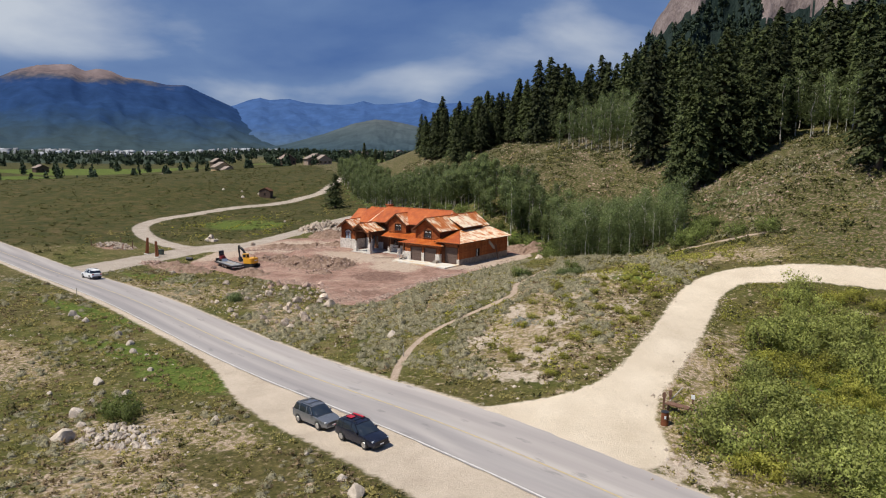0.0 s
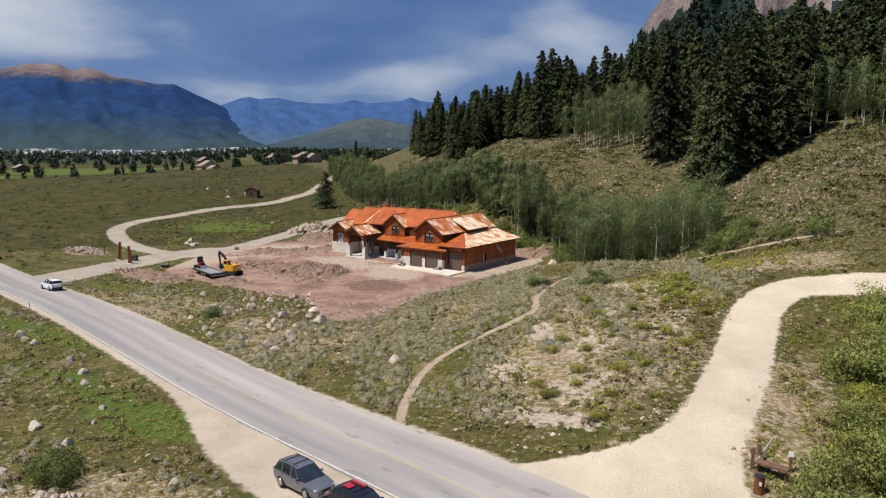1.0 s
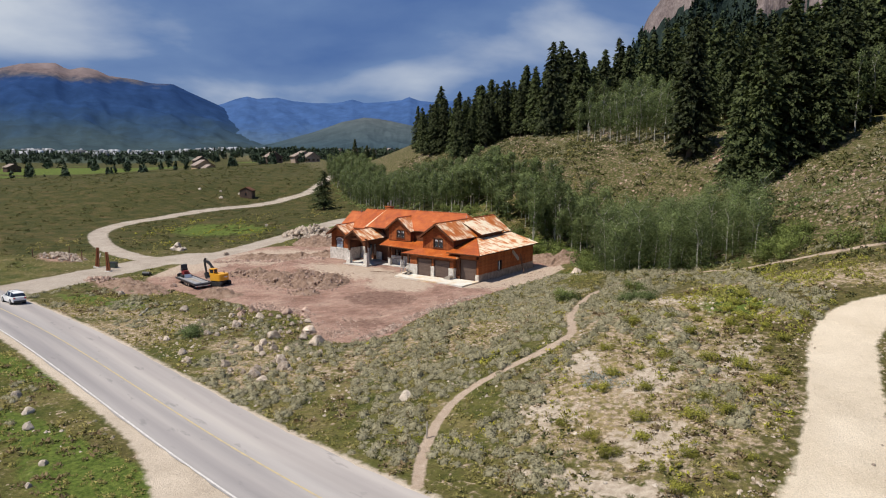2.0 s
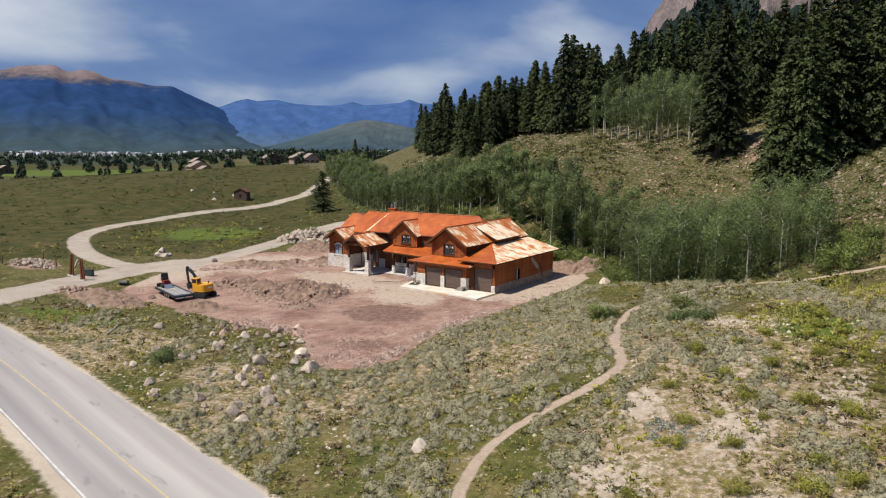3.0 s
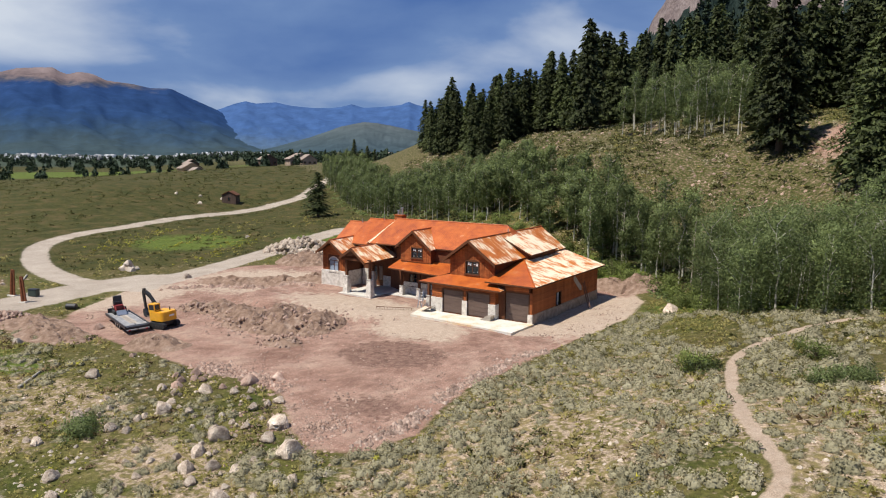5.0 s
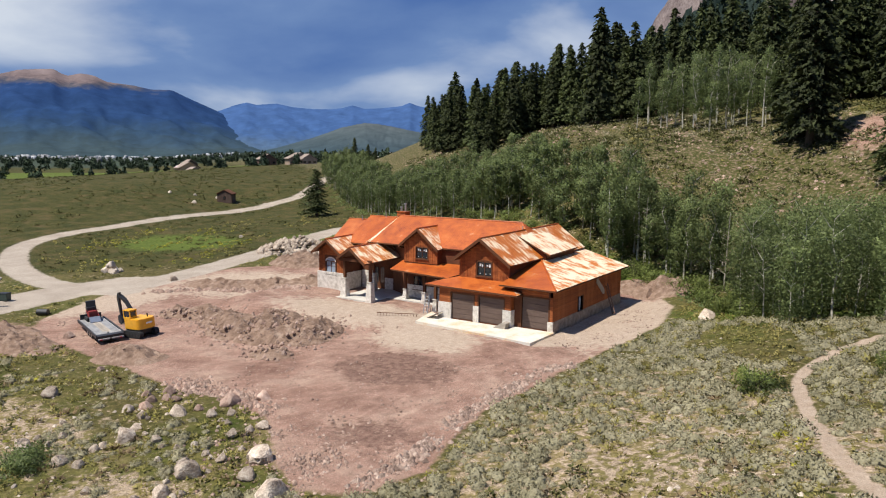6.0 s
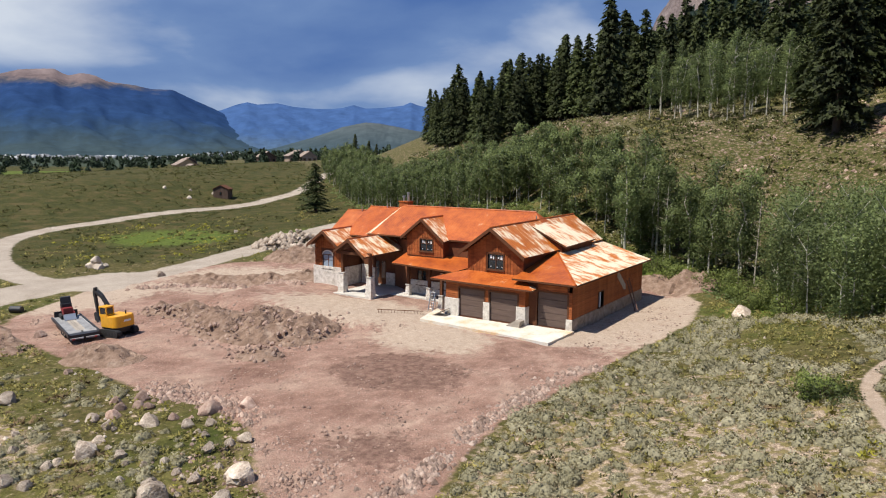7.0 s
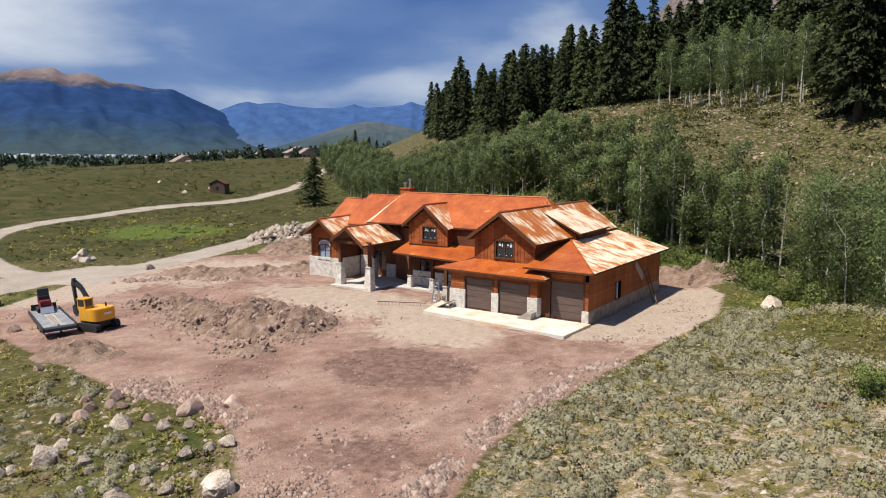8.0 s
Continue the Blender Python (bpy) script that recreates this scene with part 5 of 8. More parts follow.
part("driveway_slab", prism(bmesh.new(), [(-12.4, -3.6), (0.15, -4.7), (0.3, -0.12), (-3.8, -0.12), (-3.8, -0.76), (-11.7, -0.76), (-13.6, 1.0)], -0.35, -0.02, "z"), M["concrete_rusty"], house, "pale concrete apron with orange rust stains")
ch = part("chimney", boxed(-25.5, -24.3, 10.9, 11.9, 7.2, 8.86, 0.02), M["siding"], house, "rusty box chimney")
part("chimney_cap", boxed(-25.58, -24.22, 10.8, 12.0, 8.86, 8.94), M["rust"], ch)
for x, z in ((-25.2, 9.35), (-24.6, 9.75)):
    part("flue", tube(bmesh.new(), (x, 11.4, 8.9), (x, 11.4, z), 0.13, 0.13, 10), M["steel"], ch)
    part("flue_cap", tube(bmesh.new(), (x, 11.4, z), (x, 11.4, z + 0.16), 0.2, 0.2, 10), M["steel"], ch)
for x, y, z in ((-8.0, 9.6, 7.75), (-12.5, 11.5, 8.2), (-29.0, 13.3, 7.9), (-32.6, 13.0, 7.35)):
    part("vent_pipe", tube(bmesh.new(), (x, y, z), (x, y, z + 0.55), 0.06, 0.06, 8), M["steel"], house)

# ---- stones ----
rng = np.random.default_rng(7)


def lump(n, seed, flat=0.75):
    """A worn stone: verts and triangles of about unit radius, faceted and uneven."""
    bm = bmesh.new()
    bmesh.ops.create_icosphere(bm, subdivisions=n, radius=1.0)
    for v in bm.verts:
        p = v.co.copy()
        k = 1 + 0.34 * noise.noise(p * 1.1 + Vector((seed * 3.1, 0, 0))) + 0.16 * noise.noise(p * 2.7 + Vector((0, seed, 0)))
        v.co = Vector((p.x * k, p.y * k * 0.86, p.z * k * flat))
        for i in range(10):
            d = Vector((math.sin(seed * 5.1 + i * 2.4), math.cos(seed * 3.7 + i * 1.9), 0.15 + 0.8 * abs(math.sin(seed + i * 1.3)))).normalized()
            over = v.co.dot(d) - 0.64 - 0.10 * math.sin(seed * 2 + i)
            if over > 0:
                v.co -= d * over * 0.88
    bmesh.ops.triangulate(bm, faces=bm.faces[:])
    vs, fs = np.array([v.co[:] for v in bm.verts]), np.array([[v.index for v in f.verts] for f in bm.faces])
    bm.free()
    return vs, fs


def spread(name, protos, xs, ys, sizes, mat, sink=0.25, lift=None, squash=(0.8, 1.2)):
    """Many small pieces over the ground as one mesh."""
    vs, fs, ns, base = [], [], [], 0
    zs = height(xs, ys) if lift is None else lift
    for x, y, z, s in zip(xs, ys, zs, sizes):
        v, f, *rest = protos[rng.integers(len(protos))]
        a = rng.uniform(0, 2 * math.pi)
        c, d = math.cos(a), math.sin(a)
        k = s * rng.uniform(*squash)
        w = np.stack([(v[:, 0] * c - v[:, 1] * d) * s, (v[:, 0] * d + v[:, 1] * c) * s, v[:, 2] * k], axis=1)
        vs.append(w + (x, y, z - sink * s))
        fs.append(f + base)
        if rest:
            u = rest[0]
            ns.append(np.stack([u[:, 0] * c - u[:, 1] * d, u[:, 0] * d + u[:, 1] * c, u[:, 2]], axis=1))
        base += len(v)
    me = fast_mesh(name, np.concatenate(vs), np.concatenate(fs), mat, np.concatenate(ns) if ns else None)
    if not ns:
        me.polygons.foreach_set("use_smooth", np.zeros(len(me.polygons), dtype=bool))
    return new(name, me)


def scatter(count, x0, x1, y0, y1, gap, keep, tries=40):
    out = []
    for i in range(count * tries):
        x, y = float(rng.uniform(x0, x1)), float(rng.uniform(y0, y1))
        if keep(x, y) and all((x - a) ** 2 + (y - b) ** 2 > gap * gap for a, b in out):
            out.append((x, y))
            if len(out) >= count:
                break
    return out


STONE_MESH = []
for i in range(6):
    v, f = lump(3, i + 1)
    STONE_MESH.append(fast_mesh("boulder", v, f, M["rock"]))
    STONE_MESH[-1].set_sharp_from_angle(angle=radians(24))
small_stones = [lump(1, 20 + i, 0.7) for i in range(6)]


def boulder(x, y, r, label="weathered grey boulder lying in sagebrush", mat=None, group="boulders by the yard"):
    ob = new("boulder", STONE_MESH[int(abs(x * 7 + y * 3)) % 6])
    ob.matrix_world = pose(x, y, zh(x, y) + r * 0.30, rng.uniform(-15, 15), rng.uniform(-15, 15), rng.uniform(0, 360)) @ Matrix.Diagonal((r, r * 0.95, r * 0.95, 1))
    if mat:
        ob.material_slots[0].link = "OBJECT"
        ob.material_slots[0].material = M[mat]
    return tagged(ob, label, "boulder", group)


for x, y, r in ((-13.3, -37.1, 0.57), (-24.8, -31.3, 0.73), (-13.3, -34.4, 0.38), (-13.2, -33.0, 0.78), (-14.0, -28.7, 0.66), (-17.3, -30.2, 0.5), (-15.6, -30.2, 0.42), (-11.8, -27.7, 0.45), (-10.9, -26.8, 0.37), (-7.3, -27.3, 0.5), (-7.7, -28.1, 0.35), (-8.1, -29.1, 0.44),
                (-4.0, -30.6, 0.9), (-2.9, -32.5, 0.62), (-0.3, -33.3, 0.95), (-6.0, -33.9, 0.89), (-5.3, -36.1, 0.61), (-4.0, -38.0, 0.62), (-2.4, -38.9, 0.49), (-2.9, -37.0, 0.53), (-1.3, -36.6, 0.49), (-1.2, -35.3, 0.44), (2.1, -38.3, 0.35), (0.7, -39.5, 0.75), (2.5, -40.6, 0.74),
                (0.6, -42.4, 0.56), (1.7, -42.1, 0.36), (1.6, -43.7, 0.72), (3.4, -44.3, 0.62), (0.0, -43.5, 0.34), (4.4, -40.7, 0.31), (2.6, -35.9, 0.53), (-16.3, -37.4, 0.7), (-17.6, -37.0, 0.5), (-15.2, -40.9, 0.5), (-3.0, -43.2, 0.6), (-9.7, -43.0, 0.6), (-7.5, -44.1, 0.44), (-12.1, -36.6, 0.4),
                (-4.5, -36.0, 0.3), (-7.2, -33.3, 0.51), (-5.9, -31.7, 0.4), (-7.3, -31.7, 0.3), (-14.1, -31.7, 0.43), (-13.4, -34.9, 0.36), (-9.8, -28.1, 0.3)):
    boulder(x, y, r)
field = scatter(60, -22, 6, -46, -26.5, 0.8, lambda x, y: float(inside(np.array(x), np.array(y), PAD)) < -0.5 and math.hypot((x + 6) / 14, (y + 36.5) / 9) < 1.0 and math.sin(x * 0.6) + math.sin(y * 0.8 + x * 0.3) > -0.5)
for i, (x, y) in enumerate(field):
    boulder(x, y, 0.16 + 0.26 * float(rng.uniform()) ** 1.6, "small weathered boulder in the boulder field", None if i % 3 else "pale_rock", "boulder field")
boulder(-11, -23.9, 0.62, "reddish boulder at the edge of graded earth", "red_rock")
for x, y, r in ((-17.9, -26.5, 0.58), (-12.4, -25.6, 0.76), (-16.9, -27.4, 0.44), (-18.7, -27.8, 0.48), (-17.4, -28.3, 0.5), (-16.2, -27.2, 0.4), (-16.8, -29.2, 0.5), (-13.4, -27.5, 0.38), (-41.7, -20.6, 0.6), (-27.5, -26.0, 0.4)):
    boulder(x, y, r, "reddish boulder in a row at the yard's edge", "red_rock")
boulder(11, 9.8, 1.0, "large grey boulder in grass near the aspens", "rock")
boulder(18.2, -42.6, 0.7, "pale boulder in the sagebrush", "pale_rock")
for x, y, r in ((14.0, -78.6, 1.0), (11.9, -76.1, 0.4), (9.0, -74.9, 0.7), (40.0, -73.9, 0.75), (37.8, -72.8, 0.45), (20.6, -69.4, 0.48), (24.5, -68.9, 0.28), (-24.0, -57.2, 0.75), (-22.1, -57.6, 0.5), (-19.8, -57.8, 0.6), (-11.5, -58.4, 0.58), (-7.3, -59.5, 0.55), (-4.3, -61.0, 0.5),
                (14.9, -75.0, 0.5), (32.6, -70.8, 0.22), (6.6, -72.1, 0.28), (7.4, -69.2, 0.5), (2.3, -69.0, 0.7), (1.5, -73.3, 0.3), (2.7, -63.5, 0.4), (5.1, -65.7, 0.28)):
    boulder(x, y, r, "pale boulder in dry grass beside the road", "pale_rock", "roadside boulders")
for x, y, r in ((-153.0, 71.5, 0.7), (-149.0, 77.0, 0.6), (-144.0, 81.0, 0.7), (-141.0, 70.5, 0.8), (-118.5, 96.0, 0.7), (-84.5, 38.0, 0.6)):
    boulder(x, y, r, "pale boulder lying on the far meadow", "pale_rock", "meadow boulders")
boulder(-58.5, 3.4, 0.75, "lone boulder beside the gravel drive")
boulder(-43, -28.5, 0.6, "pale boulder on the earth bank", "pale_rock")
for x, y in ((-74.5, 3.5), (-73.6, 2.7), (-72.8, 3.3), (-73.8, 4.3), (-72.2, 4.2), (-71.6, 3.0)):
    boulder(x, y, rng.uniform(0.5, 0.9), "pale boulder in a cluster by the drive", "pale_rock", "boulder cluster by the drive")
boulder(-73.4, 3.5, 0.8, "pale boulder in a cluster by the drive", "pale_rock", "boulder cluster by the drive").location.z += 0.8


def heap(name, cx, cy, rx, ry, tall, count, size, mat, label, category="rock pile"):
    a, d = rng.uniform(0, 2 * math.pi, count), np.sqrt(rng.uniform(0, 1, count))
    xs, ys = cx + rx * d * np.cos(a), cy + ry * d * np.sin(a)
    top = height(xs, ys) + tall * (1 - d ** 1.4) * rng.uniform(0.55, 1, count)
    return tagged(spread(name, small_stones, xs, ys, size[0] + (size[1] - size[0]) * rng.uniform(0, 1, count) ** 2, mat, 0.0, top), label, category, kind="stuff")


heap("rock_pile", -60.5, 30, 8.5, 5.5, 2.7, 300, (0.4, 0.95), M["rock"], "high pile of loose grey rocks behind the house")
heap("rock_pile", 17.2, -75.8, 4.2, 2.8, 0.30, 260, (0.06, 0.44), M["pale_rock"], "low pile of pale rocks in roadside grass")
heap("rock_pile", -84, -14.5, 7, 3.0, 0.9, 120, (0.2, 0.55), M["rock"], "rocks heaped on the bank by the entrance")
heap("rock_pile", -57.5, -22.5, 4.2, 2.2, 0.6, 110, (0.14, 0.45), M["red_rock"], "rubble heap beside the entrance drive")


def band(line, wide, count, size, mat, label, lift=0.0):
    line = eased(line)
    t = rng.uniform(0, len(line) - 1.001, count)
    i = t.astype(int)
    p = np.array(line)
    xy = p[i] + (p[i + 1] - p[i]) * (t - i)[:, None] + rng.normal(0, wide, (count, 2)) * (0.55 + 0.75 * np.sin(t * 1.7) ** 2)[:, None]
    return tagged(spread("rubble", small_stones, xy[:, 0], xy[:, 1], (size[0] + (size[1] - size[0]) * rng.uniform(0, 1, count) ** 2.2), mat, 0.1, height(xy[:, 0], xy[:, 1]) + lift), label, "rubble", kind="stuff")


band([(2.6, -30.5), (3.7, -27), (3.5, -24.5), (3.3, -21), (3.2, -18), (3.7, -14), (4.2, -10.5), (5.4, -8)], 0.42, 1500, (0.07, 0.34), M["pink_rock"], "loose reddish rubble along the yard's edge")
band([(-20, -24.6), (-16, -24.8), (-12.5, -24.4), (-9, -25.2)], 0.8, 620, (0.10, 0.36), M["red_rock"], "reddish rubble row at the foot of the bank")
band([(-54.6, -3.0), (-50, 0.0), (-44.4, 1.8), (-38, 2.4), (-33, 2.8)], 0.42, 230, (0.2, 0.7), M["red_rock"], "row of broken reddish rock slabs on bare earth")
band([(-6, -27.5), (-2.5, -29.5), (0.5, -31)], 2.6, 1700, (0.04, 0.20), M["red_rock"], "small stones scattered on the yard's edge")
for side in (-1, 1):
    edge = [(x + side * 3.1, y) for x, y in ((48.2, -51), (48.8, -45), (48.5, -36), (47.6, -27), (47.6, -21))]
    band(edge, 0.7, 300, (0.04, 0.18), M["rock"], "pale stones along the gravel lane's edge")
band([(55, -57.5), (57, -60), (60, -62), (65, -64)], 1.1, 260, (0.05, 0.26), M["rock"], "pale stones on the sandy bank by the lane's mouth")
heap("rock_pile", 32.5, -16.2, 4.0, 2.6, 0.06, 260, (0.03, 0.16), M["pale_rock"], "bare pale stony patch on the knoll", "stones")
n = 16000
xs, ys = rng.uniform(-52, 7, n), rng.uniform(-31, 20, n)
ok = (inside(xs, ys, PAD) > 0.4) & ~((xs > -36) & (xs < 1) & (ys > -5)) & (np.sin(xs * 0.31) + np.sin(ys * 0.27 + xs * 0.1) > -0.6)
tagged(spread("pebbles", small_stones, xs[ok], ys[ok], rng.uniform(0.03, 0.13, ok.sum()) ** 1.0 * rng.uniform(0.5, 1.1, ok.sum()), M["red_rock"], 0.2), "pebbles strewn over the graded earth", "pebbles", kind="stuff")

# ---- earth mounds ----


def mound(name, x0, x1, y0, y1, peaks, label):
    nx, ny = int((x1 - x0) / 0.3), int((y1 - y0) / 0.3)
    mx, my = np.meshgrid(np.linspace(x0, x1, nx), np.linspace(y0, y1, ny))
    mz = np.zeros_like(mx)
    for cx, cy, rx, ry, h in peaks:
        mz = np.maximum(mz, h * np.clip(1 - np.hypot((mx - cx) / rx, (my - cy) / ry), 0, 1) ** 0.85)
    rough = np.array([[noise.fractal(Vector((a * 0.55, b * 0.55, 3.0)), 0.7, 2.1, 5) for a, b in zip(ra, rb)] for ra, rb in zip(mx, my)])
    rough2 = np.array([[noise.fractal(Vector((a * 1.9, b * 1.9, 9.0)), 0.6, 2.1, 3) for a, b in zip(ra, rb)] for ra, rb in zip(mx, my)])
    mz = np.where(mz > 0, mz * 1.05 + (rough * 0.62 + 0.30 * rough2) * np.minimum(1, mz * 1.6), 0)
    ix = np.arange(nx * ny).reshape(ny, nx)
    qs = np.stack([ix[:-1, :-1], ix[:-1, 1:], ix[1:, 1:], ix[1:, :-1]], axis=-1).reshape(-1, 4)
    keep = mz.ravel()[qs].max(axis=1) > 0.02
    vz = height(mx, my) + np.where(mz > 0.0, mz, -0.25) - 0.02
    return tagged(mesh_object(name, np.stack([mx, my, vz], axis=-1).reshape(-1, 3), qs[keep], M["dirt"]), label, "dirt mound")


YARD_HEAPS = [(-40.2, -9.2, 2.9, 1.7, 0.75), (-36.6, -9.2, 3.2, 2.0, 1.1), (-31.0, -10.2, 3.6, 2.6, 1.15), (-27.2, -11.6, 3.9, 3.5, 1.5), (-26.0, -8.8, 3.4, 2.6, 1.3), (-23.0, -11.4, 3.9, 3.9, 1.7), (-19.8, -10.6, 3.5, 3.6, 1.6), (-18.2, -16.4, 2.2, 1.7, 0.7)]
mound("dirt_mound", -45, -10, -22, -1, YARD_HEAPS, "rough mounds of excavated brown earth in the yard")
mound("dirt_mound", -56, -28, -3, 13, [(-49, 3.5, 7, 2.6, 0.8), (-42, 6, 7, 2.8, 0.9), (-36, 8, 6, 3.0, 0.8)], "low berm of loose brown earth")
mound("dirt_mound", -58, -42, 15, 27, [(-50.5, 21, 6.5, 4.5, 1.7)], "heap of loose earth beside the rock pile")
mound("dirt_mound", -3, 9, 18, 30, [(3.0, 23.5, 4.0, 3.4, 1.3), (-0.5, 24, 3.4, 2.8, 0.9)], "heap of pale earth behind the garage")
mound("dirt_mound", -58, -36, -29, -17, [(-50, -23.0, 6, 3.0, 0.8), (-43, -25.0, 6, 3.0, 1.0)], "low bank of reddish earth with grass along the drive")
mound("dirt_mound", -34, -24, -27, -18, [(-29.6, -22.4, 3.4, 2.6, 1.1), (-27.4, -22.2, 2.4, 2.0, 0.7)], "small heap of reddish earth beside the trailer")
n = 2000
xs, ys = rng.uniform(-44, -12, n), rng.uniform(-19, -4, n)
tops = np.max([h * 1.05 * np.clip(1 - np.hypot((xs - cx) / rx, (ys - cy) / ry), 0, 1) ** 0.85 for cx, cy, rx, ry, h in YARD_HEAPS], axis=0)
ok = np.min([np.hypot((xs - cx) / rx, (ys - cy) / ry) for cx, cy, rx, ry, h in YARD_HEAPS], axis=0) < rng.uniform(0.8, 1.6, n)
xs, ys, tops = xs[ok], ys[ok], tops[ok]
tagged(spread("clods", small_stones, xs, ys, (0.05 + 0.26 * rng.uniform(0, 1, len(xs)) ** 2.4), M["red_rock"], 0.0, height(xs, ys) + tops + 0.03), "stones round the foot of the earth mounds", "stones", kind="stuff")

# ---- plants ----


def blades(centres, size, aim=None, seed=0, aspect=0.45, outward=None, soft=0.65):
    """One small leaf tip per centre, turned at random or towards aim, with its shading normal bent towards outward: verts, triangles, normals."""
    g = np.random.default_rng(seed)
    n = len(centres)
    d = g.normal(size=(n, 3)) if aim is None else aim + g.normal(scale=0.45, size=(n, 3))
    d /= np.linalg.norm(d, axis=1)[:, None]
    e = np.cross(d, g.normal(size=(n, 3)))
    e /= np.linalg.norm(e, axis=1)[:, None]
    out = centres - centres.mean(axis=0) if outward is None else outward
    out = out / (np.linalg.norm(out, axis=1)[:, None] + 1e-9)
    flip = np.where((np.cross(e, d) * out).sum(axis=1) < 0, -1.0, 1.0)[:, None]
    e = e * flip
    s = (size * g.uniform(0.6, 1.3, n))[:, None]
    v = np.stack([centres - d * s * 0.5 - e * s * aspect, centres - d * s * 0.4 + e * s * aspect, centres + d * s * 0.6], axis=1).reshape(-1, 3)
    face = np.cross(e, d)
    nn = face * (1 - soft) + out * soft
    nn /= np.linalg.norm(nn, axis=1)[:, None]
    return v, np.arange(3 * n).reshape(n, 3), np.repeat(nn, 3, axis=0)


def shrub(n, size, seed, up=0.75):
    """A low clump of leafy tufts: points thickest on an uneven dome."""
    g = np.random.default_rng(seed)
    p = g.normal(size=(n, 3))
    p /= np.linalg.norm(p, axis=1)[:, None]
    p[:, 2] = np.abs(p[:, 2])
    r = g.uniform(0.45, 1.0, n) ** 0.6 * (1 + 0.30 * np.sin(p[:, 0] * 5 + seed) * np.cos(p[:, 1] * 4 + seed))
    return blades(p * r[:, None] * (1, 1, up), size, p * (1, 1, 0.8), seed, 0.36, p + (0, 0, 0.25))


def open_ground(xs, ys, margin=0.4):
    return (inside(xs, ys, PAD) < -margin) & (far_from(xs, ys, ROAD) > 4.7) & (far_from(xs, ys, LANE) > 2.9 + 6 * np.exp(-((ys + 60) / 6.2) ** 2)) & (far_from(xs, ys, TRAIL) > 0.62) & (far_from(xs, ys, LOOP) > 3.2) \
        & (far_from(xs, ys, DRIVE) > 5.0) & (far_from(xs, ys, BACK) > 3.4) & ~((np.interp(xs, [p[0] for p in ROAD], [p[1] for p in ROAD]) > ys) & (far_from(xs, ys, ROAD) < 5.0 + 4.7 * np.exp(-((xs - 34) / 23) ** 4)))


def patchy(xs, ys, f, seed):
    return np.sin(xs * f + seed) * np.sin(ys * f * 1.17 + seed * 2) + 0.6 * np.sin(xs * f * 2.3 + ys * f * 1.1 + seed * 3)


def tufted(n, size, seed, up=0.8):
    """A low fuzzy bush of a few rounded lobes, each a dome of fine leaf sprays."""
    g = np.random.default_rng(seed)
    spots, outs, cores, core_faces, core_outs = [], [], [], [], []
    for lobe in range(4):
        at = np.array((g.uniform(-0.5, 0.5), g.uniform(-0.5, 0.5), 0.0)) if lobe else np.zeros(3)
        r = (0.62, 0.50, 0.42, 0.36)[lobe] * g.uniform(0.85, 1.15)
        k = int(n * (0.40, 0.26, 0.20, 0.14)[lobe])
        p = g.normal(size=(k, 3))
        p /= np.linalg.norm(p, axis=1)[:, None]
        p[:, 2] = np.abs(p[:, 2])
        spots.append(at + p * r * g.uniform(0.55, 1.05, k)[:, None] ** 0.5 * (1, 1, up * 1.25))
        outs.append(p + (0, 0, 0.22))
        dome = np.array([(math.cos(a) * c, math.sin(a) * c, h) for c, h, turn in ((1.0, 0.0, 0.0), (0.80, 0.60, 0.45)) for a in np.arange(7) * 0.8976 + turn] + [(0, 0, 1)])
        dome[:, :2] *= g.uniform(0.8, 1.15, (15, 1))
        base = 15 * lobe
        core_faces += [(base + i, base + (i + 1) % 7, base + 7 + i) for i in range(7)]
        core_faces += [(base + (i + 1) % 7, base + 7 + (i + 1) % 7, base + 7 + i) for i in range(7)]
        core_faces += [(base + 7 + i, base + 7 + (i + 1) % 7, base + 14) for i in range(7)]
        cores.append(at + dome * r * (0.66, 0.66, up * 0.80))
        core_outs.append(dome - (0, 0, 0.15))
    v, f, u = blades(np.concatenate(spots), size, None, seed, 0.42, np.concatenate(outs), 0.9)
    w = np.concatenate(core_outs)
    w /= np.linalg.norm(w, axis=1)[:, None]
    return np.concatenate([v, np.concatenate(cores)]), np.concatenate([f, np.array(core_faces) + len(v)]), np.concatenate([u, w])


sage_kinds = [tufted(175, 0.14, 40 + i, (0.85, 1.0, 0.7, 0.9)[i % 4]) for i in range(10)]
scrub_kinds = [shrub(27, 0.45, 50 + i, 0.75) for i in range(6)]


def sow(name, kinds, count, x0, x1, y0, y1, size, mat, label, category, keep, sink=0.1):
    xs, ys = rng.uniform(x0, x1, count), rng.uniform(y0, y1, count)
    ok = open_ground(xs, ys) & keep(xs, ys)
    xs, ys = xs[ok], ys[ok]
    return tagged(spread(name, kinds, xs, ys, size[0] + (size[1] - size[0]) * rng.uniform(0, 1, len(xs)) ** 1.7, mat, sink), label, category, kind="stuff")


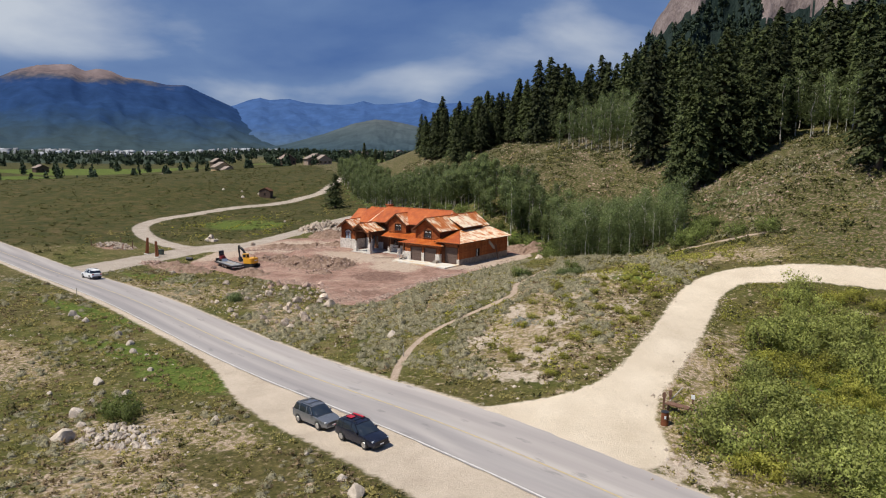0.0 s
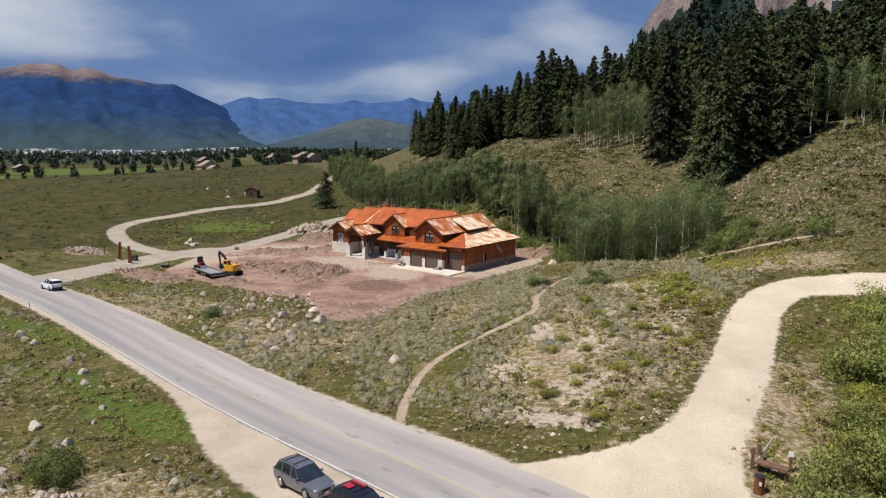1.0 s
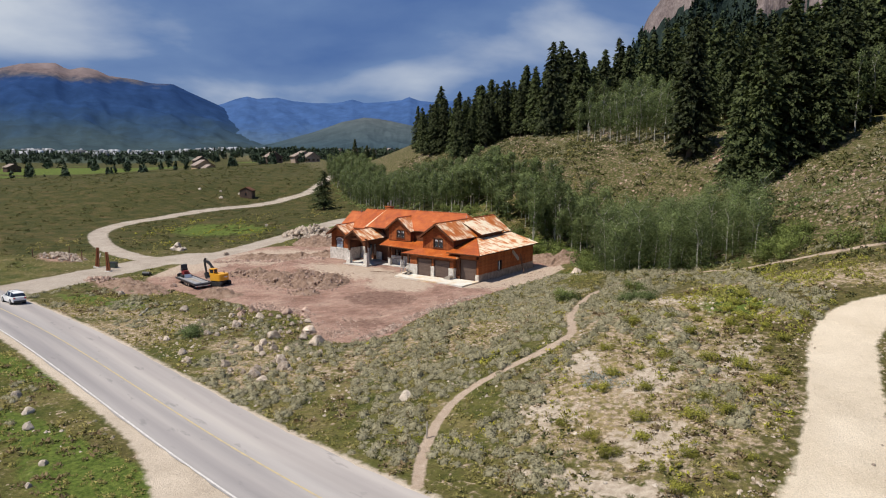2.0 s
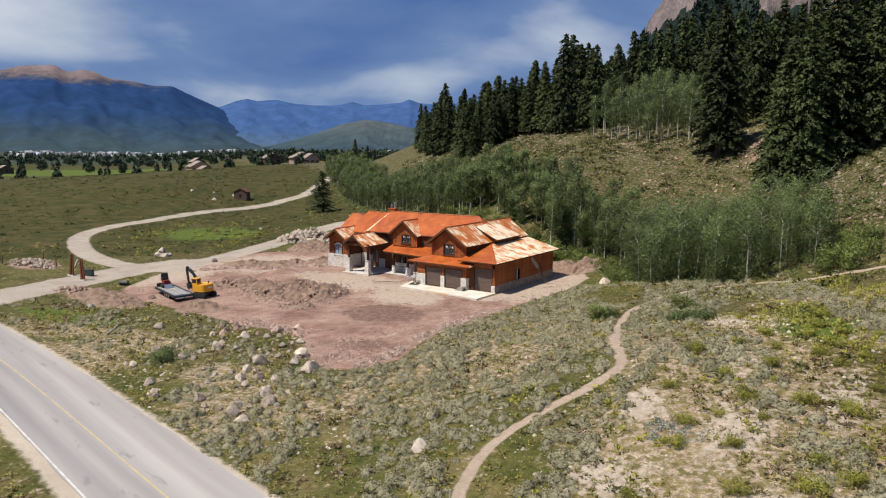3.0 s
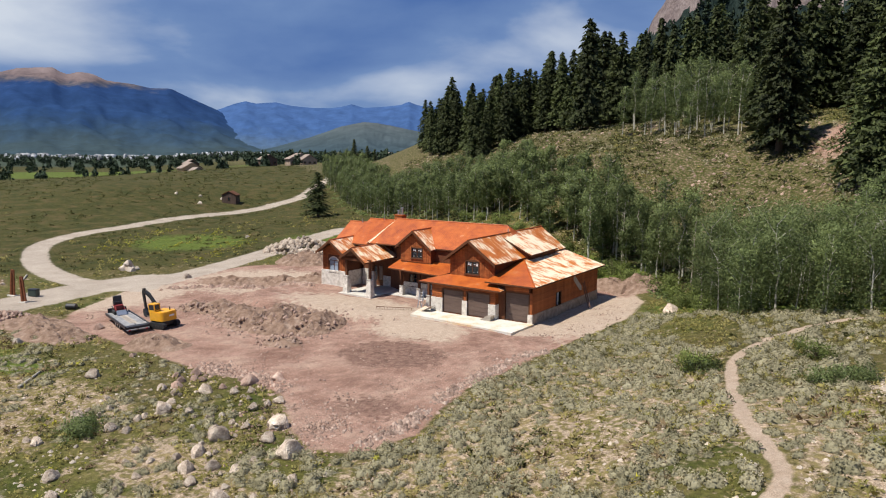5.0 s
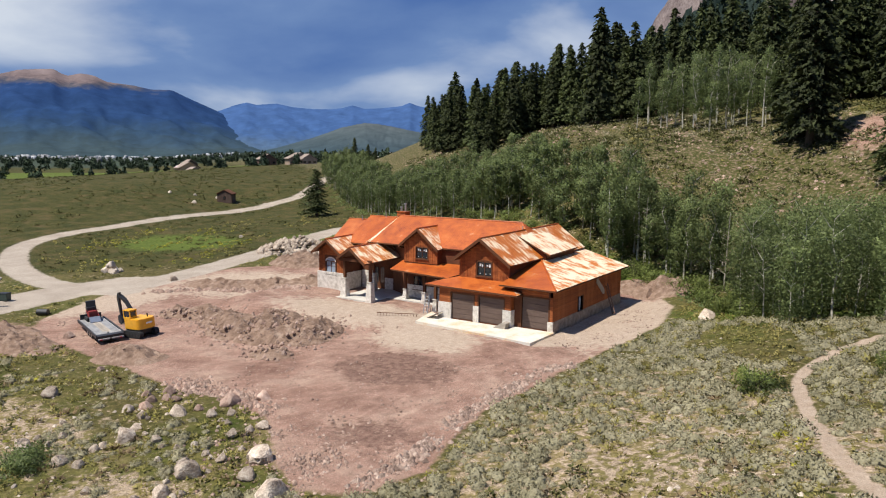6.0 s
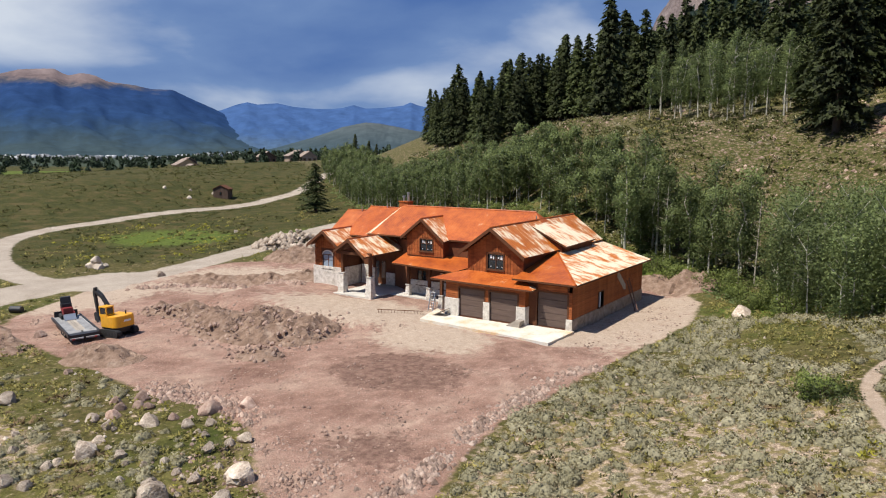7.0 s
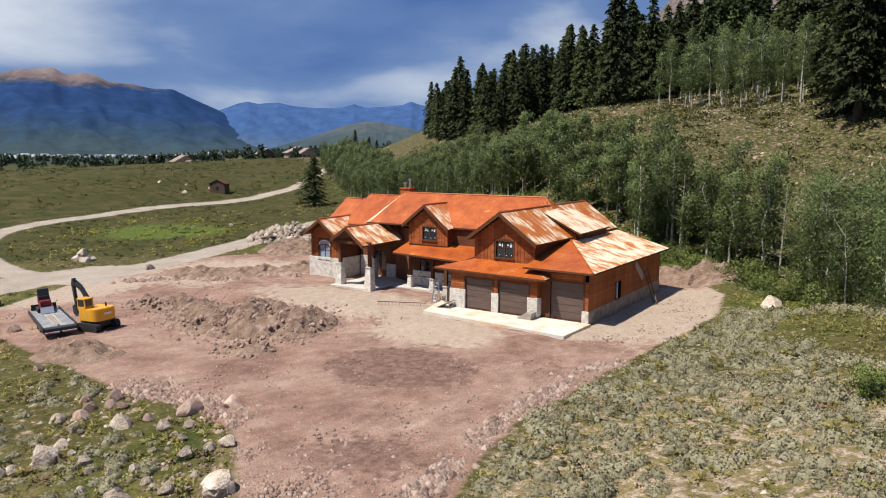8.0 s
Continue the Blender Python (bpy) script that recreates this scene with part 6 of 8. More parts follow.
sow("sagebrush", sage_kinds, 4700, -2, 46, -52, 8, (0.40, 1.05), M["sage_leaf"], "grey-green sagebrush covering the slope", "sagebrush", lambda x, y: patchy(x, y, 0.22, 1.0) > -0.85 + 1.35 * (x > 29.5) + 0.5 * (y < -38) + 0.3 * ((y > -4) & (x < 20)))
sow("sagebrush", sage_kinds, 1900, -60, 2, -56, -24, (0.34, 0.9), M["sage_leaf"], "grey-green sagebrush among boulders", "sagebrush", lambda x, y: patchy(x, y, 0.3, 2.0) > 0.15)
sow("sagebrush", sage_kinds, 2600, -40, 48, -108, -56, (0.3, 0.8), M["sage_leaf"], "grey sagebrush in roadside grass", "sagebrush", lambda x, y: (patchy(x, y, 0.2, 0.4) > 0.25) | ((y < -78) & (patchy(x, y, 0.3, 0.4) > -0.5)))
sow("sagebrush", scrub_kinds, 5200, -110, 90, 5, 130, (0.4, 0.9), M["sage_leaf"], "sagebrush dotting the hillside", "sagebrush", lambda x, y: (0.58 * x + 0.815 * y > 24) & (0.58 * x + 0.815 * y < 82) & (patchy(x, y, 0.15, 3.0) > -0.4))
sow("scrub", scrub_kinds, 17000, -110, 90, 0, 130, (0.35, 1.0), M["scrub_leaf"], "olive-green scrub covering the hillside", "scrub", lambda x, y: (0.58 * x + 0.815 * y > 22) & (0.58 * x + 0.815 * y < 95) & (patchy(x, y, 0.21, 1.3) > -0.7))
sow("scrub", scrub_kinds, 6500, -260, -62, -40, 190, (0.3, 0.8), M["scrub_leaf"], "low olive scrub on the far meadow", "scrub", lambda x, y: (0.58 * x + 0.815 * y < 34) & (patchy(x, y, 0.09, 5.0) > -0.5))
# dark low scrub, which also stands in for shadow spots between the plants
sow("scrub", scrub_kinds, 4200, -60, 62, -105, 10, (0.2, 0.6), M["scrub_leaf"], "dark green low scrub between sagebrush and grass", "scrub", lambda x, y: patchy(x, y, 0.27, 7.0) > 0.0)
sow("dry_brush", scrub_kinds, 6500, -50, 60, -108, -10, (0.22, 0.6), M["brush_leaf"], "brown dry brush in the meadow and on the knoll", "brush", lambda x, y: np.where(y < -60, patchy(x, y, 0.23, 9.0) > -0.1, (patchy(x, y, 0.3, 9.0) > 0.35) | ((x > 37) & (y > -50) & (x < 47))))
grass_kinds = [shrub(14, 0.55, 70 + i, 1.0) for i in range(6)]
sow("grass_tufts", grass_kinds, 24000, -45, 62, -105, 10, (0.16, 0.44), M["grass_leaf"], "tufts of green and straw-coloured grass", "grass", lambda x, y: patchy(x, y, 0.33, 4.0) > -0.4)
sow("grass_tufts", grass_kinds, 5000, -110, 70, -20, 100, (0.25, 0.6), M["grass_leaf"], "tufts of grass on the slopes and clearings", "grass", lambda x, y: patchy(x, y, 0.2, 6.0) > 0.0)
sow("grass_tufts", grass_kinds, 2600, 50, 62, -60, -12, (0.15, 0.38), M["yellow_leaf"], "yellow-green grass on the sandy lane edge", "grass", lambda x, y: patchy(x, y, 0.5, 4.0) > -0.2)
sow("undergrowth", scrub_kinds, 9000, -150, 45, 0, 165, (0.5, 1.1), M["aspen_leaf"], "green undergrowth below the aspens", "undergrowth", lambda x, y: (np.interp(x, [-160, -125, -96, -68, -48, -28, -10, 2, 6, 20, 45], [140, 110, 86, 68, 57, 43, 36, 29, 22, 6, 14]) - 2 < y) & (y < np.interp(x, [-160, -125, -96, -68, -48, -28, -10, 2, 6, 20, 45], [155, 125, 101, 83, 71, 55, 48, 42, 38, 30, 30])))
sow("green_grass", grass_kinds, 1500, 5, 24, -14, 18, (0.16, 0.36), M["grass_leaf"], "tall green grass between the yard and the aspens", "grass", lambda x, y: (patchy(x, y, 0.4, 2.0) > -0.3) & (y > -7 - 0.6 * (x - 6)))
sow("flowering_grass", grass_kinds, 700, -110, -68, 4, 44, (0.2, 0.5), M["flower_leaf"], "yellow-flowering grass inside the lane's bend", "wildflowers", lambda x, y: patchy(x, y, 0.2, 2.0) > 0.3)
sow("flowering_grass", grass_kinds, 1300, 33, 48, -24, 6, (0.2, 0.45), M["yellow_leaf"], "yellow-green meadow grass behind the knoll", "grass", lambda x, y: patchy(x, y, 0.35, 5.0) > -0.2)
sow("flowering_grass", grass_kinds, 1200, 20, 46, -50, -12, (0.2, 0.42), M["flower_leaf"], "yellow-green flowering tufts on the knoll", "wildflowers", lambda x, y: patchy(x, y, 0.4, 1.0) > 0.35)
sow("flowering_grass", grass_kinds, 500, -45, 10, -46, -26, (0.15, 0.4), M["flower_leaf"], "yellow-green tufts among the boulders", "wildflowers", lambda x, y: patchy(x, y, 0.4, 3.0) > 0.5)
sow("grey_mat", scrub_kinds, 420, 29, 37, -41, -34, (0.16, 0.34), M["grey_leaf"], "low blue-grey mat plant on the sandy knoll", "mat plant", lambda x, y: ((x - 33.0) / 2.0) ** 2 + ((y + 37.6) / 1.5) ** 2 < 1)
n = 3200
xs, ys = np.concatenate([rng.uniform(-40, 50, n), rng.uniform(-20, 46, n)]), np.concatenate([rng.uniform(-100, -24, n), rng.uniform(-46, 0, n)])
ok = open_ground(xs, ys, 0) & (patchy(xs, ys, 0.13, 8.0) > 0.1)
tagged(spread("field_stones", small_stones, xs[ok], ys[ok], 0.05 + 0.24 * rng.uniform(0, 1, ok.sum()) ** 2.5, M["pale_rock"], 0.2), "pale stones lying in the grass", "stones", kind="stuff")
n = 22000
xs, ys = rng.uniform(-110, 90, n), rng.uniform(10, 130, n)
s_ = 0.58 * xs + 0.815 * ys
ok = (s_ > 27) & (s_ < 78) & (patchy(xs, ys, 0.12, 2.0) > -0.1)
tagged(spread("scree_stones", small_stones, xs[ok], ys[ok], 0.09 + 0.42 * rng.uniform(0, 1, ok.sum()) ** 2.4, M["red_rock"], 0.25), "reddish stones on the hillside scree", "stones", kind="stuff")


def conifer(tall, seed, name="conifer_tree", fine=False):
    """A spruce: tapered trunk, whorls of drooping branches with fans of needles, an uneven narrow outline."""
    g = np.random.default_rng(seed)
    t = new(name)
    bm = bmesh.new()
    tube(bm, (0, 0, -0.6), (0, 0, tall * 0.55), 0.022 * tall, 0.011 * tall, 8)
    tube(bm, (0, 0, tall * 0.55), (0, 0, tall * 0.985), 0.011 * tall, 0.01, 6)
    part("trunk", bm, M["bark"], t)
    pts, aims = [], []
    z = tall * g.uniform(0.05, 0.10)
    lean = g.uniform(0, 6.28)
    while z < tall * 0.985:
        u = z / tall
        reach = tall * 0.235 * (1 - u) ** 0.66 * g.uniform(0.75, 1.12) * (0.75 + 0.25 * min(1, u * 6)) + 0.12
        for j in range(int(g.integers(9, 13)) if fine else int(g.integers(8, 12))):
            if g.uniform() < 0.07:
                continue
            a = g.uniform(0, 2 * math.pi)
            r = reach * g.uniform(0.62, 1.12) * (1 + 0.1 * math.cos(a - lean))
            k = max(3, int(r / (0.13 if fine else 0.25)))
            for i in range(k):
                w = (i + 1) / k
                side = g.uniform(-1, 1) * 0.24 * r * (1 - 0.6 * w)
                pts.append((math.cos(a) * r * w - math.sin(a) * side, math.sin(a) * r * w + math.cos(a) * side, z - 0.33 * r * w * w + g.uniform(-0.08, 0.1)))
                aims.append((math.cos(a), math.sin(a), -0.35))
        z += tall * g.uniform(0.018, 0.028)
    pts, aims = np.array(pts), np.array(aims)
    v, f, u = blades(pts, (0.052 if fine else 0.066) * tall ** 0.8, aims, seed, 0.30 if fine else 0.36, aims + (0, 0, 0.75), 0.65)
    part_mesh = new("crown", fast_mesh("crown", v, f, M["needles"], u))
    part_mesh.parent = t
    return t


def leafy_tree(name, tall, seed, crown_from, wide, leaf, count, leaf_mat, bark, stems=1, girth=0.011):
    """A slender broadleaf tree: pale stem, thin rising limbs, and a crown of leaf clusters with gaps."""
    g = np.random.default_rng(seed)
    t = new(name)
    bm = bmesh.new()
    ends = []
    for s in range(stems):
        a = g.uniform(0, 6.28)
        foot = Vector((0.35 * s * math.cos(a), 0.35 * s * math.sin(a), -0.4))
        p = foot
        for k in range(4):
            nxt = Vector((foot.x + g.uniform(-0.03, 0.03) * tall * (k + 1) * 0.5, foot.y + g.uniform(-0.03, 0.03) * tall * (k + 1) * 0.5, tall * 0.95 * (k + 1) / 4))
            tube(bm, p, nxt, girth * tall * (1 - k / 4.6), girth * tall * (1 - (k + 1) / 4.6), 7, False)
            if k >= 1:
                for j in range(3):
                    b = g.uniform(0, 6.28)
                    m = p.lerp(nxt, g.uniform(0.1, 0.9))
                    e = m + Vector((math.cos(b), math.sin(b), g.uniform(0.6, 1.3))) * wide * g.uniform(0.4, 0.8)
                    tube(bm, m, e, 0.004 * tall, 0.0012 * tall, 5, False)
                    ends.append(e)
            p = nxt
    part("trunk", bm, bark, t)
    z0 = crown_from * tall
    clusters = [np.array(e) for e in ends]
    for i in range(int(22 + wide * 6)):
        u = g.uniform(0, 1)
        r = wide * math.sin(math.pi * min(1, 0.16 + 0.80 * u)) ** 0.7 * math.sqrt(g.uniform(0.1, 1.0))
        a = g.uniform(0, 6.28)
        clusters.append(np.array((r * math.cos(a), r * math.sin(a), z0 + (tall - z0) * u)))
    clusters = np.array(clusters)
    pick = clusters[g.integers(len(clusters), size=count)]
    pts = pick + g.normal(size=(count, 3)) * wide * (0.26, 0.26, 0.30)
    v, f, u = blades(pts, leaf, None, seed, 0.42, (pts - pick) / wide * 2.0 + (pts - (0, 0, z0 + (tall - z0) * 0.45)) / (wide, wide, 0.5 * (tall - z0)), 0.6)
    c = new("crown", fast_mesh("crown", v, f, leaf_mat, u))
    c.parent = t
    return t


def plant(kinds, spots, label, category, group, sizes=(0.85, 1.15)):
    """Copies of a few grown trees over the spots; the first of each kind stands at its own first spot."""
    used = set()
    for i, (x, y) in enumerate(spots):
        j = int(rng.integers(len(kinds)))
        s = float(rng.uniform(*(sizes(x) if callable(sizes) else sizes)))
        m = pose(x, y, zh(x, y), rng.uniform(-2, 2), rng.uniform(-2, 2), rng.uniform(0, 360)) @ Matrix.Diagonal((s, s, s * float(rng.uniform(0.92, 1.08)), 1))
        if j in used:
            ob = copy_thing(kinds[j], m)
            ob.matrix_world = m
        else:
            ob = kinds[j]
            ob.matrix_world = m
            used.add(j)
        tagged(ob, label, category, group)
    for j, k in enumerate(kinds):
        if j not in used:
            for c in list(k.children):
                bpy.data.objects.remove(c)
            bpy.data.objects.remove(k)


def wood_edge(x):
    return float(np.interp(x, [-125, -100, -80, -67, -60, -41, -20, -6, 2, 12, 20, 28, 34, 40, 46, 60, 110], [46, 47, 50, 57, 66, 68, 88, 92, 92, 92, 86, 74, 68, 70, 90, 98, 98]))


rng = np.random.default_rng(19)
firs = [conifer(h, 100 + i) for i, h in enumerate((20, 23, 25, 18, 22, 26, 16))]
edge_spots = [(-100, 130), (-97, 138), (-105, 137), (-75, 115), (-71, 112.5), (-77, 130), (-65, 142), (-66, 129), (-48, 133), (-50, 122), (-36, 99), (-38, 116), (-31, 112), (8, 79), (12.5, 64), (27, 42), (30, 41), (33, 47), (38, 50), (25, 47), (62, 22), (12, 98), (33, 70), (36, 56), (40, 61), (31, 56), (28, 52)]
deep = scatter(165, -120, 115, 15, 200, 4.4, lambda x, y: wood_edge(x) + 2 < 0.58 * x + 0.815 * y < wood_edge(x) + float(np.interp(x, [-110, -60, -20, 20, 46], [14, 30, 42, 62, 45])) and math.sin(x * 0.16) + math.sin(y * 0.13 + 1) > -1.2)
upper = scatter(95, 34, 96, 60, 150, 4.0, lambda x, y: 90 + 8 * math.sin(x * 0.3) < 0.58 * x + 0.815 * y < 150 and all(math.hypot(x - a, y - b) > 3.4 for a, b in deep + edge_spots))
ridge = scatter(46, -112, -32, 90, 190, 3.6, lambda x, y: wood_edge(x) + 1 < 0.58 * x + 0.815 * y < wood_edge(x) + float(np.interp(x, [-110, -60, -32], [14, 30, 40])) and all(math.hypot(x - a, y - b) > 3.2 for a, b in deep + edge_spots))
clumps = [(x + 3.6 * math.cos(i * 2.4), y + 2.0 + 2.6 * math.sin(i * 2.4)) for i, (x, y) in enumerate(edge_spots) if x < 20]
near_firs = [conifer(h, 120 + i, fine=True) for i, h in enumerate((22, 25, 20, 23))]
woods = edge_spots + clumps + deep + upper + ridge
plant(near_firs, [p for p in woods if p[0] > 4 and p[1] < 72], "tall dense dark green spruce at the gully", "conifer", "gully conifers", (0.9, 1.25))
plant(firs, [p for p in woods if not (p[0] > 4 and p[1] < 72)], "tall dark green spruce on the hillside", "conifer", "hillside conifers", lambda x: (0.80 * float(np.interp(x, [-105, -60, -20, 10], [0.74, 0.90, 1.16, 1.14])), float(np.interp(x, [-105, -60, -40, -10, 10], [0.78, 0.96, 1.18, 1.28, 1.18]))))
spruce = conifer(12, 140, "spruce_tree", True)
spruce.matrix_world = pose(-98, 74, zh(-98, 74)) @ Matrix.Diagonal((1.7, 1.7, 1, 1))
tagged(spruce, "lone dark spruce standing beside the gravel lane", "conifer")

aspens = [leafy_tree("aspen_tree", h, 200 + i, c, w, 0.27, 1450, M["aspen_leaf"], M["aspen_bark"]) for i, (h, c, w) in enumerate(((7.8, 0.36, 1.1), (8.5, 0.40, 1.15), (7.0, 0.20, 1.2), (8.2, 0.44, 1.05), (6.3, 0.12, 1.25)))]


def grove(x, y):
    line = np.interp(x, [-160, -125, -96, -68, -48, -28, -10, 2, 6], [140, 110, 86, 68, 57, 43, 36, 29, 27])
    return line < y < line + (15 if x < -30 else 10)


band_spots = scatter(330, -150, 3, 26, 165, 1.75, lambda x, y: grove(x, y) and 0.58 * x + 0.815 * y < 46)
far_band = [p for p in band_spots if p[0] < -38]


def joined(name, kinds, spots, sizes):
    """Trees too far to pick apart, as one mesh with bark and leaves."""
    vs, fs, ns, slots, base = [], [], [], [], 0
    forms = []
    for t in kinds:
        for slot, key in enumerate(("trunk", "crown")):
            me = next(c for c in t.children if c.name.startswith(key)).data
            me.calc_loop_triangles()
            v, f, u = np.zeros(len(me.vertices) * 3), np.zeros(len(me.loop_triangles) * 3, dtype=np.int32), np.zeros(len(me.loops) * 3)
            me.vertices.foreach_get("co", v)
            me.loop_triangles.foreach_get("vertices", f)
            me.corner_normals.foreach_get("vector", u)
            w = np.zeros((len(me.vertices), 3))
            at = np.zeros(len(me.loops), dtype=np.int32)
            me.loops.foreach_get("vertex_index", at)
            w[at] = u.reshape(-1, 3)
            v, f = v.reshape(-1, 3), f.reshape(-1, 3)
            if slot:
                keep = int(len(f) * 0.5)
                v, w, f = v[:3 * keep], w[:3 * keep], f[:keep]
            forms.append((v, f, w, slot))
    for x, y in spots:
        k, s, a = int(rng.integers(len(kinds))), float(rng.uniform(*sizes)), float(rng.uniform(0, 6.28))
        r = np.array(((math.cos(a), math.sin(a), 0), (-math.sin(a), math.cos(a), 0), (0, 0, 1)))
        for v, f, w, slot in forms[2 * k:2 * k + 2]:
            vs.append(v @ r * s + (x, y, zh(x, y)))
            fs.append(f + base)
            ns.append(w @ r)
            slots.append(np.full(len(f), slot, dtype=np.int32))
            base += len(v)
    me = fast_mesh(name, np.concatenate(vs), np.concatenate(fs), M["aspen_bark"], np.concatenate(ns))
    me.materials.append(M["aspen_leaf"])
    me.polygons.foreach_set("material_index", np.concatenate(slots))
    return new(name, me)


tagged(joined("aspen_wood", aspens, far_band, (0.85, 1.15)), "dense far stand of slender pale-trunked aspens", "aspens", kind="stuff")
tall_spots = scatter(11, -9, 8, 24, 39, 1.7, lambda x, y: 27 < 0.5 * x + y < 38 and y > 26 - 0.4 * x)
tall_kinds = [leafy_tree("aspen_tree", h, 280 + i, 0.26, 1.5, 0.24, 2100, M["aspen_leaf"], M["aspen_bark"], girth=0.013) for i, h in enumerate((10.5, 11.8, 9.4))]
plant(tall_kinds, tall_spots, "tall aspen with bare white lower trunk behind the garage", "aspen", "tall aspens")
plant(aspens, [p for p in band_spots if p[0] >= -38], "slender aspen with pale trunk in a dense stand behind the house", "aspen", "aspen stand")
hill_spots = scatter(66, -34, 12, 74, 145, 3.1, lambda x, y: 58 < 0.58 * x + 0.815 * y < 98 and -24 < x - 0.1 * (y - 90) < 7)
hill_spots += scatter(14, 40, 56, 58, 92, 2.6, lambda x, y: 62 < 0.58 * x + 0.815 * y < 88)
kinds2 = [leafy_tree("aspen_tree", h, 230 + i, 0.26, 1.2, 0.26, 1150, M["aspen_leaf"], M["aspen_bark"]) for i, h in enumerate((11, 13, 9))]
plant(kinds2, hill_spots, "thin pale-trunked aspen high on the slope", "aspen", "hillside aspens")
full = [leafy_tree("aspen_tree", h, 260 + i, 0.08, w, 0.22, 2500, M["aspen_leaf"], M["aspen_bark"]) for i, (h, w) in enumerate(((9.6, 2.0), (8.4, 1.9), (10.4, 2.1), (7.2, 1.8)))]
RIGHT = [(14.2, 9.4), (18.4, 2.6), (24, 6.2), (32, 7.2), (35.5, 9.6), (36, 16), (30, 22), (20, 27.5), (11, 31), (10.6, 24), (12.6, 16)]
right_spots = scatter(78, 2, 43, 0, 33, 2.2, lambda x, y: float(inside(np.array(x), np.array(y), RIGHT)) > 0)
plant(full, right_spots, "leafy young aspen in a thicket at the clearing's edge", "aspen", "aspen thicket", (0.66, 0.92))



def bush(seed, leaf_mat, tall=1.0, name="willow_bush"):
    g = np.random.default_rng(seed)
    ob = new(name)
    cl = g.normal(size=(22, 3)) * (0.62, 0.62, 0.36 * tall) + (0, 0, 0.75 * tall)
    pick = cl[g.integers(22, size=1500)]
    pts = pick + g.normal(size=(1500, 3)) * (0.25, 0.25, 0.21)
    pts[:, 2] = np.abs(pts[:, 2])
    v, f, u = blades(pts, 0.14, None, seed, 0.36, (pts - pick) * 3 + (pts - (0, 0, 0.4 * tall)), 0.65)
    c = new("foliage", fast_mesh("foliage", v, f, leaf_mat, u))
    c.parent = ob
    bm = bmesh.new()
    for k in range(9):
        a = g.uniform(0, 6.28)
        tube(bm, (0.1 * math.cos(a), 0.1 * math.sin(a), -0.2), (0.8 * math.cos(a), 0.8 * math.sin(a), 1.2 * tall), 0.03, 0.008, 5, False)
    part("rootstock", bm, M["bark"], ob)
    return ob


THICKET = [(56, -54.5), (59.5, -58.5), (67, -62), (90, -58), (100, -30), (90, -14), (74, -13.5), (62, -15.5), (56.5, -20), (56, -30), (58, -40), (56, -48)]
bush_spots = scatter(250, 54, 92, -62, -13, 1.55, lambda x, y: float(inside(np.array(x), np.array(y), THICKET)) > 0)
pale = [p for p in bush_spots if math.sin(p[0] * 0.31 + 1.0) + math.sin(p[1] * 0.27 + p[0] * 0.1) > 0.75]
green = [p for p in bush_spots if p not in pale]
shrubs = [(12.4, -72.6), (13.4, -73.2), (11.8, -73.2), (26.4, -9.6), (36.5, 6.5), (38.4, 7.2), (37.4, 9.0), (39.5, 9.5), (38, 12), (40.5, 12.5), (38, 14.2), (45, 5.5), (50, 3.5), (40, 9), (19, -12), (-4, 27), (-2, 29), (-8, 30), (1, 26), (4, 24), (9, 18.5), (11.5, 13.5), (12.6, 15.2), (7, 22), (14.6, 9.4), (-12, 33.5), (-17, 36.5), (-22, 39), (-27, 43), (-33, 47), (-38, 51)]
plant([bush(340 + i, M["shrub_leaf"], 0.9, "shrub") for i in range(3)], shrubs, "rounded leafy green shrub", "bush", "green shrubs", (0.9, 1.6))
plant([bush(300 + i, M["willow_leaf"]) for i in range(4)], green, "rounded green willow bush", "bush", "willow bushes", (0.95, 1.75))
plant([bush(320 + i, M["yellow_leaf"], 0.75) for i in range(3)], pale, "low yellow-green bush among the willows", "bush", "yellow-green bushes", (0.7, 1.25))

knoll = scatter(46, 29, 46, -50, -14, 2.0, lambda x, y: float(far_from(np.array(x), np.array(y), LANE)) > 3.6 and float(far_from(np.array(x), np.array(y), TRAIL)) > 1.5 and x > 31 - 0.1 * (y + 30))
plant([bush(340 + i, M["yellow_leaf"], 0.8, "rabbitbrush") for i in range(3)], knoll, "small yellow-green rabbitbrush on the dry knoll", "bush", "knoll bushes", (0.3, 0.62))

plant([bush(360 + i, M["aspen_leaf"], 0.6, "juniper_bush") for i in range(2)], [(27.2, -15.6), (28.4, -15.2), (29.3, -14.8), (-14.0, -38.6), (-15.0, -38.2), (19.0, -12.0)], "low spreading dark green juniper on dry ground", "bush", "juniper bushes", (0.8, 1.0))

# dead trees
for x, y, h in ((-2.0, 32.0, 9), (9.5, 24.0, 8.5), (13.2, 21.8, 7)):
    g = np.random.default_rng(int(x * 10 + 400))
    bm = bmesh.new()
    tube(bm, (0, 0, -0.3), (0.2, 0.1, h), 0.10, 0.02, 6)
    for k in range(26):
        z, a = g.uniform(0.2, 0.95) * h, g.uniform(0, 6.28)
        r = 0.2 * h * (1.1 - z / h) * g.uniform(0.5, 1.1)
        tube(bm, (0.2 * z / h, 0.1 * z / h, z), (r * math.cos(a), r * math.sin(a), z + r * 0.5), 0.022, 0.006, 4, False)
    dead = thing("dead_tree", pose(x, y, zh(x, y)), "bare grey dead tree among the aspens", "dead tree", "dead trees")
    part("trunk", bm, M["dead_wood"], dead)
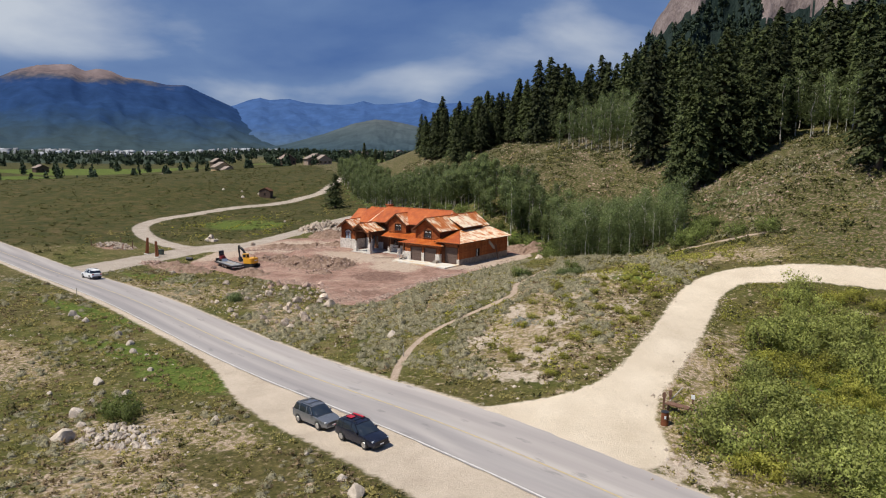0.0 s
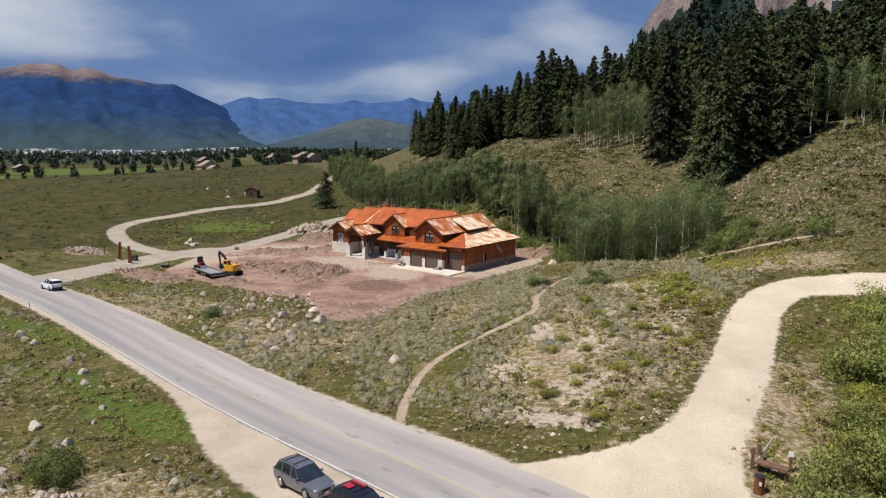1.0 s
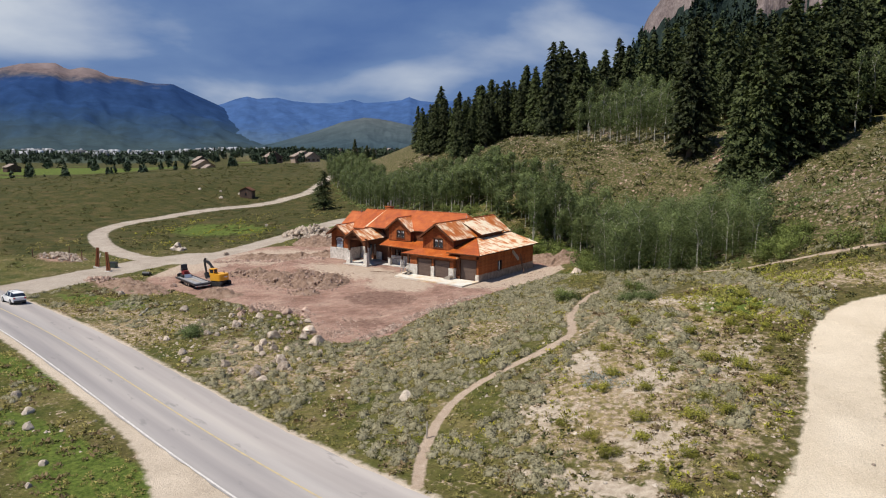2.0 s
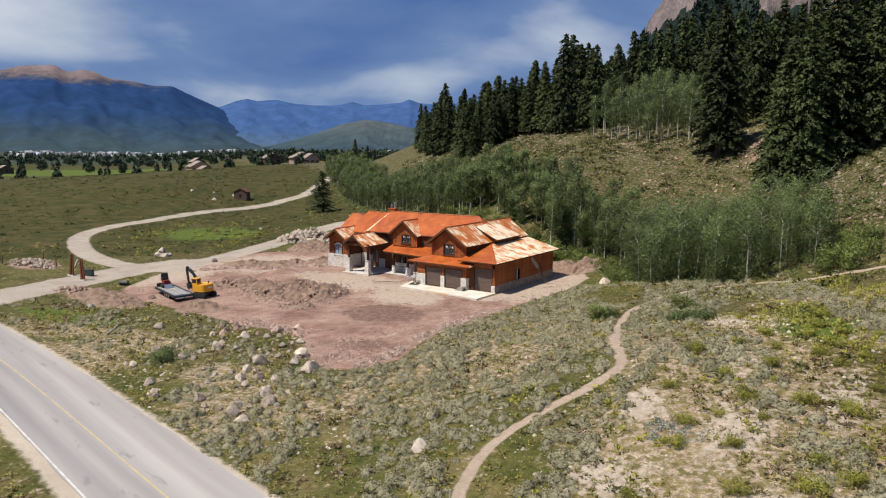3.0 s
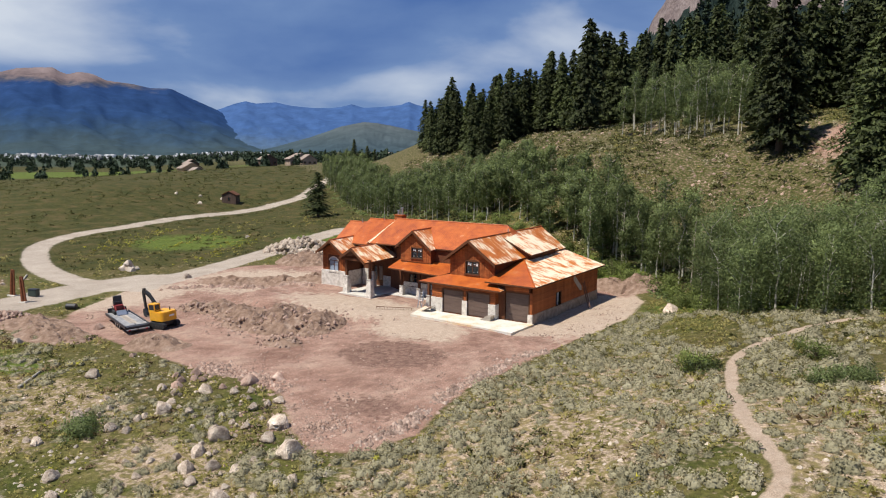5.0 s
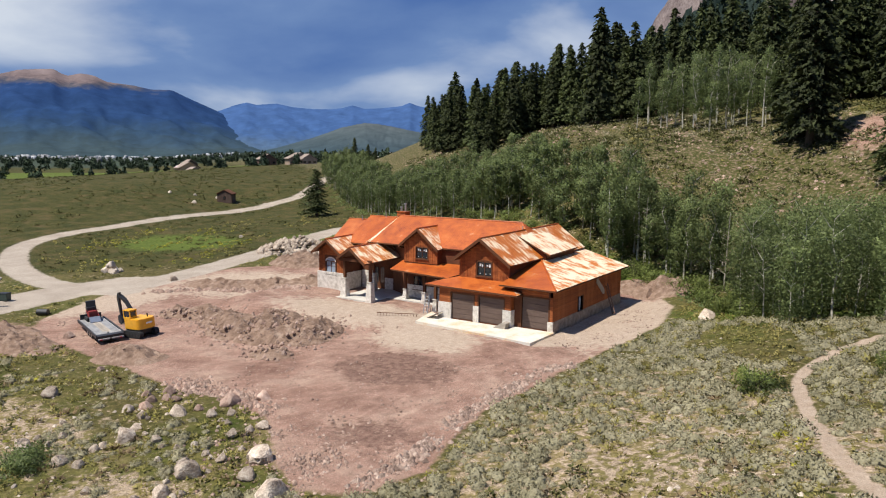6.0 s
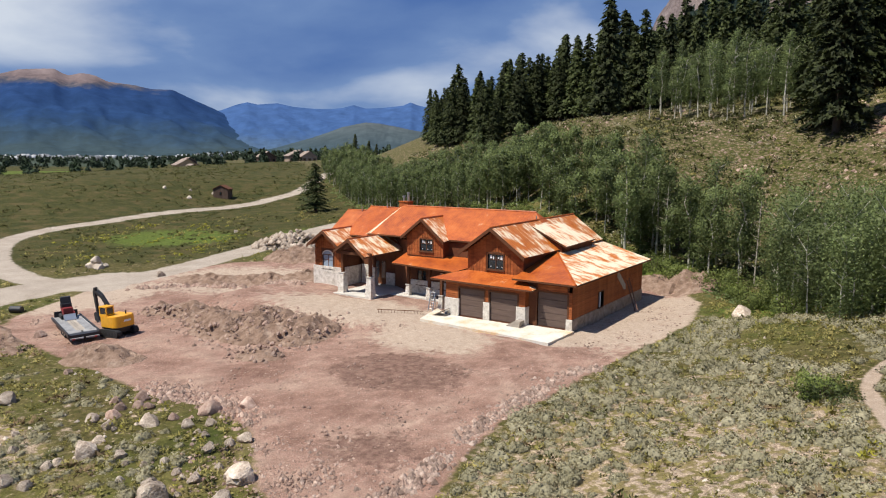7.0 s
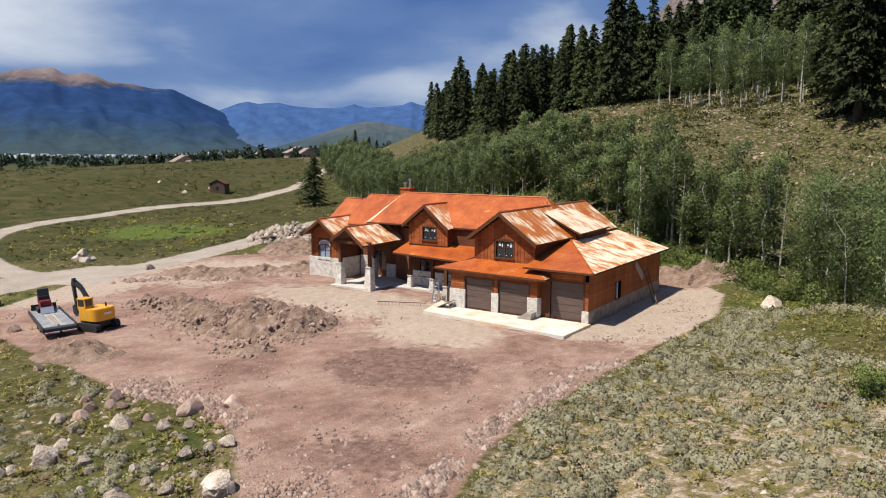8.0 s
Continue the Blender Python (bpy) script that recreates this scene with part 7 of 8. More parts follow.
for i, (a, b, r) in enumerate((((-27, -36.2), (-30, -33), 0.13), ((-3.5, 24.5), (-6.5, 29.5), 0.12), ((-82, -8), (-76, -12), 0.14), ((-31, 33), (-22, 35), 0.14))):
    za, zb = zh(*a) + r * 0.8, zh(*b) + r * 0.8 + (1.8 if i == 1 else 0)
    bm = tube(bmesh.new(), (*a, za), (*b, zb), r, r * 0.6, 8)
    tagged(part("fallen_log", bm, M["dead_wood"], None), "bleached fallen log lying on the ground", "log")

# ---- vehicles ----
PAINT = {"silver": plain("silver_paint", (0.22, 0.23, 0.25), 0.24, 0.55), "navy": plain("dark_blue_paint", (0.018, 0.022, 0.040), 0.22, 0.3), "white": plain("white_paint", (0.80, 0.80, 0.79), 0.3),
         "yellow": plain("machine_yellow", (0.74, 0.36, 0.022), 0.4), "red": plain("red_plastic", (0.42, 0.02, 0.03), 0.4), "dark_red": plain("faded_red_paint", (0.20, 0.02, 0.02), 0.5), "lamp": plain("lamp_glass", (0.62, 0.64, 0.66), 0.12, 0, 0.8),
         "deck": material("worn_steel_deck", [(0.22, 0.215, 0.21), (0.42, 0.41, 0.40)], 1.5, 12, 0.6, 0.2, 0.3), "plank": material("weathered_planks", [(0.26, 0.22, 0.18), (0.44, 0.39, 0.33)], 1.5, 14, 0.9, 0.2, vary=0.15, stretch=(0.3, 3, 1)),
         "rust_post": material("rusted_plate", [(0.11, 0.035, 0.016), (0.24, 0.085, 0.035)], 2, 14, 0.8, 0.2), "brown": material("brown_stained_wood", [(0.12, 0.06, 0.040), (0.22, 0.125, 0.085)], 2, 20, 0.85, 0.2)}


def loft(bm, rings, closed=True):
    vs = [[bm.verts.new(p) for p in r] for r in rings]
    for a, b in zip(vs, vs[1:]):
        n = len(a)
        for i in range(n if closed else n - 1):
            j = (i + 1) % n
            bm.faces.new((a[i], a[j], b[j], b[i]))
    bm.faces.new(vs[0][::-1])
    bm.faces.new(vs[-1])
    bmesh.ops.recalc_face_normals(bm, faces=bm.faces)
    return bm


def car(m, paint, label, load=None, rack=False):
    """A station wagon: lower body, glazed cabin, roof with rails, wheels, lamps and mirrors; it faces +x."""
    c = thing("car", m, label, "car")
    st = [(-2.38, 0.70, 0.50, 0.98), (-2.28, 0.84, 0.36, 1.06), (-1.5, 0.90, 0.26, 1.07), (-0.6, 0.905, 0.24, 1.04), (0.5, 0.905, 0.24, 1.00), (1.0, 0.90, 0.25, 0.98), (1.6, 0.89, 0.26, 0.90), (2.15, 0.82, 0.30, 0.79), (2.36, 0.66, 0.38, 0.68)]
    rings = [[(x, -w * 0.93, zb), (x, -w, (zb + zt) * 0.5), (x, -w * 0.95, zt - 0.05), (x, -w * 0.80, zt), (x, 0, zt + 0.03), (x, w * 0.80, zt), (x, w * 0.95, zt - 0.05), (x, w, (zb + zt) * 0.5), (x, w * 0.93, zb), (x, 0, zb)] for x, w, zb, zt in st]
    b = part("body", loft(bmesh.new(), rings), paint, c)
    b.data.polygons.foreach_set("use_smooth", np.ones(len(b.data.polygons), dtype=bool))
    gl = [(-2.26, 0.78, 0.72, 1.02, 1.07), (-2.08, 0.80, 0.70, 1.03, 1.30), (-1.86, 0.83, 0.66, 1.04, 1.55), (-1.2, 0.845, 0.66, 1.03, 1.62), (-0.5, 0.85, 0.66, 1.02, 1.64), (0.05, 0.845, 0.65, 1.0, 1.61), (0.42, 0.83, 0.64, 0.99, 1.53), (0.85, 0.81, 0.68, 0.97, 1.27), (1.25, 0.76, 0.72, 0.94, 0.98)]
    rings = [[(x, -w0, z0), (x, -w0 * 0.4 - w1 * 0.6, z0 * 0.35 + z1 * 0.65), (x, -w1, z1 - 0.03), (x, -w1 * 0.8, z1), (x, 0, z1 + 0.02), (x, w1 * 0.8, z1), (x, w1, z1 - 0.03), (x, w0 * 0.4 + w1 * 0.6, z0 * 0.35 + z1 * 0.65), (x, w0, z0)] for x, w0, w1, z0, z1 in gl]
    part("cabin_glass", loft(bmesh.new(), rings), M["glass"], c, "dark tinted windows")
    rf = [(-2.0, 0.64, 1.50), (-1.85, 0.66, 1.58), (-1.2, 0.675, 1.655), (-0.5, 0.675, 1.672), (0.05, 0.66, 1.64), (0.34, 0.64, 1.58)]
    part("roof", loft(bmesh.new(), [[(x, -w, z - 0.03), (x, -w * 0.9, z), (x, 0, z + 0.03), (x, w * 0.9, z), (x, w, z - 0.03), (x, 0, z - 0.05)] for x, w, z in rf]), paint, c)
    for ob in c.children:
        ob.data.polygons.foreach_set("use_smooth", np.ones(len(ob.data.polygons), dtype=bool))
        ob.data.set_sharp_from_angle(angle=radians(38))
    for s in (-1, 1):
        for x0, x1 in ((-1.32, -1.22), (-0.30, -0.20), (0.62, 0.70)):
            bm = bmesh.new()
            lean = 0.55 if x0 > 0.5 else 0.0
            w = [(x0, s * 0.845, 1.0), (x1, s * 0.845, 1.0), (x1 - lean, s * 0.672, 1.58), (x0 - lean, s * 0.672, 1.58)]
            vs = [bm.verts.new(p) for p in w] + [bm.verts.new((p[0], p[1] + s * 0.012, p[2])) for p in w]
            bm.faces.new(vs[:4])
            bm.faces.new(vs[4:][::-1])
            for i in range(4):
                bm.faces.new((vs[i], vs[(i + 1) % 4], vs[4 + (i + 1) % 4], vs[4 + i]))
            part("pillar", bm, paint, c)
        part("roof_rail", tube(bmesh.new(), (-1.7, s * 0.56, 1.68), (0.2, s * 0.56, 1.67), 0.022, 0.022, 6), M["black"], c)
        part("mirror", boxed(0.52, 0.68, s * 0.92 - 0.10, s * 0.92 + 0.10, 1.0, 1.13, 0.03), paint, c)
        part("headlight", boxed(2.02, 2.26, s * 0.60 - 0.17, s * 0.60 + 0.17, 0.62, 0.75, 0.04), PAINT["lamp"], c, "clear headlight")
        part("tail_light", boxed(-2.40, -2.24, s * 0.64 - 0.12, s * 0.64 + 0.12, 0.78, 1.0, 0.03), PAINT["red"], c, "red tail light")
        for x in (-1.42, 1.36):
            w = part("wheel", tube(bmesh.new(), (x, s * 0.70, 0.335), (x, s * 0.925, 0.335), 0.335, 0.335, 20), M["rubber"], c, "black tyre")
            part("rim", tube(bmesh.new(), (x, s * 0.92, 0.335), (x, s * 0.935, 0.335), 0.23, 0.22, 14), M["steel"], w, "silver alloy rim")
            part("wheel_arch", tube(bmesh.new(), (x, s * 0.60, 0.36), (x, s * 0.903, 0.36), 0.375, 0.375, 20), M["black"], c)
    part("grille", boxed(2.28, 2.375, -0.34, 0.34, 0.50, 0.68, 0.02), M["black"], c)
    part("bumper", boxed(2.10, 2.40, -0.72, 0.72, 0.26, 0.44, 0.06), paint if load is None else M["black"], c)
    part("number_plate", boxed(2.40, 2.412, -0.16, 0.16, 0.40, 0.50), M["paper"], c)
    part("rear_bumper", boxed(-2.46, -2.2, -0.74, 0.74, 0.36, 0.56, 0.06), M["black"], c)
    for x in (-1.2, -0.2):
        part("crossbar", tube(bmesh.new(), (x, -0.56, 1.715), (x, 0.56, 1.715), 0.025, 0.025, 6), M["black"], c)
    if load:
        part("roof_pack", boxed(-1.4, -0.1, 0.26, 0.44, 1.74, 1.82, 0.03), load, c, "red padded strip on the roof rack")
        part("roof_pack", boxed(-1.35, -0.7, -0.40, 0.08, 1.74, 1.77, 0.01), load, c, "red strapped pad on the roof rack")
    if rack:
        bm = bmesh.new()
        tube(bm, (-2.4, 0, 0.5), (-2.85, 0, 0.55), 0.04, 0.04, 6)
        tube(bm, (-2.85, 0, 0.5), (-2.95, 0, 1.0), 0.04, 0.04, 6)
        tube(bm, (-2.9, -0.5, 0.75), (-2.9, 0.5, 0.75), 0.03, 0.03, 6)
        part("bike_rack", bm, M["black"], c)
    return c


def on_road(x, y, turn, lift=0.06):
    """A pose that rests on the ground and follows its slope along the heading."""
    a = radians(turn)
    dx, dy = math.cos(a), math.sin(a)
    pitch = math.degrees(math.atan2(zh(x + dx, y + dy) - zh(x - dx, y - dy), 2))
    roll = math.degrees(math.atan2(zh(x - dy, y + dx) - zh(x + dy, y - dx), 2))
    return Matrix.Translation((x, y, zh(x, y) + lift)) @ Matrix.Rotation(a, 4, "Z") @ Matrix.Rotation(-radians(pitch), 4, "Y") @ Matrix.Rotation(radians(roll), 4, "X")


car(on_road(28.7, -65.7, -12), PAINT["silver"], "silver-grey station wagon parked on the gravel shoulder", rack=True)
car(on_road(34.6, -67.0, -12), PAINT["navy"], "dark blue station wagon with red roof pads parked on gravel", PAINT["red"])
car(on_road(-48.5, -40.6, -188, 0.1), PAINT["white"], "white hatchback on the asphalt road")


def excavator(m):
    e = thing("excavator", m, "yellow tracked excavator with black boom parked on bare earth", "excavator")
    for s in (-1, 1):
        pts = []
        for i in range(24):
            a = 2 * math.pi * i / 24
            pts.append((math.copysign(1.0, math.cos(a)) * 1.0 + 0.36 * math.cos(a) if abs(math.cos(a)) > 1e-6 else 0.36 * math.cos(a), 0.38 + 0.36 * math.sin(a)))
        bm = prism(bmesh.new(), pts, s * 0.95 - 0.25, s * 0.95 + 0.25, "y")
        t = part("track", bm, M["rubber"], e, "black rubber track")
        for i in range(5):
            part("track_roller", tube(bmesh.new(), (-0.9 + 0.45 * i, s * 0.95 - 0.27, 0.3), (-0.9 + 0.45 * i, s * 0.95 + 0.27, 0.3), 0.16, 0.16, 10), M["black"], t)
    part("undercarriage", boxed(-0.8, 0.8, -0.75, 0.75, 0.3, 0.72, 0.05), M["black"], e)
    part("slew_ring", tube(bmesh.new(), (0, 0, 0.7), (0, 0, 0.85), 0.6, 0.6, 20), M["black"], e)
    outline = [(-1.0 * max(0.0, math.cos(a)) ** 0.5, 1.12 * math.copysign(abs(math.sin(a)) ** 0.8, a)) for a in np.linspace(-1.4, 1.4, 15)]
    outline = [(-0.35 + x, y) for x, y in outline] + [(1.05, 1.05), (1.15, -1.05)]
    bm = prism(bmesh.new(), outline, 0.86, 1.98, "z")
    bmesh.ops.bevel(bm, geom=[x for x in bm.edges if abs(x.verts[0].co.z - x.verts[1].co.z) < 1e-4], offset=0.06, segments=2, affect="EDGES")
    body = part("upper_body", bm, PAINT["yellow"], e, "rounded yellow engine housing")
    part("decal", boxed(-1.375, -1.345, -0.42, 0.30, 1.42, 1.60), M["paper"], body, "pale lettering bar on the counterweight")
    part("skirt", prism(bmesh.new(), [(x * 0.96, y * 0.96) for x, y in outline], 0.80, 0.98, "z"), M["black"], body)
    part("vent", boxed(-0.6, 0.2, -1.09, -1.05, 1.1, 1.45), M["black"], body)
    part("exhaust", tube(bmesh.new(), (-0.6, -0.5, 1.9), (-0.6, -0.5, 2.35), 0.07, 0.07, 8), M["black"], body)
    cab = part("cab", boxed(0.15, 1.15, 0.22, 1.0, 1.9, 2.78, 0.08), M["glass"], e, "glazed operator's cab")
    part("cab_roof", boxed(0.08, 1.2, 0.16, 1.06, 2.76, 2.90, 0.05), PAINT["yellow"], cab)
    for x, y in ((0.18, 0.24), (1.12, 0.24), (0.18, 0.98), (1.12, 0.98)):
        part("cab_post", boxed(x - 0.05, x + 0.05, y - 0.05, y + 0.05, 1.9, 2.78), PAINT["yellow"], cab)
    part("cab_base", boxed(0.1, 1.18, 0.18, 1.04, 1.90, 2.15, 0.03), PAINT["yellow"], cab)
    bm = bmesh.new()
    prism(bm, [(0.85, 1.35), (1.15, 1.2), (1.62, 2.35), (2.35, 3.30), (3.35, 3.92), (3.32, 4.16), (2.2, 3.62), (1.32, 2.55)], -0.42, -0.14)
    boom = part("boom", bm, M["black"], e, "black cranked boom")
    part("boom_ram", tube(bmesh.new(), (1.25, -0.28, 1.15), (2.2, -0.28, 2.95), 0.07, 0.05, 8), M["black"], boom)
    bm = bmesh.new()
    prism(bm, [(3.10, 4.42), (3.42, 4.38), (3.62, 3.9), (3.38, 1.9), (3.18, 1.85), (3.30, 3.8)], -0.40, -0.16)
    stick = part("stick", bm, M["black"], e, "black dipper arm")
    part("stick_ram", tube(bmesh.new(), (2.15, -0.28, 3.75), (3.2, -0.28, 4.36), 0.06, 0.05, 8), M["black"], stick)
    bm = bmesh.new()
    prism(bm, [(3.25, 2.0), (3.45, 1.85), (3.4, 1.2), (3.05, 0.95), (2.75, 1.15), (2.92, 1.55)], -0.62, 0.06)
    bucket = part("bucket", bm, M["black"], e, "black digging bucket")
    for i in range(5):
        part("tooth", boxed(2.66, 2.8, -0.6 + 0.15 * i, -0.53 + 0.15 * i, 1.08, 1.16), M["steel"], bucket)
    part("blade", boxed(1.45, 1.55, -1.15, 1.15, 0.12, 0.55, 0.03), PAINT["yellow"], e)
    return e


excavator(on_road(-35.4, -17.0, 184, 0.02) @ Matrix.Diagonal((0.92, 0.92, 0.92, 1)))


def flatbed(m):
    t = thing("flatbed_trailer", m, "flatbed equipment trailer with worn deck and folded ramps", "trailer")
    part("frame", boxed(-5.0, 4.6, -1.15, 1.15, 0.55, 0.78), M["black"], t)
    for s in (-1, 1):
        part("side_rail", boxed(-5.0, 4.6, s * 1.2 - 0.06, s * 1.2 + 0.06, 0.6, 0.9, 0.01), M["black"], t)
        for x in (-1.6, -0.7, 0.2):
            w = part("wheel", tube(bmesh.new(), (x, s * 0.75, 0.38), (x, s * 1.1, 0.38), 0.38, 0.38, 18), M["rubber"], t)
            part("rim", tube(bmesh.new(), (x, s * 1.09, 0.38), (x, s * 1.115, 0.38), 0.2, 0.2, 10), M["steel"], w)
    for i in range(9):
        y = -1.10 + 0.245 * i
        part("plank", boxed(-3.7, 4.5, y, y + 0.232, 0.785, 0.83), PAINT["plank"] if 3 <= i <= 5 else PAINT["deck"], t)
    for s in (-1, 1):
        part("ramp", prism(bmesh.new(), [(-5.1, 0.40), (-3.72, 0.84), (-3.72, 0.90), (-5.1, 0.50)], min(s * 0.08, s * 1.12), max(s * 0.08, s * 1.12)), PAINT["deck"], t, "steel loading ramp")
        part("lamp", boxed(-5.16, -5.1, s * 0.85 - 0.1, s * 0.85 + 0.1, 0.38, 0.5), PAINT["red"], t)
    part("bulkhead", boxed(4.4, 4.5, -1.0, 1.0, 0.8, 1.35), M["black"], t)
    part("drawbar", prism(bmesh.new(), [(4.5, -0.9), (6.4, -0.06), (6.4, 0.06), (4.5, 0.9)], 0.6, 0.75, "z"), M["black"], t)
    part("jack", tube(bmesh.new(), (6.1, 0.15, 0.0), (6.1, 0.15, 1.3), 0.06, 0.06, 8), M["steel"], t)
    return t


TRAILER = on_road(-40.25, -18.25, 159.5, 0.02)
flatbed(TRAILER)
lo = thing("mini_loader", TRAILER @ pose(3.3, 0, 0.85), "small red and black loader chained on the trailer's deck", "loader")
part("body", boxed(-0.5, 0.8, -0.4, 0.4, 0.35, 1.0, 0.06), PAINT["dark_red"], lo)
part("engine_cover", boxed(0.1, 0.95, -0.45, 0.45, 0.9, 1.35, 0.06), M["black"], lo)
part("roll_bar", prism(bmesh.new(), [(0.2, 1.3), (0.3, 1.95), (0.75, 1.95), (0.85, 1.3), (0.78, 1.3), (0.70, 1.88), (0.36, 1.88), (0.28, 1.3)], -0.42, 0.42), M["black"], lo)
for s in (-1, 1):
    part("track", boxed(-0.7, 0.8, s * 0.55 - 0.14, s * 0.55 + 0.14, 0.0, 0.42, 0.12), M["rubber"], lo)
    part("arm", prism(bmesh.new(), [(0.5, 0.9), (0.6, 1.05), (-0.9, 0.55), (-0.85, 0.4)], s * 0.46 - 0.04, s * 0.46 + 0.04), PAINT["dark_red"], lo)
part("bucket", prism(bmesh.new(), [(-0.85, 0.05), (-0.85, 0.5), (-1.05, 0.5), (-1.45, 0.02)], -0.5, 0.5), M["steel"], lo)

# ---- entrance, signs and small things ----
for x, y, lean, h in ((-69.8, -16.0, 3, 3.6), (-64.4, -17.2, -5, 3.4)):
    g = thing("gate_post", pose(x, y, zh(x, y), 0, lean, 20), "tall leaning rust-brown gate post at the drive", "gate post", "gate posts")
    part("plate", prism(bmesh.new(), [(-0.42, -0.2), (0.42, -0.2), (0.30, h), (-0.16, h)], -0.09, 0.09), PAINT["rust_post"], g)
    part("stiffener", boxed(-0.05, 0.05, -0.2, -0.09, -0.2, h * 0.9), PAINT["rust_post"], g)
    part("footing", boxed(-0.55, 0.55, -0.4, 0.4, -0.3, 0.12, 0.05), M["concrete"], g)
b = thing("dumpster", pose(-67.0, -14.6, zh(-67, -14.6), 0, 0, 25), "small dark green waste container between gate posts", "container")
part("bin", boxed(-0.6, 0.6, -0.4, 0.4, 0.08, 0.95, 0.05), plain("dark_green_paint", (0.03, 0.05, 0.04), 0.5), b)
part("lid", boxed(-0.64, 0.64, -0.44, 0.44, 0.95, 1.03, 0.03), M["black"], b)
b = thing("drain_pipe", pose(-55, -16.2, zh(-55, -16.2) + 0.35, 0, 0, 30), "short black corrugated pipe lying on the earth", "pipe")
part("pipe_shell", tube(bmesh.new(), (-0.6, 0, 0), (0.6, 0, 0), 0.36, 0.36, 16), M["black"], b)
k = thing("litter_bin", pose(53.26, -53.87, zh(53.26, -53.87), 0, 0, 20), "brown metal litter bin at the lane's mouth", "litter bin")
part("drum", tube(bmesh.new(), (0, 0, -0.05), (0, 0, 0.95), 0.29, 0.28, 18), PAINT["rust_post"], k)
part("rim", tube(bmesh.new(), (0, 0, 0.95), (0, 0, 1.0), 0.31, 0.31, 18), M["black"], k)
part("notice", boxed(-0.07, 0.07, -0.31, -0.275, 0.5, 0.72), M["paper"], k, "small pale notice")
k = thing("trail_sign", pose(53.61, -51.75, zh(53.61, -51.75), 0, 0, -12), "low brown wooden trailhead board on posts", "sign")
part("board", boxed(-0.95, 0.95, -0.32, 0.32, 0.62, 0.74, 0.02), PAINT["brown"], k)
for x in (-0.8, 0.8):
    part("post", boxed(x - 0.06, x + 0.06, -0.06, 0.06, -0.2, 0.62), PAINT["brown"], k)
for x, y, h, mat in ((52.44, -51.51, 1.4, "brown"), (52.69, -50.58, 1.2, "brown"), (54.46, -50.72, 1.4, "brown")):
    k = thing("marker_post", pose(x, y, zh(x, y), rng.uniform(-4, 4), rng.uniform(-4, 4), 10), "short brown wooden post beside the gravel lane", "post", "trailhead posts")
    part("shaft", boxed(-0.08, 0.08, -0.08, 0.08, -0.2, h, 0.01), PAINT[mat], k)
    part("cap", boxed(-0.14, 0.14, -0.1, -0.08, h - 0.40, h - 0.05), M["paper"] if x > 54 else PAINT["brown"], k)
k = thing("barrier_pole", pose(52.6, -51.2, zh(52.6, -51.2) + 0.3, 0, -16, 78), "pale wooden rail leaning over the lane's edge", "rail")
part("rail", tube(bmesh.new(), (-0.2, 0, 0), (2.6, 0, 0.1), 0.06, 0.05, 8), M["dead_wood"], k)
k = thing("utility_box", pose(57.0, -49.0, zh(57, -49), 0, 0, 15), "pale grey utility box standing in the bushes", "utility box")
part("case", boxed(-0.18, 0.18, -0.16, 0.16, -0.1, 0.8, 0.03), plain("pale_grey_paint", (0.60, 0.61, 0.64), 0.5), k)
part("hatch", boxed(-0.14, 0.14, -0.175, -0.155, 0.35, 0.72, 0.01), plain("grey_hatch", (0.50, 0.51, 0.54), 0.5), k)
for x, y, h in ((-34.5, -50.8, 1.3), (24.0, -48.0, 1.2), (55.0, -55.2, 1.0)):
    k = thing("road_marker", pose(x, y, zh(x, y), 2, 3, 0), "thin weathered marker stake beside the road", "marker")
    part("stake", boxed(-0.05, 0.05, -0.03, 0.03, -0.2, h), M["dead_wood"], k)
for x, y in ((-86, -12), (-79, -13.5), (-88, -18)):
    k = thing("fence_post", pose(x, y, zh(x, y), 2, 3, 0), "old wooden fence post on the bank", "post", "fence posts")
    part("shaft", tube(bmesh.new(), (0, 0, -0.2), (0, 0, 1.6), 0.1, 0.08, 8), PAINT["brown"], k)

# ladders and planks by the house
def ladder(m, length, wide, mat, label):
    k = thing("ladder", m, label, "ladder")
    for s in (-1, 1):
        part("stile", boxed(s * wide / 2 - 0.025, s * wide / 2 + 0.025, -0.04, 0.04, 0, length), mat, k)
    for i in range(int(length / 0.3)):
        part("rung", tube(bmesh.new(), (-wide / 2, 0, 0.2 + 0.3 * i), (wide / 2, 0, 0.2 + 0.3 * i), 0.018, 0.018, 6), mat, k)


ladder(look((1.7, 11.2, -0.18), (0.32, 12.6, 2.4)) @ pose(0, 0, 0, 180, 0, 90), 3.4, 0.5, PAINT["brown"], "brown wooden ladder leaning on the garage wall")
ladder(Matrix.Translation((-13.9, 0.2, -0.2)) @ Matrix.Rotation(radians(-14), 4, "X"), 1.9, 0.5, M["steel"], "grey stepladder standing by the porch columns")
ladder(Matrix.Translation((-14.1, 1.1, -0.2)) @ Matrix.Rotation(radians(12), 4, "X"), 1.9, 0.5, M["steel"], "grey stepladder standing by the porch columns")
ladder(Matrix.Translation((-13.6, -1.4, -0.12)) @ pose(0, 0, 0, 0, 90, 205), 4.2, 0.4, M["fascia"], "ladder lying flat on the ground before the porch")
k = thing("plywood_ramp", pose(-11.2, -1.5, 0), "plywood sheet leaning on the slab beside the door", "plywood")
part("sheet", prism(bmesh.new(), [(-1.1, 0.0), (0.0, 0.55), (0.0, 0.50), (-1.0, -0.02)], -0.4, 0.7), PAINT["plank"], k)
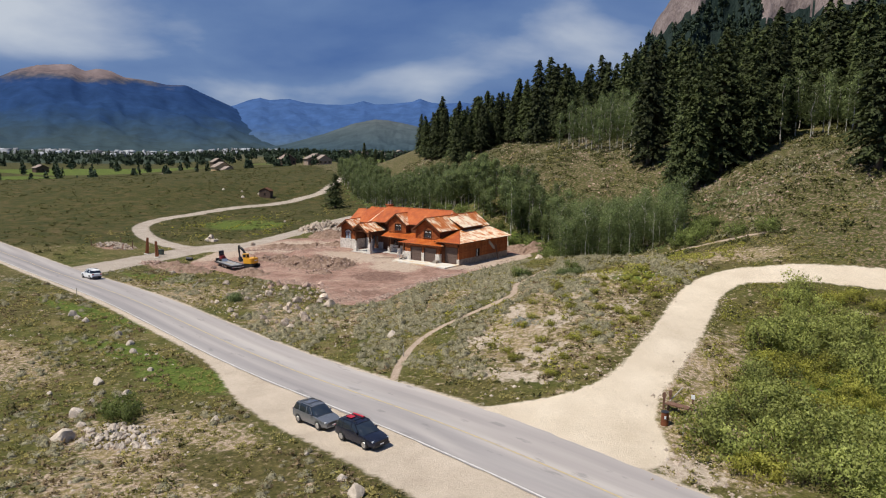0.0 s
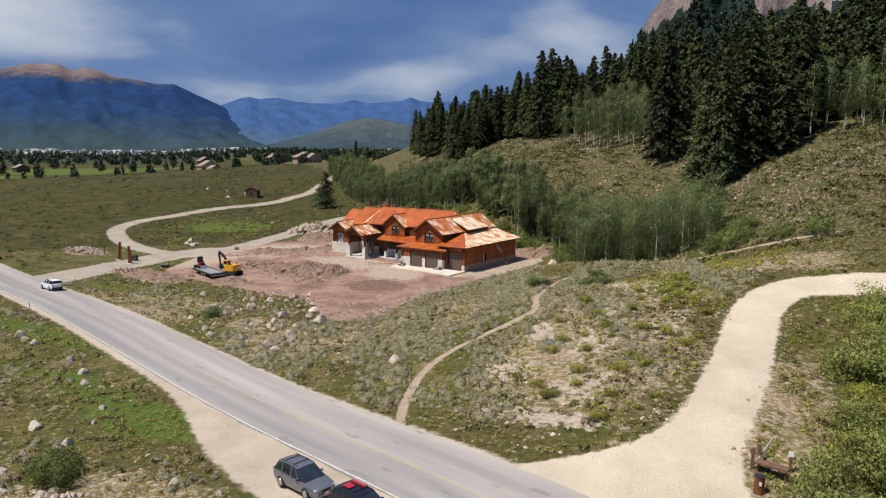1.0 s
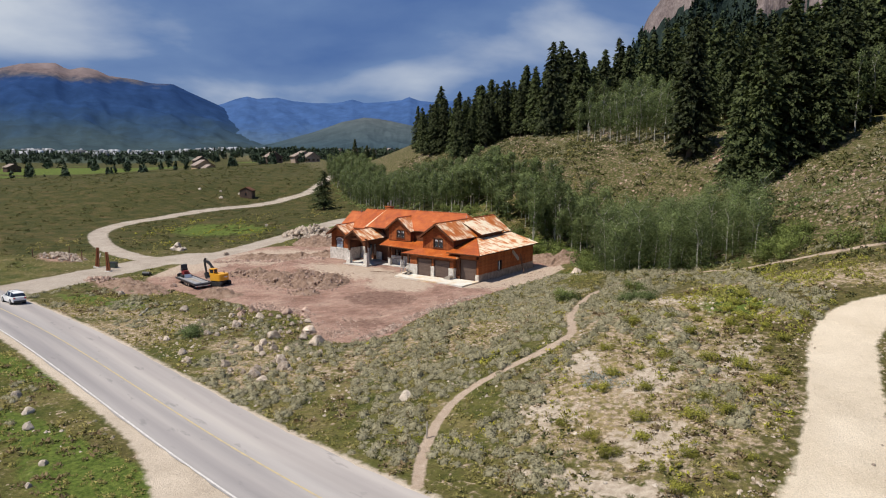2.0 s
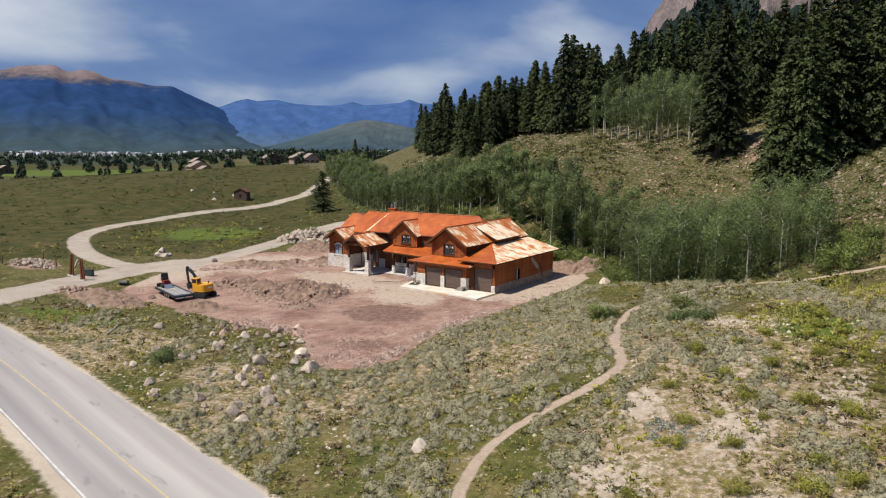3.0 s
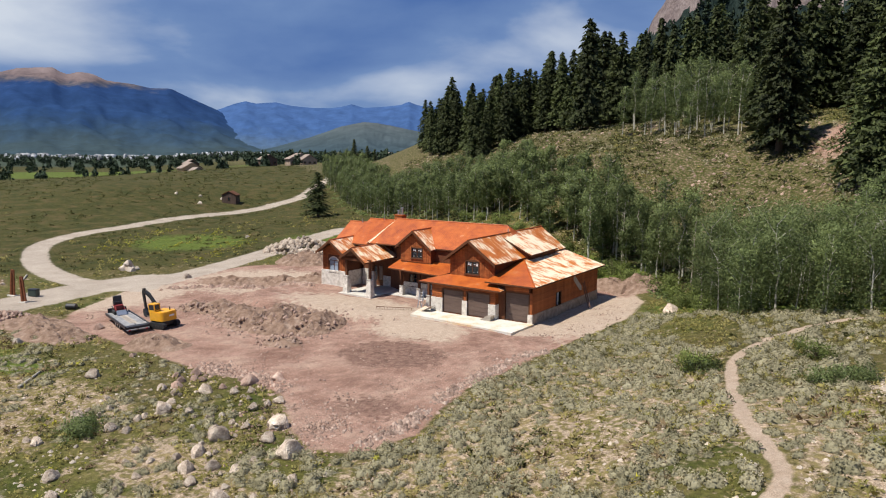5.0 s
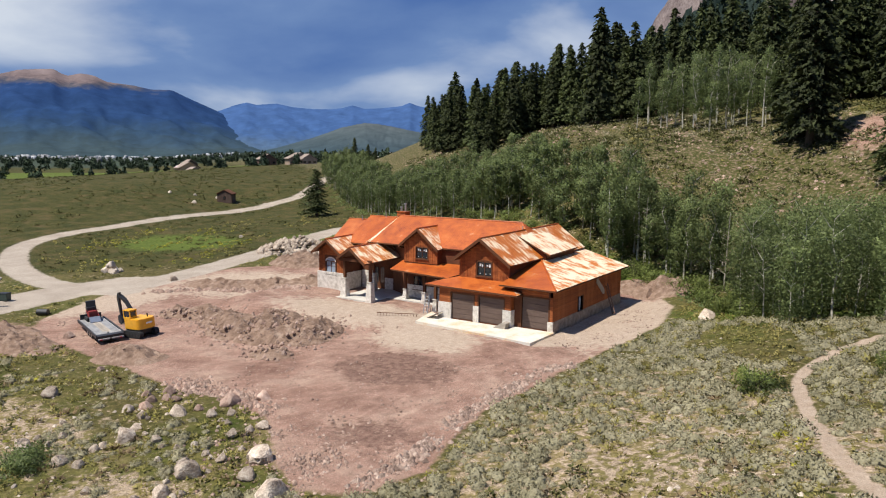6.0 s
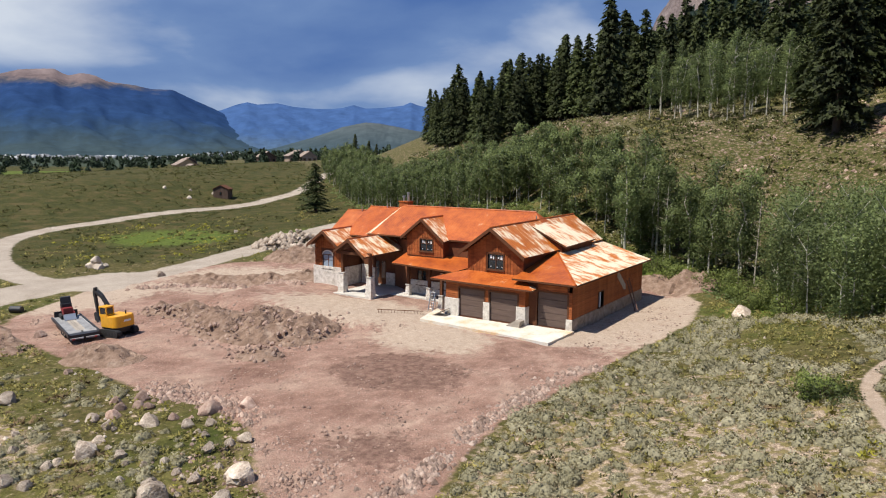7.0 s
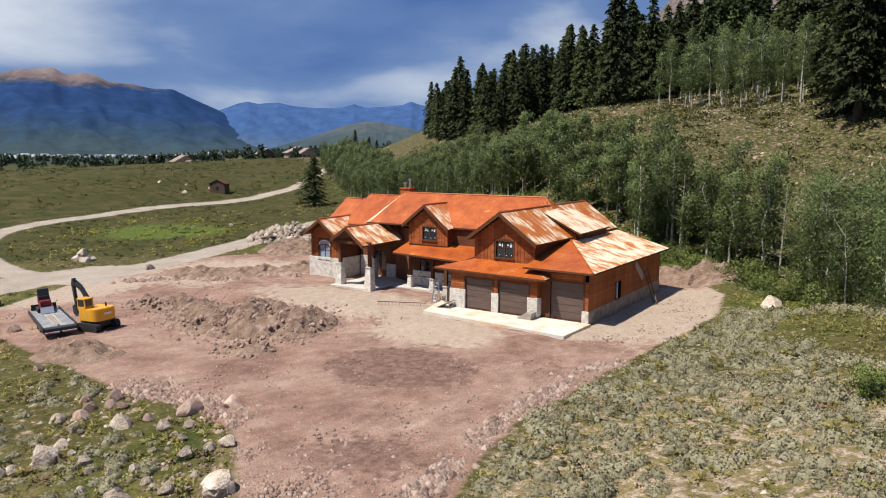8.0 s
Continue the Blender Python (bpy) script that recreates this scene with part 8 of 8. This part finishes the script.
k = thing("plywood_ramp", pose(-4.4, -1.45, 0), "plywood sheet leaning on the pier", "plywood")
part("sheet", prism(bmesh.new(), [(-0.7, -0.01), (0.1, 0.5), (0.6, 0.5), (0.5, -0.01)], -0.2, 0.6), PAINT["plank"], k)
k = thing("wall_patch", pose(0, 0, 0), "weathered grey board nailed to the side wall", "board")
part("panel", prism(bmesh.new(), [(10.3, 3.35), (10.7, 3.40), (12.6, 2.05), (12.7, 1.55), (12.2, 1.60), (10.3, 3.0)], 0.045, 0.085, "x"), PAINT["plank"], k)

# ---- shed and far buildings ----


def cabin(name, m, w, d, h, rise, wall_mat, roof_mat, label, windows=2, category="house"):
    b = thing(name, m, label, category)
    bm = prism(bmesh.new(), [(-w / 2, -0.5), (w / 2, -0.5), (w / 2, h), (0, h + rise), (-w / 2, h)], -d / 2, d / 2)
    part("wall", bm, wall_mat, b)
    for s in (-1, 1):
        bm = prism(bmesh.new(), [(0, h + rise + 0.12), (s * (w / 2 + 0.06 * w), h - 0.05), (s * (w / 2 + 0.06 * w), h + 0.10), (0, h + rise + 0.28)], -d / 2 - 0.05 * d, d / 2 + 0.05 * d)
        part("roof", bm, roof_mat, b)
    for i in range(windows):
        x = -w / 2 + w * (i + 0.5) / windows
        wd = part("window", boxed(x - w * 0.09, x + w * 0.09, -d / 2 - 0.06, -d / 2 + 0.02, h * 0.35, h * 0.75), M["fascia"], b)
        part("pane", boxed(x - w * 0.07, x + w * 0.07, -d / 2 - 0.09, -d / 2 - 0.05, h * 0.39, h * 0.72), M["glass"], wd)
    return b


shed_wall = material("dark_shed_boards", [(0.075, 0.048, 0.036), (0.135, 0.090, 0.068)], 1.5, 14, 0.9, 0.2, stretch=(1, 1, 0.3))
cabin("shed", pose(-140, 81, zh(-140, 81), 0, 0, 30), 4.2, 3.6, 2.3, 1.0, shed_wall, M["fascia"], "small dark brown wooden shed on the meadow", 1, "shed")
tan_wall = material("tan_house_wall", [(0.26, 0.19, 0.14), (0.40, 0.31, 0.24)], 0.5, 4, 0.9, 0.1)
new_wood = material("new_sheathing", [(0.50, 0.33, 0.17), (0.62, 0.45, 0.26)], 0.5, 4, 0.9, 0.1)
grey_roof = material("grey_brown_shingle", [(0.20, 0.155, 0.125), (0.34, 0.27, 0.225)], 0.5, 4, 0.9, 0.1)


def at_bearing(az, dist):
    return 68 + dist * math.sin(radians(az)), -106 + dist * math.cos(radians(az))


for az, dist, w, d, h, rise, wm, rm, text in ((-51.3, 470, 15, 9, 5.5, 4.0, new_wood, grey_roof, "new timber-sheathed house across the meadow"), (-50.9, 462, 9, 8, 3.2, 2.4, tan_wall, grey_roof, "low brown-roofed wing of a far house"),
                                               (-44.2, 520, 20, 10, 6.0, 4.5, tan_wall, grey_roof, "large tan house with steep roofs among trees"), (-43.6, 512, 13, 9, 5.0, 4.0, tan_wall, grey_roof, "tan gabled wing of a large far house"),
                                               (-46.4, 560, 15, 10, 6.5, 4.5, shed_wall, grey_roof, "dark timber house among far trees"), (-63.5, 640, 13, 9, 5.0, 3.0, shed_wall, grey_roof, "brown house beyond the meadow"),
                                               (-55.4, 452, 11, 6, 2.6, 1.2, tan_wall, grey_roof, "low brown building behind the rise"), (-51.6, 640, 14, 9, 6, 4, shed_wall, grey_roof, "dark far house among conifers"),
                                               (-40.3, 900, 20, 12, 7, 4, tan_wall, grey_roof, "far house on the green rise"), (-39.1, 1000, 22, 12, 8, 4, tan_wall, grey_roof, "far house on the green rise"), (-38.2, 820, 18, 12, 6, 4, tan_wall, M["concrete"], "far pale house near the wooded edge"),
                                               (-41.5, 1000, 20, 12, 7, 4, tan_wall, grey_roof, "far tan house in the valley"), (-37.6, 1150, 26, 14, 9, 5, tan_wall, grey_roof, "far house high on the grassy hill")):
    x, y = at_bearing(az, dist)
    cabin("house", pose(x, y, zh(x, y), 0, 0, -az + 25), w * 0.75, d * 0.75, h * 0.7, rise * 0.8, wm, rm, text, 3)

# the town across the valley, and the valley's trees
vs, fs, base = [], [], 0
for i in range(190):
    az, dist = rng.uniform(-72, -47), rng.uniform(1500, 2900)
    x, y = at_bearing(az, dist)
    z, w, d, h = zh(x, y), rng.uniform(6, 17), rng.uniform(5, 10), rng.uniform(3.0, 6.0)
    c = np.array([(sx * w / 2, sy * d / 2, hz) for hz in (-4, h) for sx, sy in ((-1, -1), (1, -1), (1, 1), (-1, 1))] + [(-w / 2, 0, h * 1.5), (w / 2, 0, h * 1.5)])
    a = rng.uniform(0, 3.14)
    c = np.stack([c[:, 0] * math.cos(a) - c[:, 1] * math.sin(a) + x, c[:, 0] * math.sin(a) + c[:, 1] * math.cos(a) + y, c[:, 2] + z], axis=1)
    vs.append(c)
    for q in ((0, 1, 5, 4), (1, 2, 6, 5), (2, 3, 7, 6), (3, 0, 4, 7), (4, 5, 9, 8), (6, 7, 8, 9)):
        fs += [(base + q[0], base + q[1], base + q[2]), (base + q[0], base + q[2], base + q[3])]
    fs += [(base + 5, base + 6, base + 9), (base + 7, base + 4, base + 8)]
    base += 10
tagged(new("town", fast_mesh("town", np.concatenate(vs), np.array(fs), M["far_wall"])), "distant town of small pale houses across the valley", "town", kind="stuff")


def far_tree(seed, cone):
    g = np.random.default_rng(seed)
    n = 44
    u = g.uniform(0, 1, n) ** 1.2
    r = ((1 - u) * 0.27 + 0.02 if cone else 0.40 * np.sin(np.pi * np.clip(u * 0.9 + 0.08, 0, 1))) * np.sqrt(g.uniform(0.15, 1, n))
    a = g.uniform(0, 6.28, n)
    return blades(np.stack([r * np.cos(a), r * np.sin(a), u], axis=1), 0.23, None, seed, 0.45)


far_kinds = [far_tree(500 + i, i < 5) for i in range(7)]
xs, ys, ss = [], [], []
for i in range(9000):
    az, dist = rng.uniform(-74, -36), 400 + 1500 * rng.uniform() ** 1.6
    x, y = at_bearing(az, dist)
    clump = math.sin(az * 2.6 + 0.6) * math.sin(dist * 0.013 + az * 0.3) + 0.5 * math.sin(az * 6.3 + dist * 0.009)
    if (clump > 0.62 and (dist > 650 or i % 2)) or (dist > 900 and clump > 0.15) or (az > -48 and dist > 520 and clump > 0.3):
        if -0.8 * x + 0.6 * y > 300:
            xs.append(x)
            ys.append(y)
            ss.append(rng.uniform(4.0, 7.0) if dist < 700 else rng.uniform(4.5, 9.5))
xs, ys, ss = np.array(xs), np.array(ys), np.array(ss)
tagged(spread("valley_trees", far_kinds, xs, ys, ss, M["far_tree"], 0.02), "dark conifers and broadleaf trees scattered over the valley floor", "trees", kind="stuff")
slope = WOODED[0][rng.permutation(len(WOODED[0]))[:1500]]
tagged(spread("slope_forest", far_kinds[:5], slope[:, 0] + rng.uniform(-6, 6, len(slope)), slope[:, 1] + rng.uniform(-6, 6, len(slope)), rng.uniform(14, 24, len(slope)), M["far_tree"], 0.1, slope[:, 2]), "far dark conifer forest climbing to the cliffs", "forest", kind="stuff")
near_valley = [(-121, 100), (-124, 104), (-118, 106), (-205, 215), (-196, 214), (-188, 210), (-190, 200)]
plant([conifer(11, 160, "spruce_tree"), conifer(9, 161, "spruce_tree")], near_valley[3:], "dark spruce beside the lane", "conifer", "lane conifers")
